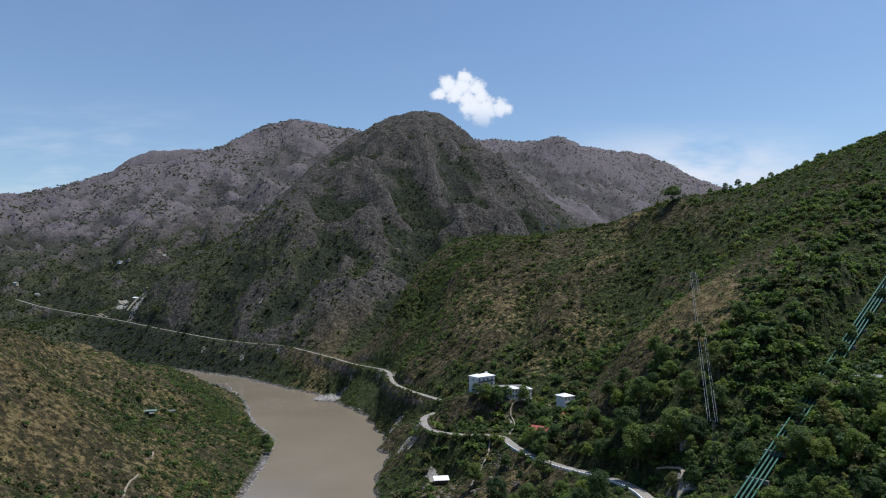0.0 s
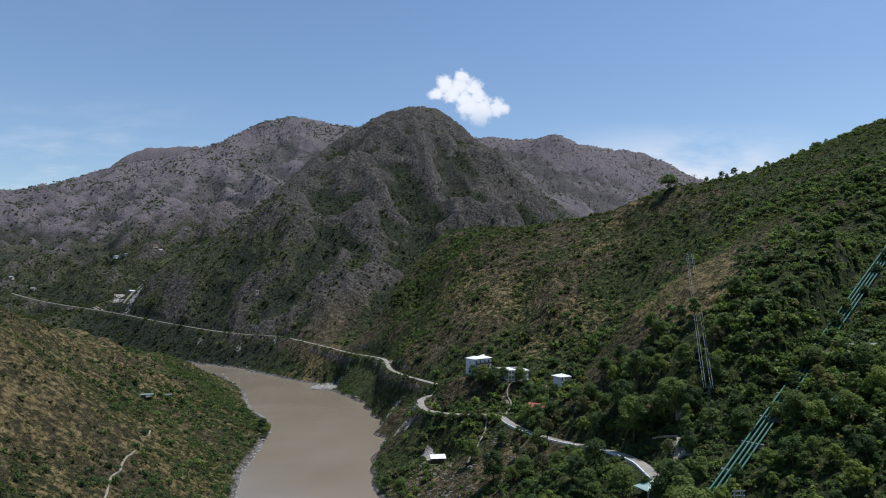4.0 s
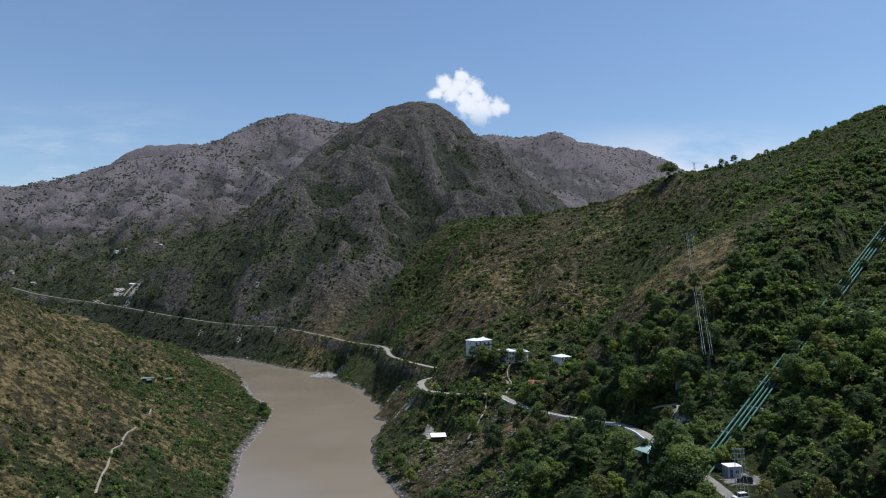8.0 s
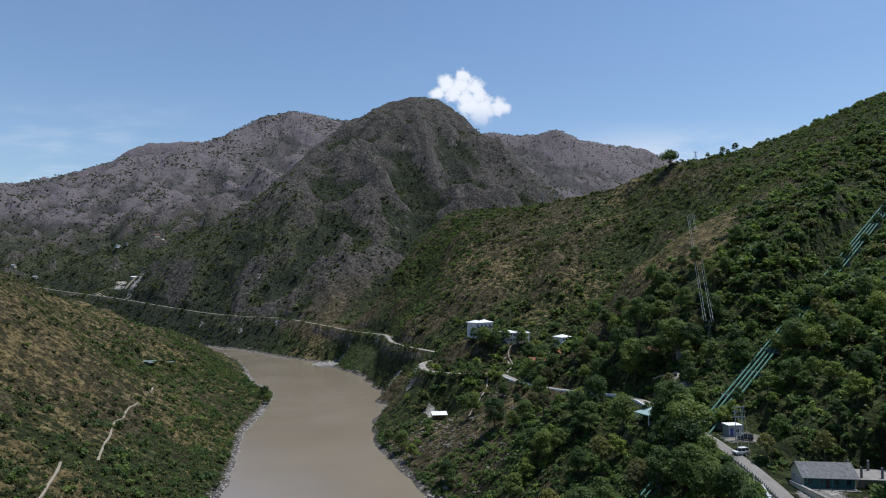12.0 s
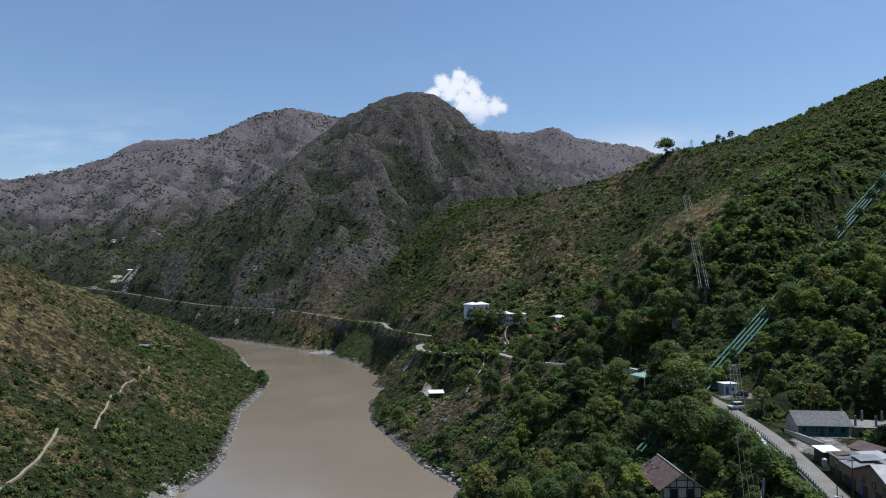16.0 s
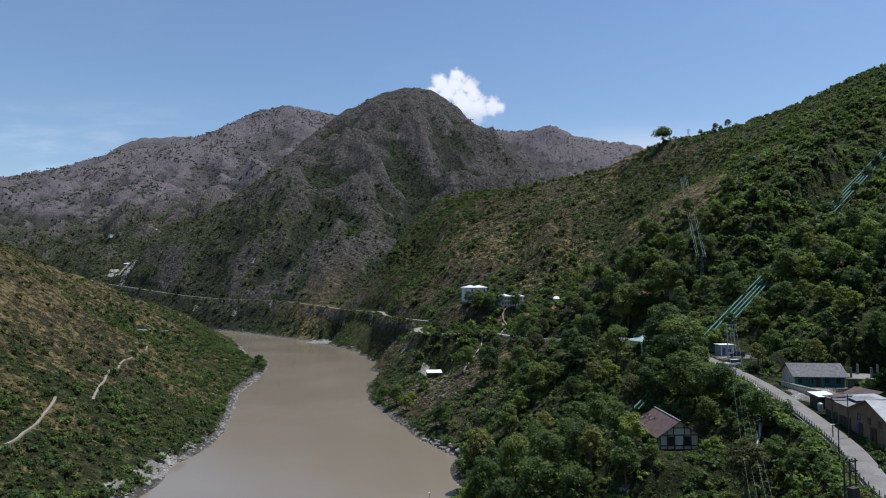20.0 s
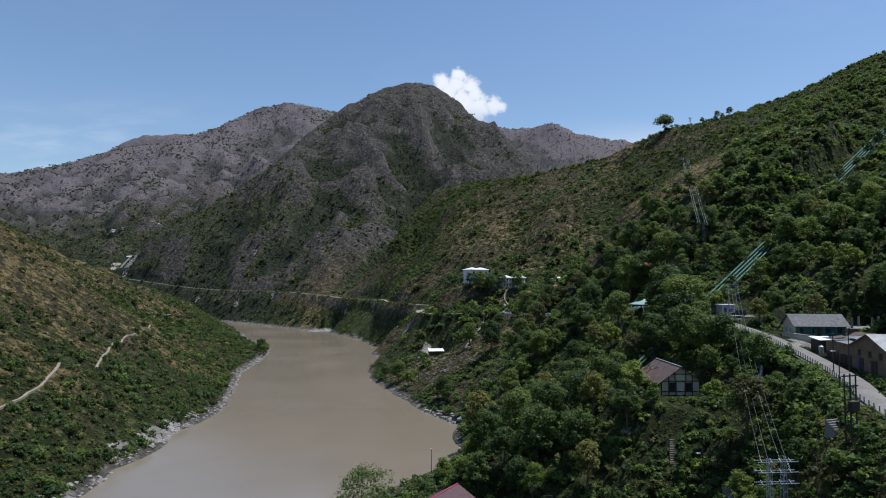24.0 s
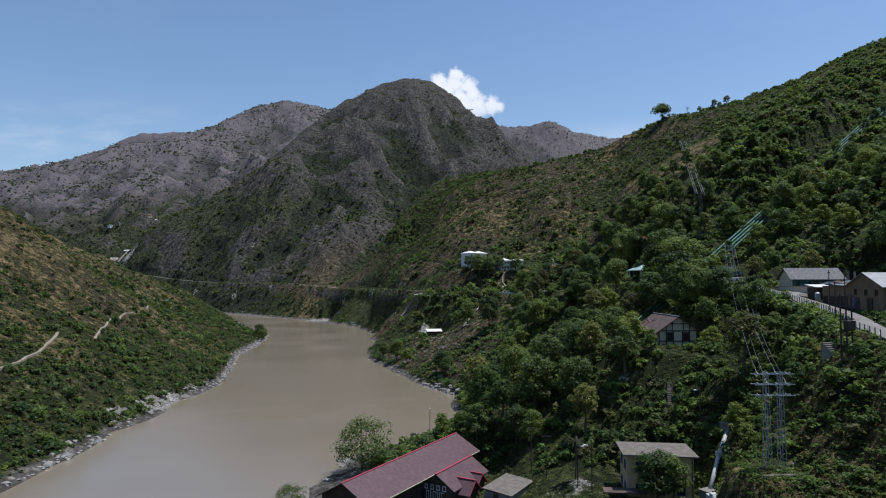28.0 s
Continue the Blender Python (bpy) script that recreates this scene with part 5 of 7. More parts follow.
    crest = along(CRESTS["right_ridge"][1:5], 4.0)
    for k in range(44):
        cx, cy = crest[int(RNG.integers(0, len(crest)))][:2]
        if (cx - 225) ** 2 + (cy - 612) ** 2 < 1300:
            continue
        homes.append((cx + RNG.uniform(-9, 5), cy + RNG.uniform(-14, 4), int(RNG.choice([0, 1, 2, 4, 4, 6])), RNG.uniform(.5, .95)))
    x, y = strew(3600, 95, 330, -4, 40)
    z = height(x, y)
    ok = (z > 2) & (x > 8) & (x < 150) & open_ground(x, y, 2.0, 2.2) & (np.hypot(x - 50, y - 128) > 8) & (straw_at(x, y) < .3) & ~((x > .57 * y) & (y < 120)) & (line_distance(x, y, CRESTS["spur"][1:5])[0] > 24) & ~((x < 30) & (y > 225))
    for hx, hy in zip(x[ok], y[ok]):
        if len(homes) >= 298:
            break
        if all((hx - q[0]) ** 2 + (hy - q[1]) ** 2 > 20 for q in homes) and not (abs(hx - 42) < 10 and hy < 100):
            homes.append((hx, hy, int(RNG.integers(0, 7)), RNG.uniform(.62, 1.05)))
    hz = height([h[0] for h in homes], [h[1] for h in homes])
    used = set()
    for (hx, hy, kind, scale), gz in zip(homes, hz):
        m = pose(hx, hy, gz, 0, 0, RNG.uniform(0, 360))
        if kind in used:
            ob = copy_thing(kinds[kind], m)
        else:
            used.add(kind)
            ob = kinds[kind]
            ob.matrix_basis = m
        ob.scale = (scale, scale, scale * RNG.uniform(.9, 1.15))
        tagged(ob, group="trees on the near slopes")


place_trees()

# ---- houses and works ----
for line, broad in zip(PATHS, (.9, .9, .8, .8, .9, 1.5)):
    h = height([p[0] for p in line], [p[1] for p in line])
    ribbon("footpath", [(p[0], p[1], z) for p, z in zip(line, h)], broad, "path_dirt", "trodden pale earth footpath on the hillside", "path", .32, .7, 1.5)


def block(bm, lo, hi):
    v = [bm.verts.new((x, y, z)) for z in (lo[2], hi[2]) for y in (lo[1], hi[1]) for x in (lo[0], hi[0])]
    for f in ((0, 2, 3, 1), (4, 5, 7, 6), (0, 1, 5, 4), (2, 6, 7, 3), (0, 4, 6, 2), (1, 3, 7, 5)):
        bm.faces.new([v[k] for k in f])


def blocks(*pairs):
    bm = bmesh.new()
    for lo, hi in pairs:
        block(bm, lo, hi)
    return bm


def prism(bm, base, top):
    """A solid between two rings of equal length."""
    a, b = [bm.verts.new(p) for p in base], [bm.verts.new(p) for p in top]
    n = len(a)
    bm.faces.new(a[::-1]), bm.faces.new(b)
    for k in range(n):
        bm.faces.new((a[k], a[(k + 1) % n], b[(k + 1) % n], b[k]))


def slab(bm, a, b, c, d, thick=.14):
    """A plate through four corners, thickened downwards."""
    top = [Vector(p) for p in (a, b, c, d)]
    prism(bm, [p - Vector((0, 0, thick)) for p in top], top)


def root_at(name, label, category, x, y, z, turn=0, group=""):
    ob = tagged(new(name), label, category, group)
    ob.matrix_basis = pose(x, y, z, 0, 0, turn)
    return ob


def window(parent, x, y, z, w, h, turn, frame_mat="white_paint", pane_mat="window_glass", bars=1, name="window"):
    """A window with a proud frame, a recessed pane and glazing bars, on a wall that faces -y before the turn."""
    bm = blocks(((-w / 2, -.07, 0), (-w / 2 + .09, .06, h)), ((w / 2 - .09, -.07, 0), (w / 2, .06, h)), ((-w / 2 + .09, -.07, h - .09), (w / 2 - .09, .06, h)), ((-w / 2 - .06, -.12, -.10), (w / 2 + .06, .06, 0)))
    for k in range(bars):
        c = -w / 2 + w * (k + 1) / (bars + 1)
        block(bm, (c - .035, -.055, 0), (c + .035, .02, h - .09))
    ob = part(name, bm, frame_mat, parent)
    ob.matrix_basis = pose(x, y, z, 0, 0, turn)
    part("pane", blocks(((-w / 2 + .08, -.02, .0), (w / 2 - .08, .03, h - .08))), pane_mat, ob)
    return ob


def hip(bm, w, d, z, rise, over=.6, thick=.16):
    """A hipped roof over w by d, centred."""
    x, y = w / 2 + over, d / 2 + over
    r = max(0.0, x - y), max(0.0, y - x)
    low = [(-x, -y, z), (x, -y, z), (x, y, z), (-x, y, z)]
    prism(bm, [(p[0], p[1], z - thick) for p in low], low)
    v = [bm.verts.new((p[0], p[1], z + .002)) for p in low]
    a, b = bm.verts.new((-r[0], -r[1], z + rise)), bm.verts.new((r[0], r[1], z + rise))
    if r[0] > 0:
        for f in ((v[0], v[1], b, a), (v[1], v[2], b), (v[2], v[3], a, b), (v[3], v[0], a)):
            bm.faces.new(f)
    elif r[1] > 0:
        for f in ((v[0], v[1], a), (v[1], v[2], b, a), (v[2], v[3], b), (v[3], v[0], a, b)):
            bm.faces.new(f)
    else:
        bm.verts.remove(b)
        for k in range(4):
            bm.faces.new((v[k], v[(k + 1) % 4], a))


def gable_walls(bm, w, l, z0, z1, rise):
    """Walls of a house whose ridge runs along y."""
    end = [(-w / 2, z0), (w / 2, z0), (w / 2, z1), (0, z1 + rise), (-w / 2, z1)]
    prism(bm, [(x, l / 2, z) for x, z in end], [(x, -l / 2, z) for x, z in end])


def gable_roof(root, w, l, z1, rise, over, mat, ridge_mat=None, thick=.13, end_over=None, name="roof"):
    """Two roof planes along y, as two parts, with a ridge cap."""
    e = over if end_over is None else end_over
    x, y, zl = w / 2 + over, l / 2 + e, z1 - rise * over / (w / 2)
    for sgn in (-1, 1):
        bm = bmesh.new()
        c = [(0, -y, z1 + rise + thick), (0, y, z1 + rise + thick), (sgn * x, y, zl + thick), (sgn * x, -y, zl + thick)]
        slab(bm, *(c if sgn < 0 else c[::-1]), thick)
        part(name, bm, mat, root)
    if ridge_mat:
        part("ridge_cap", blocks(((-.16, -y - .03, z1 + rise + thick - .08), (.16, y + .03, z1 + rise + thick + .07))), ridge_mat, root)


# ---- the white guest house above the road ----
def guest_house():
    root = root_at("guest_house", "white three-storey guest house with pale hipped roofs", "building", 22.5, 413, 51.4, 38)
    part("wall", blocks(((0, 0, -2), (15, 8.5, 9.9))), "white_paint", root)
    part("plinth", blocks(((-1.5, -1.5, -2.6), (16, 9.5, .12))), "concrete", root)
    for k, c in enumerate((3.9, 11.2)):
        bm = bmesh.new()
        hip(bm, 7.2, 8.5, 10.1, 1.5, .7)
        bmesh.ops.translate(bm, vec=(c, 4.25, 0), verts=bm.verts)
        part("roof", bm, "white_roof", root)
    for s in range(3):
        z = .9 + 3.2 * s
        for c in (1.8, 5.4, 9.0, 12.6):
            window(root, c, -.01, z, 1.5, 1.6, 0, "white_paint", "window_glass")
        part("balcony", blocks(((.6, -1.1, z - .75), (14.4, 0, z - .6)), ((.6, -1.1, z - .6), (14.4, -1.02, z + .15))), "steel_dark", root)
        part("string_course", blocks(((-.06, -.06, z + 2.05), (15.06, 8.56, z + 2.2))), "white_roof", root)
    for s in range(3):
        window(root, -.01, 4.2, .9 + 3.2 * s, 1.0, 1.2, -90)
    part("water_tank", blocks(((13.4, 6.4, 10.2), (14.8, 7.8, 11.6))), "white_roof", root)


guest_house()


def pavilion(x, y, z, turn, w=6.2, d=6.2, storeys=2, label="white two-storey pavilion with a hipped pale roof and balconies"):
    root = root_at("pavilion", label, "building", x, y, z, turn, "white pavilions")
    top = 3.0 * storeys
    part("wall", blocks(((-w / 2, -d / 2, -2.5), (w / 2, d / 2, top))), "white_paint", root)
    bm = bmesh.new()
    hip(bm, w, d, top + .16, 1.45, .8)
    part("roof", bm, "white_roof", root)
    for s in range(storeys):
        z0 = .7 + 3.0 * s
        for c in (-w * .3, 0, w * .3):
            window(root, c, -d / 2 - .01, z0, 1.15, 1.7, 0)
        for c in (-d * .25, d * .25):
            window(root, w / 2 + .01, c, z0, 1.0, 1.4, 90)
        part("balcony", blocks(((-w / 2, -d / 2 - 1.1, z0 - .75), (w / 2, -d / 2, z0 - .62)), ((-w / 2, -d / 2 - 1.1, z0 + .2), (w / 2, -d / 2 - 1.04, z0 + .28))), "white_roof", root)
        for c in (-w / 2 + .1, -w / 6, w / 6, w / 2 - .1):
            part("post", blocks(((c - .08, -d / 2 - 1.1, z0 - .62), (c + .08, -d / 2 - .95, z0 + 2.2))), "white_paint", root)
    return root


pavilion(44.0, 404, 50.0, 10)
pavilion(52.2, 403, 50.0, 10)
pavilion(73.8, 383.5, 49.0, 28, 7.2, 7.2, 2, "white two-storey house with a hipped roof beside dense trees")
wing = root_at("terrace_wing", "long grey flat-roofed terrace behind the pavilions", "building", 42, 411, 50, 6)
part("wall", blocks(((-9, 0, -1), (10, 5, 5.8))), "concrete", wing)
part("roof", blocks(((-9.5, -1.8, 5.8), (10.5, 5.4, 6.05))), "concrete", wing)
for k in range(7):
    part("post", blocks(((-9.2 + 3.2 * k, -1.6, 2.6), (-8.95 + 3.2 * k, -1.35, 5.8))), "steel_dark", wing)
    if k < 6:
        window(wing, -7.6 + 3.2 * k, -.01, 3.4, 1.6, 1.6, 0)
terrace = root_at("retaining_wall", "long pale masonry retaining wall below the pavilions", "wall", 45, 397, 46, 4)
part("wall", blocks(((-11, 0, -2), (13, .6, 3.6))), "concrete", terrace)
part("coping", blocks(((-11.1, -.08, 3.6), (13.1, .68, 3.75))), "stone", terrace)


# ---- small houses among the trees ----
def cottage(x, y, z, turn, w, l, high, rise, wall_mat, roof_mat, label, over=.5, doors=1, wins=2, group=""):
    root = root_at("cottage", label, "house", x, y, z, turn, group)
    bm = bmesh.new()
    gable_walls(bm, w, l, -1.6, high, rise)
    part("wall", bm, wall_mat, root)
    gable_roof(root, w, l, high, rise, over, roof_mat)
    for k in range(wins):
        window(root, -w / 2 - .01, -l / 2 + l * (k + .5) / wins, 1.0, .9, 1.1, -90)
        window(root, w / 2 + .01, -l / 2 + l * (k + .5) / wins, 1.0, .9, 1.1, 90)
    for k in range(doors):
        d = part("door", blocks(((-.48, -l / 2 - .05, 0), (.48, -l / 2, 2.05))), "timber_dark", root)
        part("door_frame", blocks(((-.6, -l / 2 - .09, 0), (-.48, -l / 2, 2.17)), ((.48, -l / 2 - .09, 0), (.6, -l / 2, 2.17)), ((-.48, -l / 2 - .09, 2.05), (.48, -l / 2, 2.17))), "white_paint", root)
    return root


cottage(51, 331, 42.0, 60, 5.5, 9, 5.2, 1.5, "cream_plaster", "orange_paint", "small two-storey house with a bright red-orange roof")
cottage(64, 346, 46.0, -30, 5, 8, 4.2, 1.6, "adobe", "orange_paint", "old house with a faded red-orange tin roof")
cottage(57, 326, 38.6, 12, 4, 4.5, 3.2, 1.5, "white_paint", "tin_pale", "tiny white shrine-like house with a pointed roof")
cottage(97, 247, 60.0, 62, 5, 9, 3.0, 1.5, "concrete", "rust", "grey house with a rusty red tin roof in the trees")
cottage(86.5, 262, 58.0, 75, 4, 6, 2.6, 1.1, "cream_plaster", "rust", "small cream hut with a rusty roof in the trees")
cottage(89, 290, 56.5, 100, 4, 7, 3.0, .9, "white_paint", "tin_grey", "half-hidden whitewashed hut on the spur")


def open_shed(x, y, z, turn, w, d, high, tilt, roof_mat, label, posts=3, wall=True):
    root = root_at("shed", label, "shed", x, y, z, turn)
    bm = bmesh.new()
    slab(bm, (-w / 2, -d / 2, high), (w / 2, -d / 2, high), (w / 2, d / 2, high + tilt), (-w / 2, d / 2, high + tilt), .1)
    part("roof", bm, roof_mat, root)
    for k in range(posts):
        c = -w / 2 + .3 + (w - .6) * k / (posts - 1)
        for yy, top in ((-d / 2 + .3, high), (d / 2 - .3, high + tilt * .9)):
            part("post", blocks(((c - .09, yy - .09, -1.5), (c + .09, yy + .09, top - .08))), "timber_dark", root)
    if wall:
        part("wall", blocks(((-w / 2 + .5, 0, -1.2), (w / 2 - .5, d / 2 - .5, high - .3))), "adobe", root)
    return root


open_shed(-1.0, 351.5, 12.7, 8, 8.6, 5.4, 2.6, 1.0, "white_roof", "low shed with a bright pale tin roof above the river")
open_shed(157, 232, 86.5, -28, 11, 3.2, 2.6, .6, "tin_grey", "long low roof on the wooded hillside")
open_shed(147, 220, 80.0, -25, 9, 2.4, 2.2, .4, "concrete", "narrow grey lean-to roof among trees")
open_shed(-212, 460, 28.0, 14, 9, 3.4, 2.4, .5, "tin_green", "low pale green-roofed cattle shed on the bench", 5)
open_shed(-200, 468, 26.5, 5, 5, 3, 2.3, .5, "slate", "grey tin-roofed farm shed on the bench", 3)
open_shed(-206, 449, 28.5, 30, 3.4, 3, 2.3, .6, "slate", "small farm hut with a grey roof", 3)


def kiosk():
    root = root_at("kiosk", "small blue-white metal kiosk on a dusty yard", "kiosk", 84.5, 184.5, 44.4, 8)
    part("wall", blocks(((-2, -1.5, -.5), (2, 1.5, 2.9))), "steel_pale", root)
    part("roof", blocks(((-2.3, -1.9, 2.9), (2.3, 1.8, 3.08))), "white_roof", root)
    part("door", blocks(((-1.5, -1.56, 0), (-.6, -1.5, 2.1))), "blue_paint", root)
    window(root, .7, -1.51, .9, 1.2, 1.1, 0)
    for c in (-1.9, 1.9):
        part("corner_post", blocks(((c - .08, -1.6, -.5), (c + .08, -1.44, 2.9))), "white_paint", root)


kiosk()
gate = root_at("roadside_canopy", "pale teal tin canopy beside the road", "canopy", 67.5, 203.5, 43.4, 24)
bm = bmesh.new()
hip(bm, 8, 6, 3.4, 1.8, .3)
part("roof", bm, "teal_roof", gate)
for cx in (-3.7, 3.7):
    for cy in (-2.7, 2.7):
        part("post", blocks(((cx - .12, cy - .12, -2), (cx + .12, cy + .12, 3.3))), "white_paint", gate)
part("counter", blocks(((-3, -2.4, -1), (3, -1.9, 1.0))), "concrete", gate)


# ---- houses beside the road ----
def slate_house():
    root = root_at("slate_house", "house with a weathered grey slate roof and dark teal front", "house", 89.5, 149.5, 41.3, -96)
    bm = bmesh.new()
    gable_walls(bm, 6.0, 11.6, -2.5, 3.0, 2.1)
    part("wall", bm, "cream_plaster", root)
    gable_roof(root, 6.0, 11.6, 3.0, 2.1, .9, "slate", None, .12, .5)
    part("front", blocks(((3.0, -5.5, .1), (3.1, 5.5, 2.75))), "teal_paint", root)
    for c in (-4.4, -1.9, 1.6, 4.2):
        window(root, 3.11, c, .9, 1.1, 1.2, 90, "teal_paint")
    part("door", blocks(((3.1, -.8, .1), (3.16, .1, 2.1))), "timber_dark", root)
    part("veranda_floor", blocks(((3.1, -5.8, -.6), (4.8, 5.8, .05))), "concrete", root)
    for c in (-5.5, -2.8, 0, 2.8, 5.5):
        part("veranda_post", blocks(((4.5, c - .08, .05), (4.66, c + .08, 2.35))), "teal_paint", root)
    window(root, 1.2, -5.81, 1.0, .8, 1.2, 0), window(root, -1.2, -5.81, 1.0, .8, 1.2, 0)
    for k in range(5):
        part("step", blocks(((3.3, 5.9 + .3 * k, -1.4), (4.6, 6.2 + .3 * k, -.1 - .18 * k))), "concrete", root)


slate_house()
yard = root_at("yard_wall", "thick cream plastered yard wall along the road", "wall", 82.0, 149.5, 41.0, -84)
part("wall", blocks(((0, -.3, -4), (12.5, .3, 1.1))), "cream_plaster", yard)
part("coping", blocks(((-.1, -.4, 1.1), (12.6, .4, 1.26))), "concrete", yard)


def adobe_row():
    root = root_at("adobe_shop_row", "long brown adobe building with patched tin roofs along the road", "building", 76.8, 116, 38.6, -7.5)
    part("wall", blocks(((0, 1, -3), (9, 11, 3.9))), "adobe", root)
    bm = bmesh.new()
    end = [(-10.5, -3), (1.0, -3), (1.0, 4.0), (-4.75, 6.3), (-10.5, 4.0)]
    prism(bm, [(10.5, y, z) for y, z in end], [(0, y, z) for y, z in end])
    part("gable_wall", bm, "adobe", root)
    for sgn, m in ((-1, "tin_grey"), (1, "tin_grey")):
        bm = bmesh.new()
        y1 = -4.75 + sgn * 6.4
        c = [(-.5, -4.75, 6.42), (11, -4.75, 6.42), (11, y1, 3.86), (-.5, y1, 3.86)]
        slab(bm, *(c[::-1] if sgn > 0 else c), .1)
        part("roof", bm, m, root)
    for x0, x1, y0, y1, z, m in ((-.6, 4.4, 1.0, 6.4, 4.05, "tin_grey"), (4.2, 9.5, .9, 6.2, 4.2, "tin_grey"), (-.5, 4.6, 6.2, 11.4, 4.3, "slate"), (4.4, 9.4, 6.0, 11.4, 4.45, "tin_pale"), (2.2, 6.4, 3.6, 7.4, 4.75, "tin_grey"), (.2, 2.6, 8.0, 10.4, 4.5, "tin_old")):
        bm = bmesh.new()
        slab(bm, (x0, y0, z), (x1, y0, z + .35), (x1, y1, z + .45), (x0, y1, z + .1), .06)
        part("tin_sheet", bm, m, root)
    for k, c in enumerate((9.4, 6.8, 4.0, 1.8, -2.2, -6.6)):
        part("doorway", blocks(((-.1, c - .6, -.6), (.08, c + .6, 1.9))), "timber_dark", root)
        part("shutter", blocks(((-.14, c + .66, -.5), (-.02, c + 1.3, 1.8))), "blue_paint" if k == 4 else "timber_dark", root)
    for c in (-1.6, -5.0, -8.4):
        window(root, -.01, c, 2.4, .9, 1.0, -90, "timber_dark")
    window(root, 3, -10.51, 1.0, 1.0, 1.3, 0), window(root, 7, -10.51, 1.0, 1.0, 1.3, 0)
    part("ledge", blocks(((-.5, -10.2, -3), (0, 10.8, -.55))), "concrete", root)


adobe_row()
lean = root_at("stall", "roadside stall under a bright pale tin sheet", "stall", 80.6, 131.5, 39.8, 5)
bm = bmesh.new()
slab(bm, (-2.2, -1.8, 2.4), (2.2, -1.8, 2.4), (2.2, 1.8, 2.9), (-2.2, 1.8, 2.9), .06)
part("roof", bm, "white_roof", lean)
part("wall", blocks(((-1.8, -1.2, -1), (1.8, 1.5, 2.3))), "timber_dark", lean)
for c in (-2.0, 2.0):
    part("post", blocks(((c - .05, -1.7, -1), (c + .05, -1.6, 2.35))), "timber_dark", lean)
drum = root_at("water_drum", "tall pale blue plastic water drum by the stall", "drum", 78.6, 129.2, 39.4)
bm = bmesh.new()
tube(bm, (0, 0, -.6), (0, 0, 1.5), .5, .5, 12)
tube(bm, (0, 0, 1.5), (0, 0, 1.75), .5, .2, 12)
part("body", bm, "steel_pale", drum)
rusty = root_at("rust_roof_house", "small low house with a dull red rusted roof", "house", 90, 131, 39.8, 10)
bm = bmesh.new()
gable_walls(bm, 5.5, 6, -1.5, 2.5, 1.1)
part("wall", bm, "adobe", rusty)
gable_roof(rusty, 5.5, 6, 2.5, 1.1, .5, "tin_old")
window(rusty, -.9, -3.01, .8, .9, 1.1, 0)


def unfinished_house():
    root = root_at("unfinished_house", "grey flat-roofed house with bare concrete columns on top", "house", 104, 150, 39.8, -8)
    part("wall", blocks(((-7, -3.5, -3), (8, 4, 3.2))), "concrete", root)
    part("roof", blocks(((-7.5, -4.2, 3.2), (8.5, 4.5, 3.45))), "concrete", root)
    for cx in (-6, -1.5, 3, 7.5):
        for cy in (-2.8, 3.4):
            part("column", blocks(((cx - .2, cy - .2, 3.45), (cx + .2, cy + .2, 5.9))), "concrete", root)
    for c in (-5, -1, 3):
        window(root, c, -3.51, .8, 1.3, 1.4, 0, "timber_dark")
    part("door", blocks(((5, -3.56, -.3), (6, -3.5, 1.9))), "timber_dark", root)


unfinished_house()


# ---- half-timbered house below the road ----
def timber_house():
    root = root_at("timber_house", "old half-timbered house with a dark broken tin roof", "house", 52.6, 144.6, 29.0, 1)
    bm = bmesh.new()
    gable_walls(bm, 8.6, 13.5, 0, 3.6, 3.0)
    part("wall", bm, "cream_plaster", root)
    part("base", blocks(((-4.4, -6.85, -4), (4.4, 6.85, .15))), "stone", root)
    gable_roof(root, 8.6, 13.5, 3.6, 3.0, .95, "tin_old", None, .12, .8)
    part("ridge_cap", blocks(((-.2, -7.6, 6.66), (.2, 7.6, 6.82))), "tin_grey", root)
    for c in (-4.2, -2.6, -1.0, 1.0, 2.6, 4.2):
        part("stud", blocks(((c - .11, -6.86, .15), (c + .11, -6.74, 3.6))), "timber_dark", root)
    for z in (.2, 1.2, 3.45):
        part("beam", blocks(((-4.3, -6.89, z), (4.3, -6.74, z + .2))), "timber_dark", root)
    for sgn in (-1, 1):
        for a in (1.2, 2.6):
            part("brace", blocks(((sgn * a - .09, -6.86, 3.6), (sgn * a + .09, -6.74, 3.6 + (4.3 - a) * .66))), "timber_dark", root)
    part("beam", blocks(((-2.2, -6.88, 5.0), (2.2, -6.74, 5.16))), "timber_dark", root)
    for c in (-1.8, 1.8):
        window(root, c, -6.87, 1.35, 1.3, 1.9, 0, "timber_dark", "window_glass", 1)
    for c in (-5, -1.8, 1.8, 5):
        window(root, -4.31, c, 1.35, 1.1, 1.7, -90, "timber_dark")
    rng = random.Random(4)
    for k in range(22):
        a, b = rng.uniform(1.6, 5.0), rng.uniform(1.5, 6.8)
        z = 6.75 - .698 * a
        bm = bmesh.new()
        w = rng.uniform(.25, .7)
        slab(bm, (-a - w, b, z - .698 * w + .1), (-a - w, b + .5, z - .698 * w + .16), (-a, b + .5, z + .2), (-a, b, z + .1), .05)
        part("broken_sheet", bm, rng.choice(("rust", "timber_dark", "tin_grey")), root)
    for c in (-5.5, -2, 2, 5.5):
        part("porch_post", blocks(((-5.2, c - .1, -2.5), (-5.0, c + .1, 3.0))), "timber_dark", root)


timber_house()


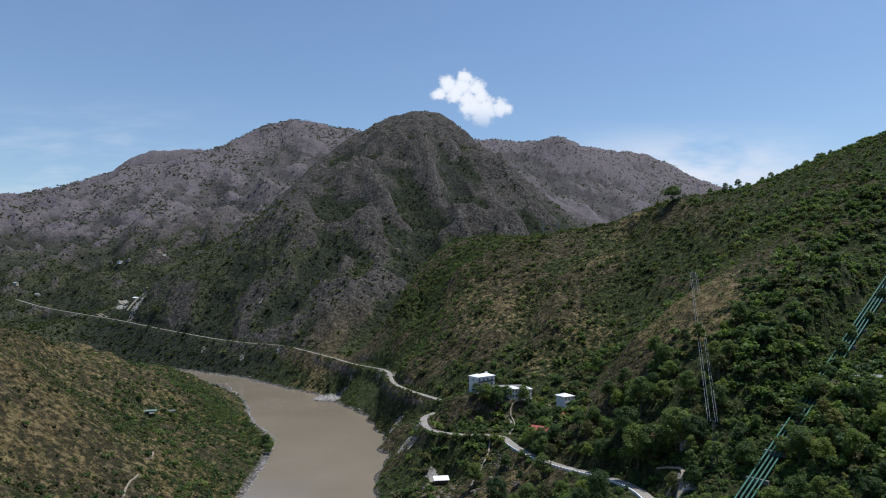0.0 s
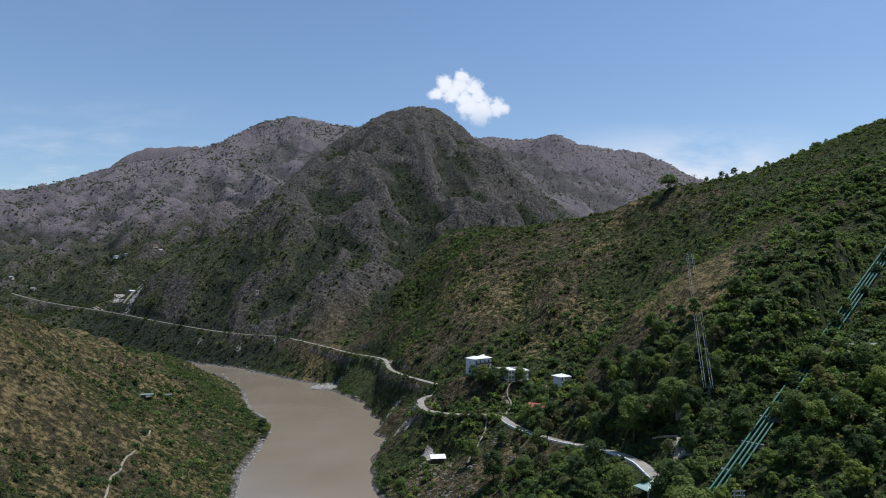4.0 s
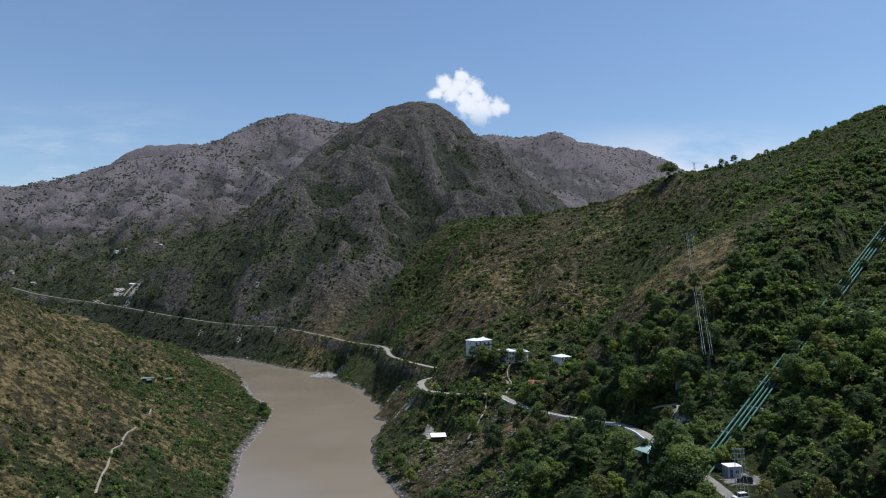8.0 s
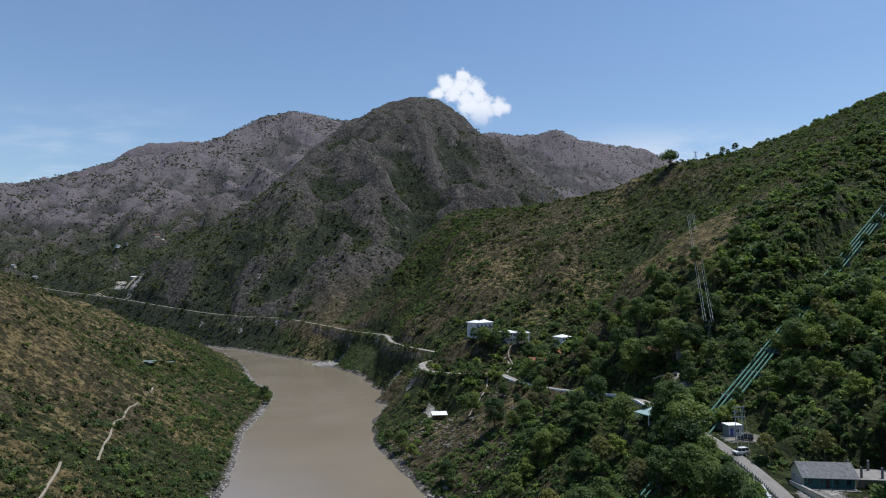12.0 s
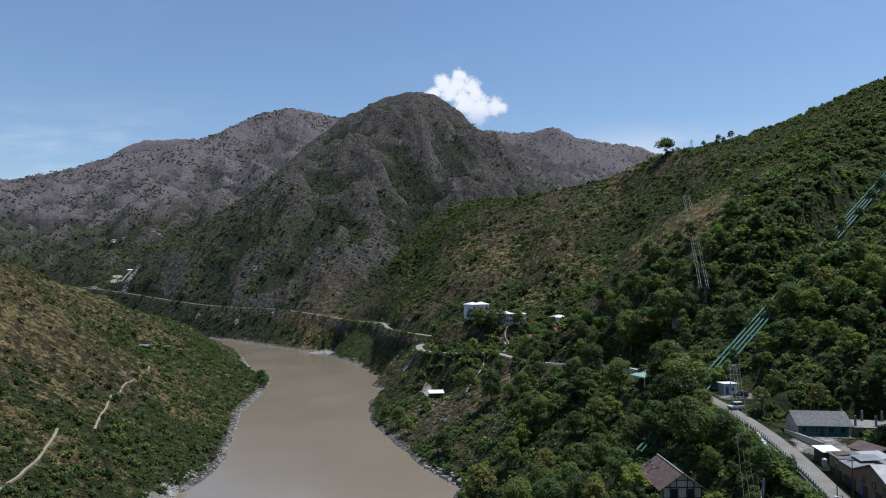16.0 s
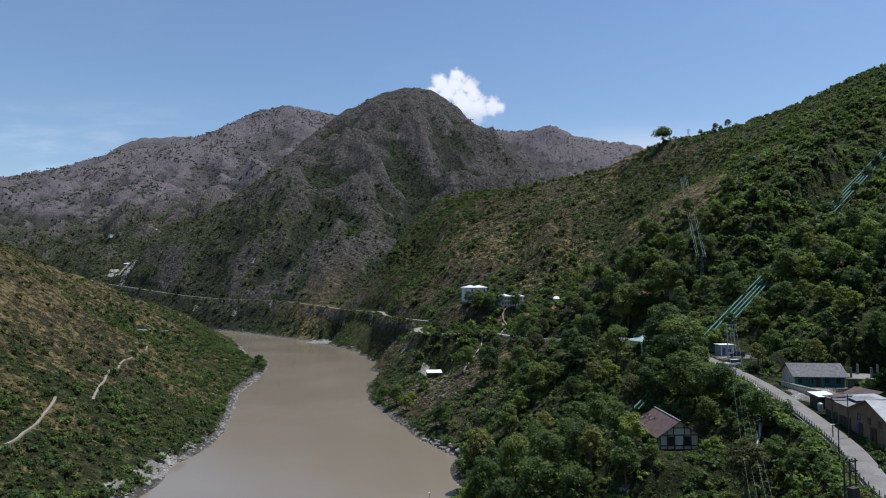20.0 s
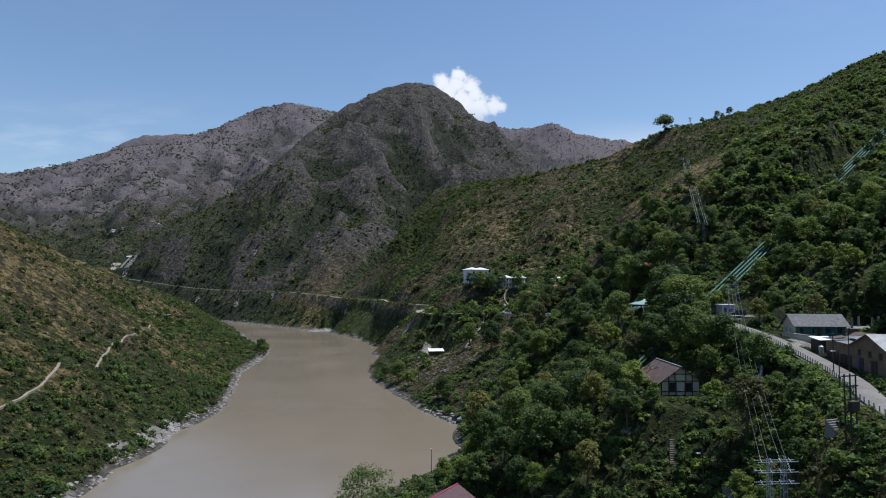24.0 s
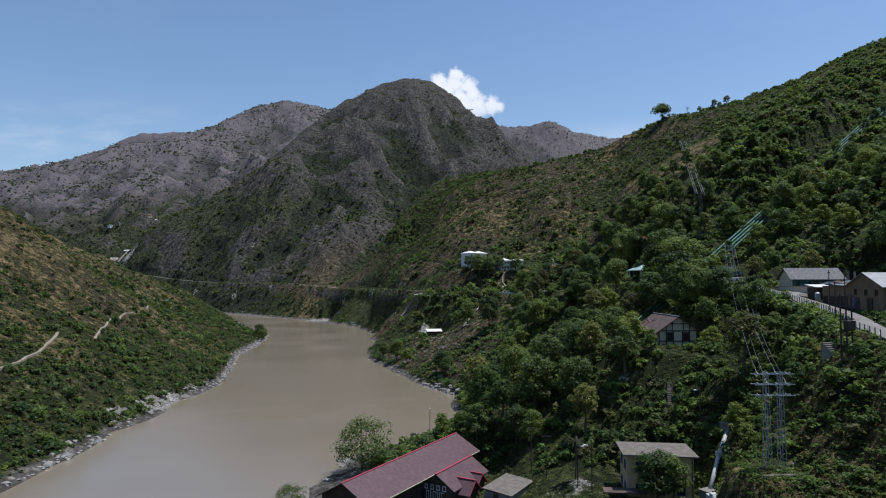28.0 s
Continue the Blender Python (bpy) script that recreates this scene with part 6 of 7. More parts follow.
def stone_steps():
    root = tagged(new("stairs"), "worn grey stone steps climbing through the undergrowth", "stairs")
    a, b, n = Vector((43.8, 119.0, 0)), Vector((45.6, 124.0, 0)), 13
    z = height([a.x + (b.x - a.x) * k / n for k in range(n)], [a.y + (b.y - a.y) * k / n for k in range(n)])
    for k in range(n):
        c = a.lerp(b, k / n)
        part("step", blocks(((c.x - .6, c.y - .2, z[k] - .6), (c.x + .6, c.y + .24, z[k] + .12))), "broken_stone", root)


stone_steps()
# ---- power house on the bank ----
def power_house():
    root = root_at("power_house", "long timber-framed power house with a plum tin roof and red ridge", "building", -6.0, 121.8, 1.9, -30.7)
    # the ridge runs along y; the river lies towards -x
    L, W, eave, rise = 39.0, 9.4, 5.9, 2.55
    bm = bmesh.new()
    gable_walls(bm, W, L - 1.4, -2.5, eave, rise)
    part("wall", bm, "timber_dark", root)
    gable_roof(root, W, L - 1.4, eave, rise, .95, "tin_plum", "red_paint", .14, .8)
    zl = eave - rise * .95 / (W / 2)
    part("gutter", blocks(((W / 2 + .93, -L / 2, zl - .02), (W / 2 + 1.06, L / 2, zl + .10))), "cream_plaster", root, "cream painted eaves gutter")
    for k in range(9):
        c = -16 + 4 * k
        part("frame_post", blocks(((W / 2, c - .15, -2), (W / 2 + .12, c + .15, eave - .3))), "timber_dark", root)
        if k < 4:
            window(root, W / 2 + .02, c + 2, 1.2, 1.6, 2.2, 90, "timber_dark")
        window(root, -W / 2 - .02, c + 2 if k < 8 else c, 1.2, 1.6, 2.2, -90, "timber_dark")
    y0 = -(L - 1.4) / 2
    for c in (-4.6, -2.3, 0, 2.3, 4.6):
        part("stud", blocks(((c - .12, y0 - .1, -2), (c + .12, y0, eave + rise * (1 - abs(c) / (W / 2)) - .1))), "timber_dark", root)
    part("beam", blocks(((-4.7, y0 - .12, eave - .2), (4.7, y0, eave + .05))), "timber_dark", root)
    for k in range(40):
        c = -4.6 + .235 * k
        part("board", blocks(((c, y0 - .05, -1.8), (c + .2, y0 - .005, eave - .25))), "timber_dark", root)
    # side wing under the eaves
    wx, wl, wz, wr = 7.4, 13.0, 4.2, 2.1
    bm = bmesh.new()
    gable_walls(bm, 6.4, wl, -2.5, wz, wr)
    bmesh.ops.translate(bm, vec=(wx, 5.3, 0), verts=bm.verts)
    part("wing_wall", bm, "timber_dark", root)
    for sgn in (-1, 1):
        bm = bmesh.new()
        x1 = wx + sgn * (3.0 if sgn < 0 else 3.9)
        zz = wz + wr - abs(x1 - wx) * wr / 3.2 + .14
        c = [(wx, 5.3 - wl / 2 - .6, wz + wr + .14), (wx, 5.3 + wl / 2 + .6, wz + wr + .14), (x1, 5.3 + wl / 2 + .6, zz), (x1, 5.3 - wl / 2 - .6, zz)]
        slab(bm, *(c if sgn < 0 else c[::-1]), .13)
        part("wing_roof", bm, "tin_plum", root)
    part("ridge_cap", blocks(((wx - .22, 5.3 - wl / 2 - .62, wz + wr + .08), (wx + .22, 5.3 + wl / 2 + .62, wz + wr + .22))), "red_paint", root)
    for c in (5.6, 7.0, 8.4):
        window(root, c, 5.3 - wl / 2 - .01, 1.6, 1.0, 1.5, 0, "white_paint")
    for c in (5.0, 6.3, 7.6, 8.9):
        window(root, c, 5.3 - wl / 2 - .01, 3.5, .7, .8, 0, "white_paint")
    for c in (4.4, 5.9, 8.9, 10.4):
        part("stud", blocks(((c - .1, 5.3 - wl / 2 - .1, -2), (c + .1, 5.3 - wl / 2, wz))), "timber_dark", root)
    # two cross gables
    for cy, reach, hz in ((2.6, 13.4, 3.7), (7.4, 12.4, 3.5)):
        bm = bmesh.new()
        end = [(cy - 2.0, -2.5), (cy + 2.0, -2.5), (cy + 2.0, hz - .6), (cy, hz + 1.1), (cy - 2.0, hz - .6)]
        prism(bm, [(8.0, y, z) for y, z in end], [(reach - .6, y, z) for y, z in end])
        part("gable_wall", bm, "timber_dark", root)
        for sgn in (-1, 1):
            bm = bmesh.new()
            c = [(8.0, cy, hz + 1.35), (reach, cy, hz + 1.35), (reach, cy + sgn * 2.5, hz - .85), (8.0, cy + sgn * 2.5, hz - .85)]
            slab(bm, *(c if sgn < 0 else c[::-1]), .12)
            part("gable_roof", bm, "tin_plum", root)
        part("ridge_cap", blocks(((8.0, cy - .2, hz + 1.3), (reach + .02, cy + .2, hz + 1.46))), "red_paint", root)
        for sgn in (-1, 1):
            bm = bmesh.new()
            slab(bm, (reach - .02, cy, hz + 1.4), (reach + .06, cy, hz + 1.4), (reach + .06, cy + sgn * 2.5, hz - .8), (reach - .02, cy + sgn * 2.5, hz - .8), .22)
            part("barge_board", bm, "red_paint", root)
    bm = bmesh.new()
    slab(bm, (9.0, -6.5, 1.9), (13.5, -6.5, 1.5), (13.5, -2.2, 1.5), (9.0, -2.2, 1.9), .08)
    part("lean_to_roof", bm, "tin_grey", root)
    part("lean_to_wall", blocks(((9.2, -6.2, -2), (13.2, -2.5, 1.4))), "adobe", root)


power_house()
store = root_at("store_shed", "low store with a pale grey tin roof beside the power house", "shed", 12.6, 116.8, 4.3, -32)
bm = bmesh.new()
slab(bm, (-2.6, -5, 2.4), (3.2, -5, 1.9), (3.2, 5, 1.9), (-2.6, 5, 2.4), .08)
part("roof", bm, "broken_stone", store)
part("wall", blocks(((-2.3, -4.7, -2), (2.9, 4.7, 1.8))), "concrete", store)
part("door", blocks(((-.5, -4.76, 0), (.5, -4.7, 1.7))), "timber_dark", store)


def yellow_house():
    root = root_at("yellow_house", "two-storey pale yellow house with a flat grey roof and blue windows", "house", 36.2, 106.0, 8.3, -8)
    part("wall", blocks(((-5.2, -3.6, -2), (5.2, 3.6, 7.0))), "yellow_plaster", root)
    part("roof", blocks(((-5.9, -4.3, 7.0), (5.9, 4.2, 7.22))), "broken_stone", root)
    part("band", blocks(((-5.26, -3.66, 3.35), (5.26, 3.66, 3.6))), "cream_plaster", root)
    for s in range(2):
        for c in (-3.2, 0.0, 3.2):
            window(root, c, -3.61, .9 + 3.5 * s, 1.4, 1.6, 0, "blue_paint", "window_glass", 2)
        for c in (-1.7, 1.7):
            window(root, -5.21, c, .9 + 3.5 * s, 1.3, 1.4, -90, "blue_paint", "window_glass", 1)
    part("porch_roof", blocks(((-9.2, -6.2, 1.6), (-2.6, -3.7, 1.78))), "tin_old", root)
    part("drain_pipe", blocks(((4.9, -3.75, -1), (5.02, -3.62, 7.0))), "steel_dark", root)


yellow_house()


# ---- penstocks ----
def long_tube(points, r, sides=10):
    bm = bmesh.new()
    rings = []
    for k, p in enumerate(points):
        p = Vector(p)
        d = (Vector(points[min(k + 1, len(points) - 1)]) - Vector(points[max(k - 1, 0)])).normalized()
        side = d.cross(Vector((0, 0, 1))).normalized()
        up = side.cross(d)
        rings.append([bm.verts.new(p + (side * math.cos(a) + up * math.sin(a)) * r) for a in (6.28318 * j / sides for j in range(sides))])
    for a, b in zip(rings, rings[1:]):
        for j in range(sides):
            bm.faces.new((a[j], a[(j + 1) % sides], b[(j + 1) % sides], b[j]))
    bm.faces.new(rings[0][::-1]), bm.faces.new(rings[-1])
    for f in bm.faces:
        f.smooth = True
    return bm


def penstocks():
    low, high = Vector((14, 134, 9.0)), Vector((262, 345, 148.5))
    way = (high - low).normalized()
    side = way.cross(Vector((0, 0, 1))).normalized()
    for k in range(4):
        off = side * (k - 1.5) * 1.5
        root = tagged(new("penstock"), "green painted steel penstock pipe running straight down the wooded slope", "pipe", "four parallel penstocks")
        part("pipe", long_tube([low + off + way * (355 * s / 60)  for s in range(7, 61)], .31, 12), "pipe_green", root)
        for s in range(6, 44):
            c = low + off + way * (8.0 * s)
            part("flange", long_tube([c - way * .14, c + way * .14], .41, 12), "pipe_green", root)
    for s in range(3, 22):
        c = low + way * (16.0 * s)
        root = root_at("pipe_saddle", "concrete saddle block under the green pipes", "support", c.x, c.y, c.z, math.degrees(math.atan2(way.y, way.x)), "penstock saddles")
        part("block", blocks(((-.5, -3.6, -2.2), (.5, 3.6, -.42))), "concrete", root)


penstocks()


# ---- white supply pipe with anchor blocks ----
def supply_pipe():
    root = tagged(new("water_pipe"), "white painted water pipe stepping down the slope on anchor blocks", "pipe")
    line = [(p[0], p[1], float(height([p[0]], [p[1]])[0]) + (.7 if p[1] < 110 or p[1] > 130 else -.7)) for p in SUPPLY]
    for a, b in zip(line, line[1:]):
        part("pipe", long_tube([a, b], .34, 10), "pipe_white", root)
    for p in line[1:-1]:
        part("collar", blocks(((p[0] - .42, p[1] - .42, p[2] - .42), (p[0] + .42, p[1] + .42, p[2] + .42))), "pipe_white", root)
    for p in (line[6], line[8]):
        blk = root_at("anchor_block", "pale concrete anchor block holding the white pipe", "block", *p, 28)
        part("block", blocks(((-1.0, -.95, -2.4), (1.0, .95, .72))), "concrete", blk)
        part("cap", blocks(((-1.08, -1.03, .72), (1.08, 1.03, .84))), "concrete", blk)


supply_pipe()


# ---- pylons and lines ----
def strut(bm, a, b, w=.06):
    tube(bm, a, b, w, w, 4)


def lattice_mast(root, x, y, z, high, foot, head, mat, name="mast", w=.07):
    """A four-legged lattice mast, leg by leg."""
    def corner(k, s):
        h = (foot * (1 - s) + head * s) / 2
        return (x + h * (1, 1, -1, -1)[k], y + h * (1, -1, -1, 1)[k], z + high * s)
    for k in range(4):
        bm = bmesh.new()
        strut(bm, corner(k, 0), corner(k, 1), w)
        part("leg", bm, mat, root)
    n = max(4, int(high / 2.0))
    for j in range(n):
        bm = bmesh.new()
        for k in range(4):
            strut(bm, corner(k, j / n), corner((k + 1) % 4, (j + 1) / n), w * .42)
            strut(bm, corner(k, (j + 1) / n), corner((k + 1) % 4, (j + 1) / n), w * .42)
        part("bracing", bm, mat, root)


def white_pylon():
    root = root_at("pylon", "pale steel twin-mast pylon with three pairs of cross arms", "pylon", 42.3, 80.0, 20.2, 4)
    for c in (-.95, .95):
        lattice_mast(root, c, 0, -.5, 12.4, .8, .42, "steel_pale", w=.032)
    for z in (8.9, 10.3, 11.6):
        for y in (-.45, .45):
            bm = bmesh.new()
            strut(bm, (-2.7, y, z), (2.7, y, z), .06)
            part("cross_arm", bm, "steel_pale", root)
        for x in (-1.9, -.6, .6, 1.9):
            bm = bmesh.new()
            strut(bm, (x - .5, -.9, z + .1), (x + .3, .9, z + .1), .045)
            part("insulator", bm, "tin_pale", root)
    foot = root_at("dry_stone_wall", "low dry stone terrace wall at the pylon foot", "wall", 42.3, 77.4, 19.6, 4)
    rng = random.Random(11)
    for r in range(4):
        for k in range(13):
            x = -3.4 + .52 * k + .2 * (r % 2)
            bm = bmesh.new()
            block(bm, (x, -.3 + rng.uniform(-.06, .06), -.8 + .3 * r), (x + .48, .3, -.52 + .3 * r))
            for v in bm.verts:
                v.co += Vector((rng.uniform(-.05, .05), rng.uniform(-.05, .05), rng.uniform(-.03, .03)))
            part("stone", bm, "broken_stone", foot)


white_pylon()


def lattice_pylon(x, y, high, base, label, arms=2, turn=0, w=.06, arm=3.2):
    z = float(height([x], [y])[0])
    root = root_at("pylon", label, "pylon", x, y, z, turn)
    lattice_mast(root, 0, 0, -.5, high, base, base * .25, "wire", w=w)
    for k in range(arms):
        bm = bmesh.new()
        zz = high * (.97 - .12 * k)
        strut(bm, (-arm, 0, zz), (arm, 0, zz), w * .9)
        strut(bm, (-arm, 0, zz), (0, 0, zz + .9), w * .5), strut(bm, (arm, 0, zz), (0, 0, zz + .9), w * .5)
        part("cross_arm", bm, "wire", root)
    return Vector((x, y, z + high * .95))


def cable(a, b, sag, r=.05, mat="wire", label="thin steel power cable sagging down the slope"):
    a, b = Vector(a), Vector(b)
    pts = [a.lerp(b, k / 14) - Vector((0, 0, 4 * sag * (k / 14) * (1 - k / 14))) for k in range(15)]
    root = tagged(new("power_cable", None), label, "cable", "overhead cables")
    part("strand", long_tube(pts, r, 5), mat, root)


top_spur = lattice_pylon(152, 380, 13, 1.6, "pale lattice pylon on the bare grassy spur", 2, 40, .035)
low_spur = lattice_pylon(95, 223, 17, 1.6, "pale lattice pylon among trees beside the path", 2, 40, .022)
for k in range(4):
    o = Vector(((-2.4, -.9, .9, 2.4)[k], 1.2 * (k % 2), -.2 * k))
    cable(top_spur + o, low_spur + o * .8, .4, .038, "steel_pale")
lattice_pylon(262, 640, 12, 2.4, "distant lattice pylon on the ridge", 2, 20, .09)
lattice_pylon(120, 745, 15, 3, "distant lattice pylon on the ridge", 3, 20, .09)
lattice_pylon(134, 730, 14, 3, "distant lattice pylon on the ridge", 3, 20, .09)


def h_frame(x, y, z, high, gap, turn, label, mat="steel_pale"):
    root = root_at("pole_frame", label, "pole", x, y, z, turn)
    for c in (-gap / 2, gap / 2):
        bm = bmesh.new()
        tube(bm, (c, 0, -1), (c, 0, high), .13, .09, 8)
        part("pole", bm, mat, root)
    for zz in (high - .4, high - 1.6, high - 3.2):
        part("cross_bar", blocks(((-gap / 2 - .8, -.08, zz), (gap / 2 + .8, .08, zz + .16))), mat, root)
    return Vector((x, y, z + high))


hut_top = h_frame(84.0, 179, 44.2, 9.5, 2.2, 5, "thin pale twin-pole frame carrying cables beside the kiosk")
arm = Vector((42.3, 80.0, 31.6))
for k in range(4):
    o = Vector(((-1.9, -.6, .6, 1.9)[k], 0, 0))
    cable(arm + o - Vector((0, 0, 1.3 * (k % 2))), hut_top + o * .7, 3.5, .02)


def transformer_frame():
    root = root_at("transformer_frame", "dark steel three-pole transformer frame beside the road steps", "pole", 56.2, 86.4, 33.2, 20)
    for c in (-1.1, 0, 1.1):
        bm = bmesh.new()
        tube(bm, (c, 0, -2), (c, 0, 8.6), .13, .10, 8)
        part("pole", bm, "steel_dark", root)
    for zz in (8.2, 6.8, 5.0, 3.4):
        part("cross_bar", blocks(((-1.5, -.1, zz), (1.5, .1, zz + .16))), "steel_dark", root)
    part("transformer", blocks(((-.7, -.8, 3.6), (.7, -.1, 4.9))), "steel_dark", root)
    steps = root_at("stairs", "pale concrete steps climbing to the road", "stairs", 56.6, 88.8, 32.8, 20)
    for k in range(13):
        part("step", blocks(((-1.3, -2.2 + .3 * k, -2.2), (1.3, -1.9 + .3 * k, -1.2 + .26 * k))), "concrete", steps)


transformer_frame()


def street_pole(x, y, high, mat, label, lamp=True, turn=0):
    z = float(height([x], [y])[0])
    root = root_at("street_lamp" if lamp else "utility_pole", label, "lamp" if lamp else "pole", x, y, z, turn)
    bm = bmesh.new()
    tube(bm, (0, 0, -.8), (0, 0, high), .10, .07, 8)
    part("pole", bm, mat, root)
    if lamp:
        part("arm", blocks(((0, -.05, high - .1), (.9, .05, high))), mat, root)
        part("lamp_head", blocks(((.6, -.16, high - .22), (1.3, .16, high - .08))), "white_roof", root)
    else:
        part("cross_bar", blocks(((-.9, -.07, high - .5), (.9, .07, high - .36))), mat, root)


for x, y, h, lamp, turn in ((46, 111, 7, True, 200), (25.5, 106, 8, True, 160), (23.8, 109, 7, True, 20), (20, 118, 8, False, 0), (17.8, 122, 9, False, 30), (73, 112, 8, False, 10), (70.5, 112.5, 7.5, False, 70), (63.5, 100, 7, True, 180), (83, 160, 8, False, 0), (-2, 172, 7, True, 90), (60, 118, 9, False, 40)):
    street_pole(x, y, h, "steel_dark", "dark steel street lamp with a pale head" if lamp else "dark timber utility pole with a cross bar", lamp, turn)


# ---- beside the road ----
def road_fence():
    root = tagged(new("road_fence"), "roadside fence of pale posts and wires above the slope", "fence")
    line = along([p for p in ROAD_LINE if 84 < p[1] < 168], 1.6)
    t = np.gradient(line[:, :2], axis=0)
    t /= np.linalg.norm(t, axis=1)[:, None]
    for side_x in (1,):
        pts = [(p[0] + d[1] * 2.6 * side_x, p[1] - d[0] * 2.6 * side_x, p[2] + .2) for p, d in zip(line, t)]
    post = None
    for p in pts:
        if post is None:
            post = part("post", blocks(((-.06, -.06, -1.0), (.06, .06, 1.3))), "concrete", root)
            post.location = p
        else:
            q = new("post", post.data)
            q.parent, q.location = root, p
    for z in (.45, .8, 1.15):
        part("wire", long_tube([(a, b, c + z) for a, b, c in pts], .018, 4), "wire", root)
    part("kerb", long_tube([(a, b, c - .05) for a, b, c in pts], .16, 4), "concrete", root)


road_fence()


def parapet():
    root = tagged(new("road_parapet"), "row of whitewashed parapet stones at the road edge", "parapet")
    line = along([p for p in ROAD_LINE if 205 < p[1] < 345 and p[0] > 20], 2.6)
    t = np.gradient(line[:, :2], axis=0)
    t /= np.linalg.norm(t, axis=1)[:, None]
    data = None
    for p, d in zip(line, t):
        if data is None:
            ob = part("stone", blocks(((-.75, -.25, -.8), (.75, .25, .62))), "white_paint", root)
            data = ob.data
        else:
            ob = new("stone", data)
            ob.parent = root
        ob.matrix_basis = pose(p[0] + d[1] * 3.0, p[1] - d[0] * 3.0, p[2] + .15, 0, 0, math.degrees(math.atan2(d[1], d[0])))


parapet()


def car(x, y, z, turn, label, paint="car_white"):
    root = root_at("car", label, "car", x, y, z, turn)
    bm = bmesh.new()
    side = [(-2.0, .32), (2.0, .32), (2.05, .75), (1.9, .95), (-1.95, 1.0), (-2.05, .7)]
    prism(bm, [(a, .82, b) for a, b in side], [(a, -.82, b) for a, b in side])
    bmesh.ops.bevel(bm, geom=bm.edges[:], offset=.06, segments=1, affect="EDGES")
    part("body", bm, paint, root)
    bm = bmesh.new()
    prism(bm, [(-1.95, -.78, .97), (1.15, -.78, .93), (1.15, .78, .93), (-1.95, .78, .97)], [(-1.75, -.62, 1.72), (.45, -.62, 1.74), (.45, .62, 1.74), (-1.75, .62, 1.72)])
    part("cabin", bm, "window_glass", root)
    part("roof", blocks(((-1.78, -.64, 1.72), (.5, .64, 1.79))), paint, root)
    for a in (-1.25, 1.3):
        for b in (-.84, .84):
            bm = bmesh.new()
            tube(bm, (a, b - .1, .32), (a, b + .1, .32), .32, .32, 14)
            wheel = part("wheel", bm, "rubber", root)
            bm = bmesh.new()
            tube(bm, (a, b - .12, .32), (a, b + .12, .32), .18, .18, 10)
            part("rim", bm, "steel_pale", wheel)
    for b in (-.6, .6):
        part("headlight", blocks(((2.0, b - .16, .66), (2.07, b + .16, .82))), "tin_pale", root)
        part("tail_light", blocks(((-2.08, b - .12, .68), (-2.0, b + .12, .86))), "red_paint", root)
    part("bumper", blocks(((2.0, -.8, .34), (2.12, .8, .55))), "steel_dark", root)


car(78.8, 167.5, 43.35, 195, "white minivan parked at the roadside")
car(85.5, 178.5, 44.35, 150, "dark small car parked in the dusty yard", "steel_dark")


zig = [(-650, 1262), (-615, 1200), (-560, 1170), (-520, 1122), (-575, 1128), (-622, 1130), (-560, 1098), (-530, 1090), (-536, 1068)]
zig = [tuple(p) for p in along([(*p, 0) for p in zig], 6)]
zz = height([p[0] for p in zig], [p[1] for p in zig])
ribbon("track", [(p[0], p[1], z) for p, z in zip(zig, zz)], 4.5, "path_dirt", "zigzag of pale earth tracks on the far slope", "track", 1.2, 3, 8)


# ---- far village ----
def far_village():
    rng = random.Random(3)
    spots = [(-814, 1520), (-800, 1516), (-790, 1512), (-778, 1516), (-768, 1505), (-748, 1508), (-720, 1500), (-704, 1494), (-690, 1492), (-676, 1488), (-662, 1490), (-756, 1470), (-735, 1466), (-880, 1345), (-862, 1335), (-905, 1330), (-560, 1120), (-540, 1108)]
    z = height([p[0] for p in spots], [p[1] for p in spots])
    for (x, y), gz in zip(spots, z):
        roof = rng.choice(("tin_pale", "tin_pale", "tin_grey", "rust", "white_roof"))
        root = root_at("village_house", "small distant village house with a %s roof" % {"tin_pale": "pale tin", "tin_grey": "grey tin", "rust": "rusty red", "white_roof": "white"}[roof], "house", x, y, gz, rng.uniform(0, 180), "far village")
        w, l = rng.uniform(5, 7), rng.uniform(8, 14)
        bm = bmesh.new()
        gable_walls(bm, w, l, -3, 3.4, 1.3)
        part("wall", bm, rng.choice(("white_paint", "cream_plaster", "concrete")), root)
        gable_roof(root, w, l, 3.4, 1.3, .6, roof)
        for k in range(3):
            window(root, w / 2 + .02, -l / 3 + l / 3 * k, 1, 1.2, 1.3, 90)


far_village()


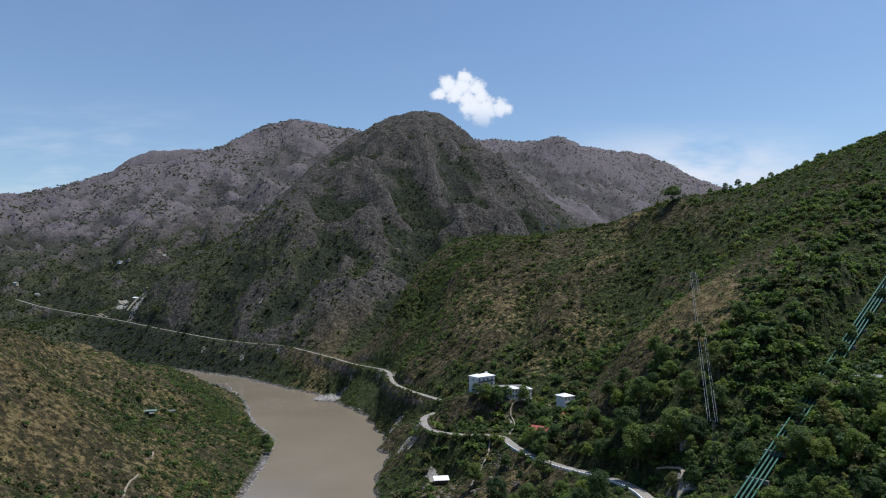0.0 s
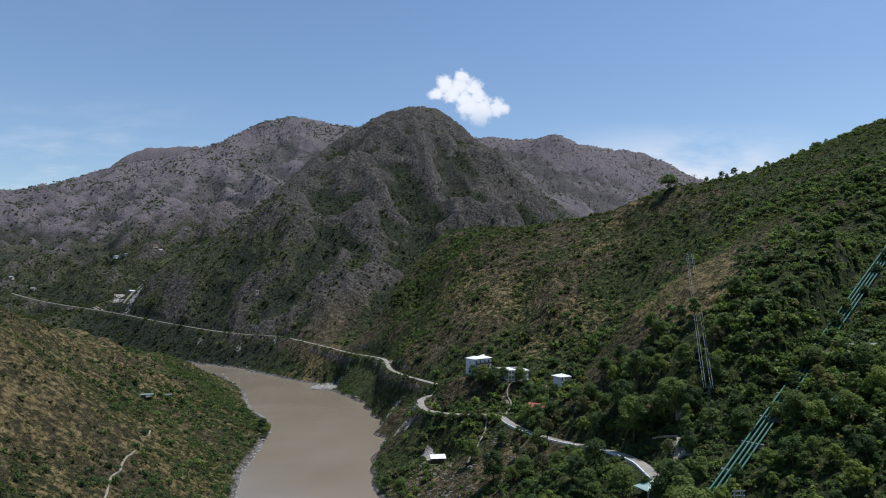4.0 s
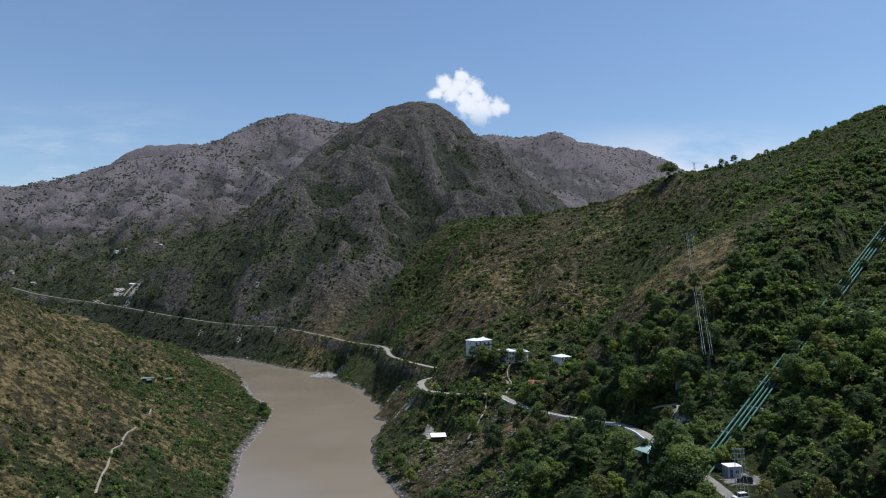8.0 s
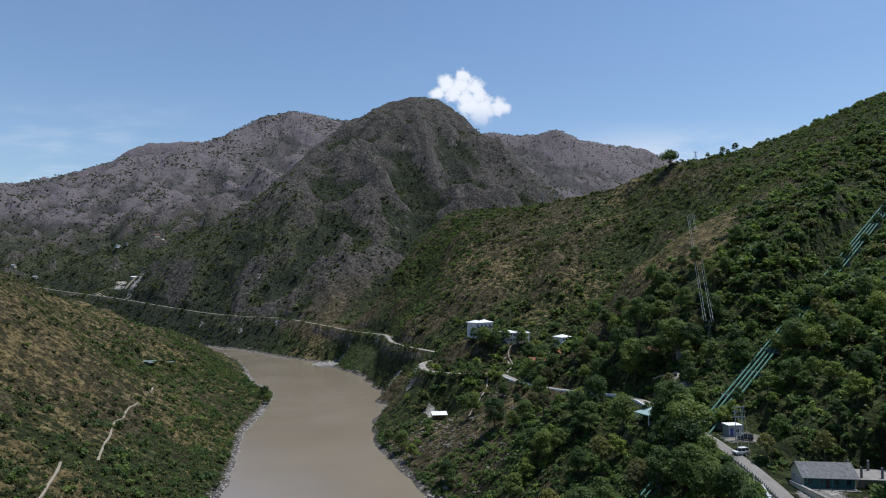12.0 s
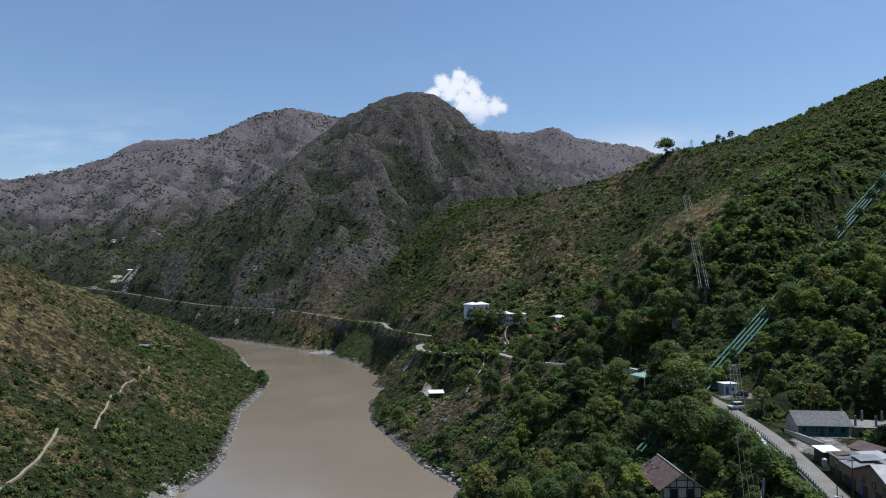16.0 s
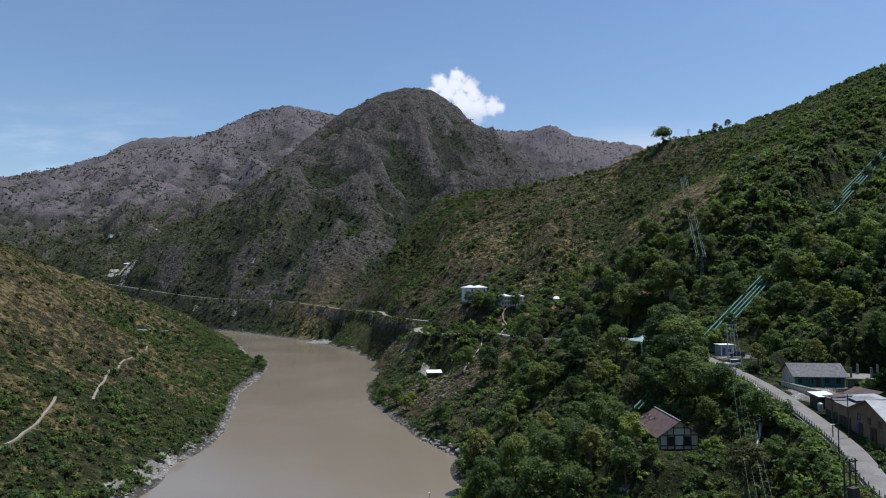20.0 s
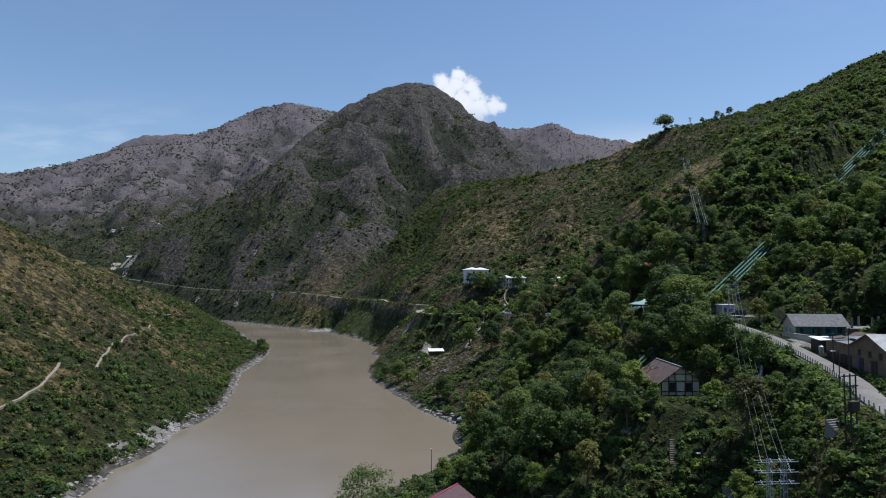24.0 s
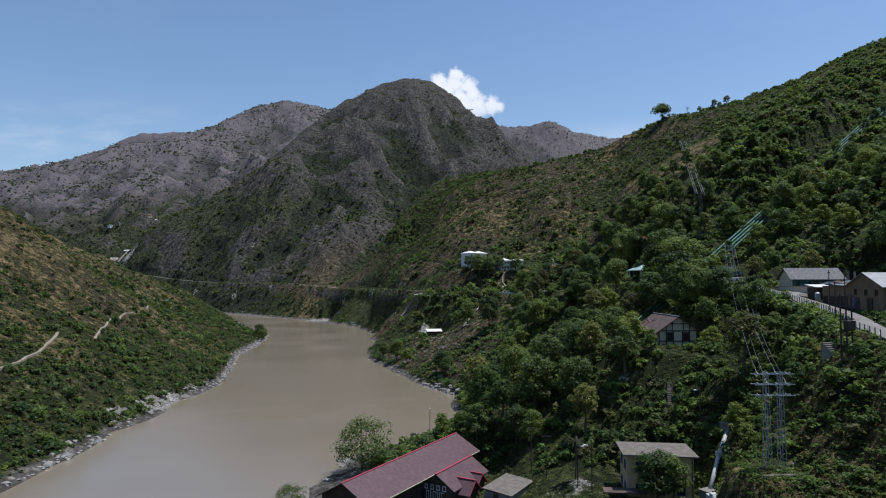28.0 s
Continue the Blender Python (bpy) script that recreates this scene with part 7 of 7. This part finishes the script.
# ---- stones along the water ----
def boulders():
    ico = bmesh.new()
    bmesh.ops.create_icosphere(ico, subdivisions=1, radius=1)
    base = np.array([v.co[:] for v in ico.verts])
    faces = np.array([[v.index for v in f.verts] for f in ico.faces])
    ico.free()
    verts, tris, n = [], [], 0
    runs = [(LEFT_BANK[4:], 900, 1.5), (RIGHT_BANK[6:20], 110, 1.6), ([(-6, 262, 0), (2, 250, 0), (9, 236, 0)], 120, 3.0), ([(-140, 690, 0), (-108, 655, 0)], 120, 8.0), ([(-330, 870, 0), (-200, 755, 0)], 150, 5.0)]
    for line, count, spread in runs:
        p = along(line, 1.0)
        p = p[(p[:, 1] > 80) & (p[:, 1] < 900)]
        q = p[RNG.integers(0, len(p), count)]
        x, y = q[:, 0] + RNG.normal(0, spread, count), q[:, 1] + RNG.normal(0, spread, count)
        z = height(x, y)
        for a, b, c in zip(x, y, z):
            if -.35 < c < 3.0:
                s = RNG.uniform(.25, .8) * (2.0 if RNG.uniform() < .08 else 1)
                verts.append(base * RNG.uniform(.6, 1.3, (len(base), 1)) * (s * RNG.uniform(.8, 1.5), s, s * .7) + (a, b, max(c, -.1)))
                tris.append(faces + n)
                n += len(base)
    me = mesh_from("boulders", np.concatenate(verts), np.concatenate(tris), M["pebble"])
    tagged(new("boulders", me), "pale grey boulders and rubble along the water line", "boulders", kind="stuff")


boulders()


def rubble():
    """Broken stone on the bare slope between the road and the water."""
    x, y = RNG.uniform(-32, 40, 1500), RNG.uniform(228, 352, 1500)
    z = height(x, y)
    ok = (z > 1.5) & (z < 33) & (RNG.uniform(0, 1, len(x)) < smoothstep(fbm(x / 12, y / 12, 2, 83), .42, .6)) & open_ground(x, y, 0)
    bm = bmesh.new()
    bmesh.ops.create_icosphere(bm, subdivisions=1, radius=1)
    base = np.array([v.co[:] for v in bm.verts])
    faces = np.array([[v.index for v in f.verts] for f in bm.faces])
    bm.free()
    verts, tris = [], []
    for n, (a, b, c) in enumerate(zip(x[ok], y[ok], z[ok])):
        s = RNG.uniform(.25, .8) * (1.8 if RNG.uniform() < .1 else 1)
        verts.append(base * RNG.uniform(.6, 1.3, (len(base), 1)) * (s * RNG.uniform(.8, 1.5), s, s * .7) + (a, b, c))
        tris.append(faces + n * len(base))
    me = mesh_from("rubble", np.concatenate(verts), np.concatenate(tris), M["broken_stone"])
    tagged(new("rubble", me), "grey-brown broken stones strewn over the bare slope", "rubble", kind="stuff")


rubble()


# ---- palm and spiky plants by the yard ----
def palm(x, y, high):
    z = float(height([x], [y])[0])
    root = root_at("palm", "slender palm with drooping grey-green fronds", "tree", x, y, z)
    bm = bmesh.new()
    tube(bm, (0, 0, -1), (.15, .1, high * .5), .2, .16, 8)
    tube(bm, (.15, .1, high * .5), (.1, 0, high), .16, .13, 8)
    part("trunk", bm, "bark", root)
    rng = random.Random(5)
    for k in range(16):
        a, up = k * 2.4, rng.uniform(-.3, .9)
        bm = bmesh.new()
        o, reach = Vector((.1, 0, high)), rng.uniform(1.8, 2.6)
        mid = o + Vector((math.cos(a) * reach * .5, math.sin(a) * reach * .5, up * .9))
        tip = o + Vector((math.cos(a) * reach, math.sin(a) * reach, up * .6 - .9))
        n = Vector((-math.sin(a), math.cos(a), 0)) * .28
        v = [bm.verts.new(p) for p in (o, mid - n, tip, mid + n, mid + Vector((0, 0, .12)))]
        for f in ((0, 1, 4), (1, 2, 4), (2, 3, 4), (3, 0, 4)):
            bm.faces.new([v[j] for j in f])
        part("frond", bm, "leaf_dry", root)


palm(24.2, 112.5, 6.5)
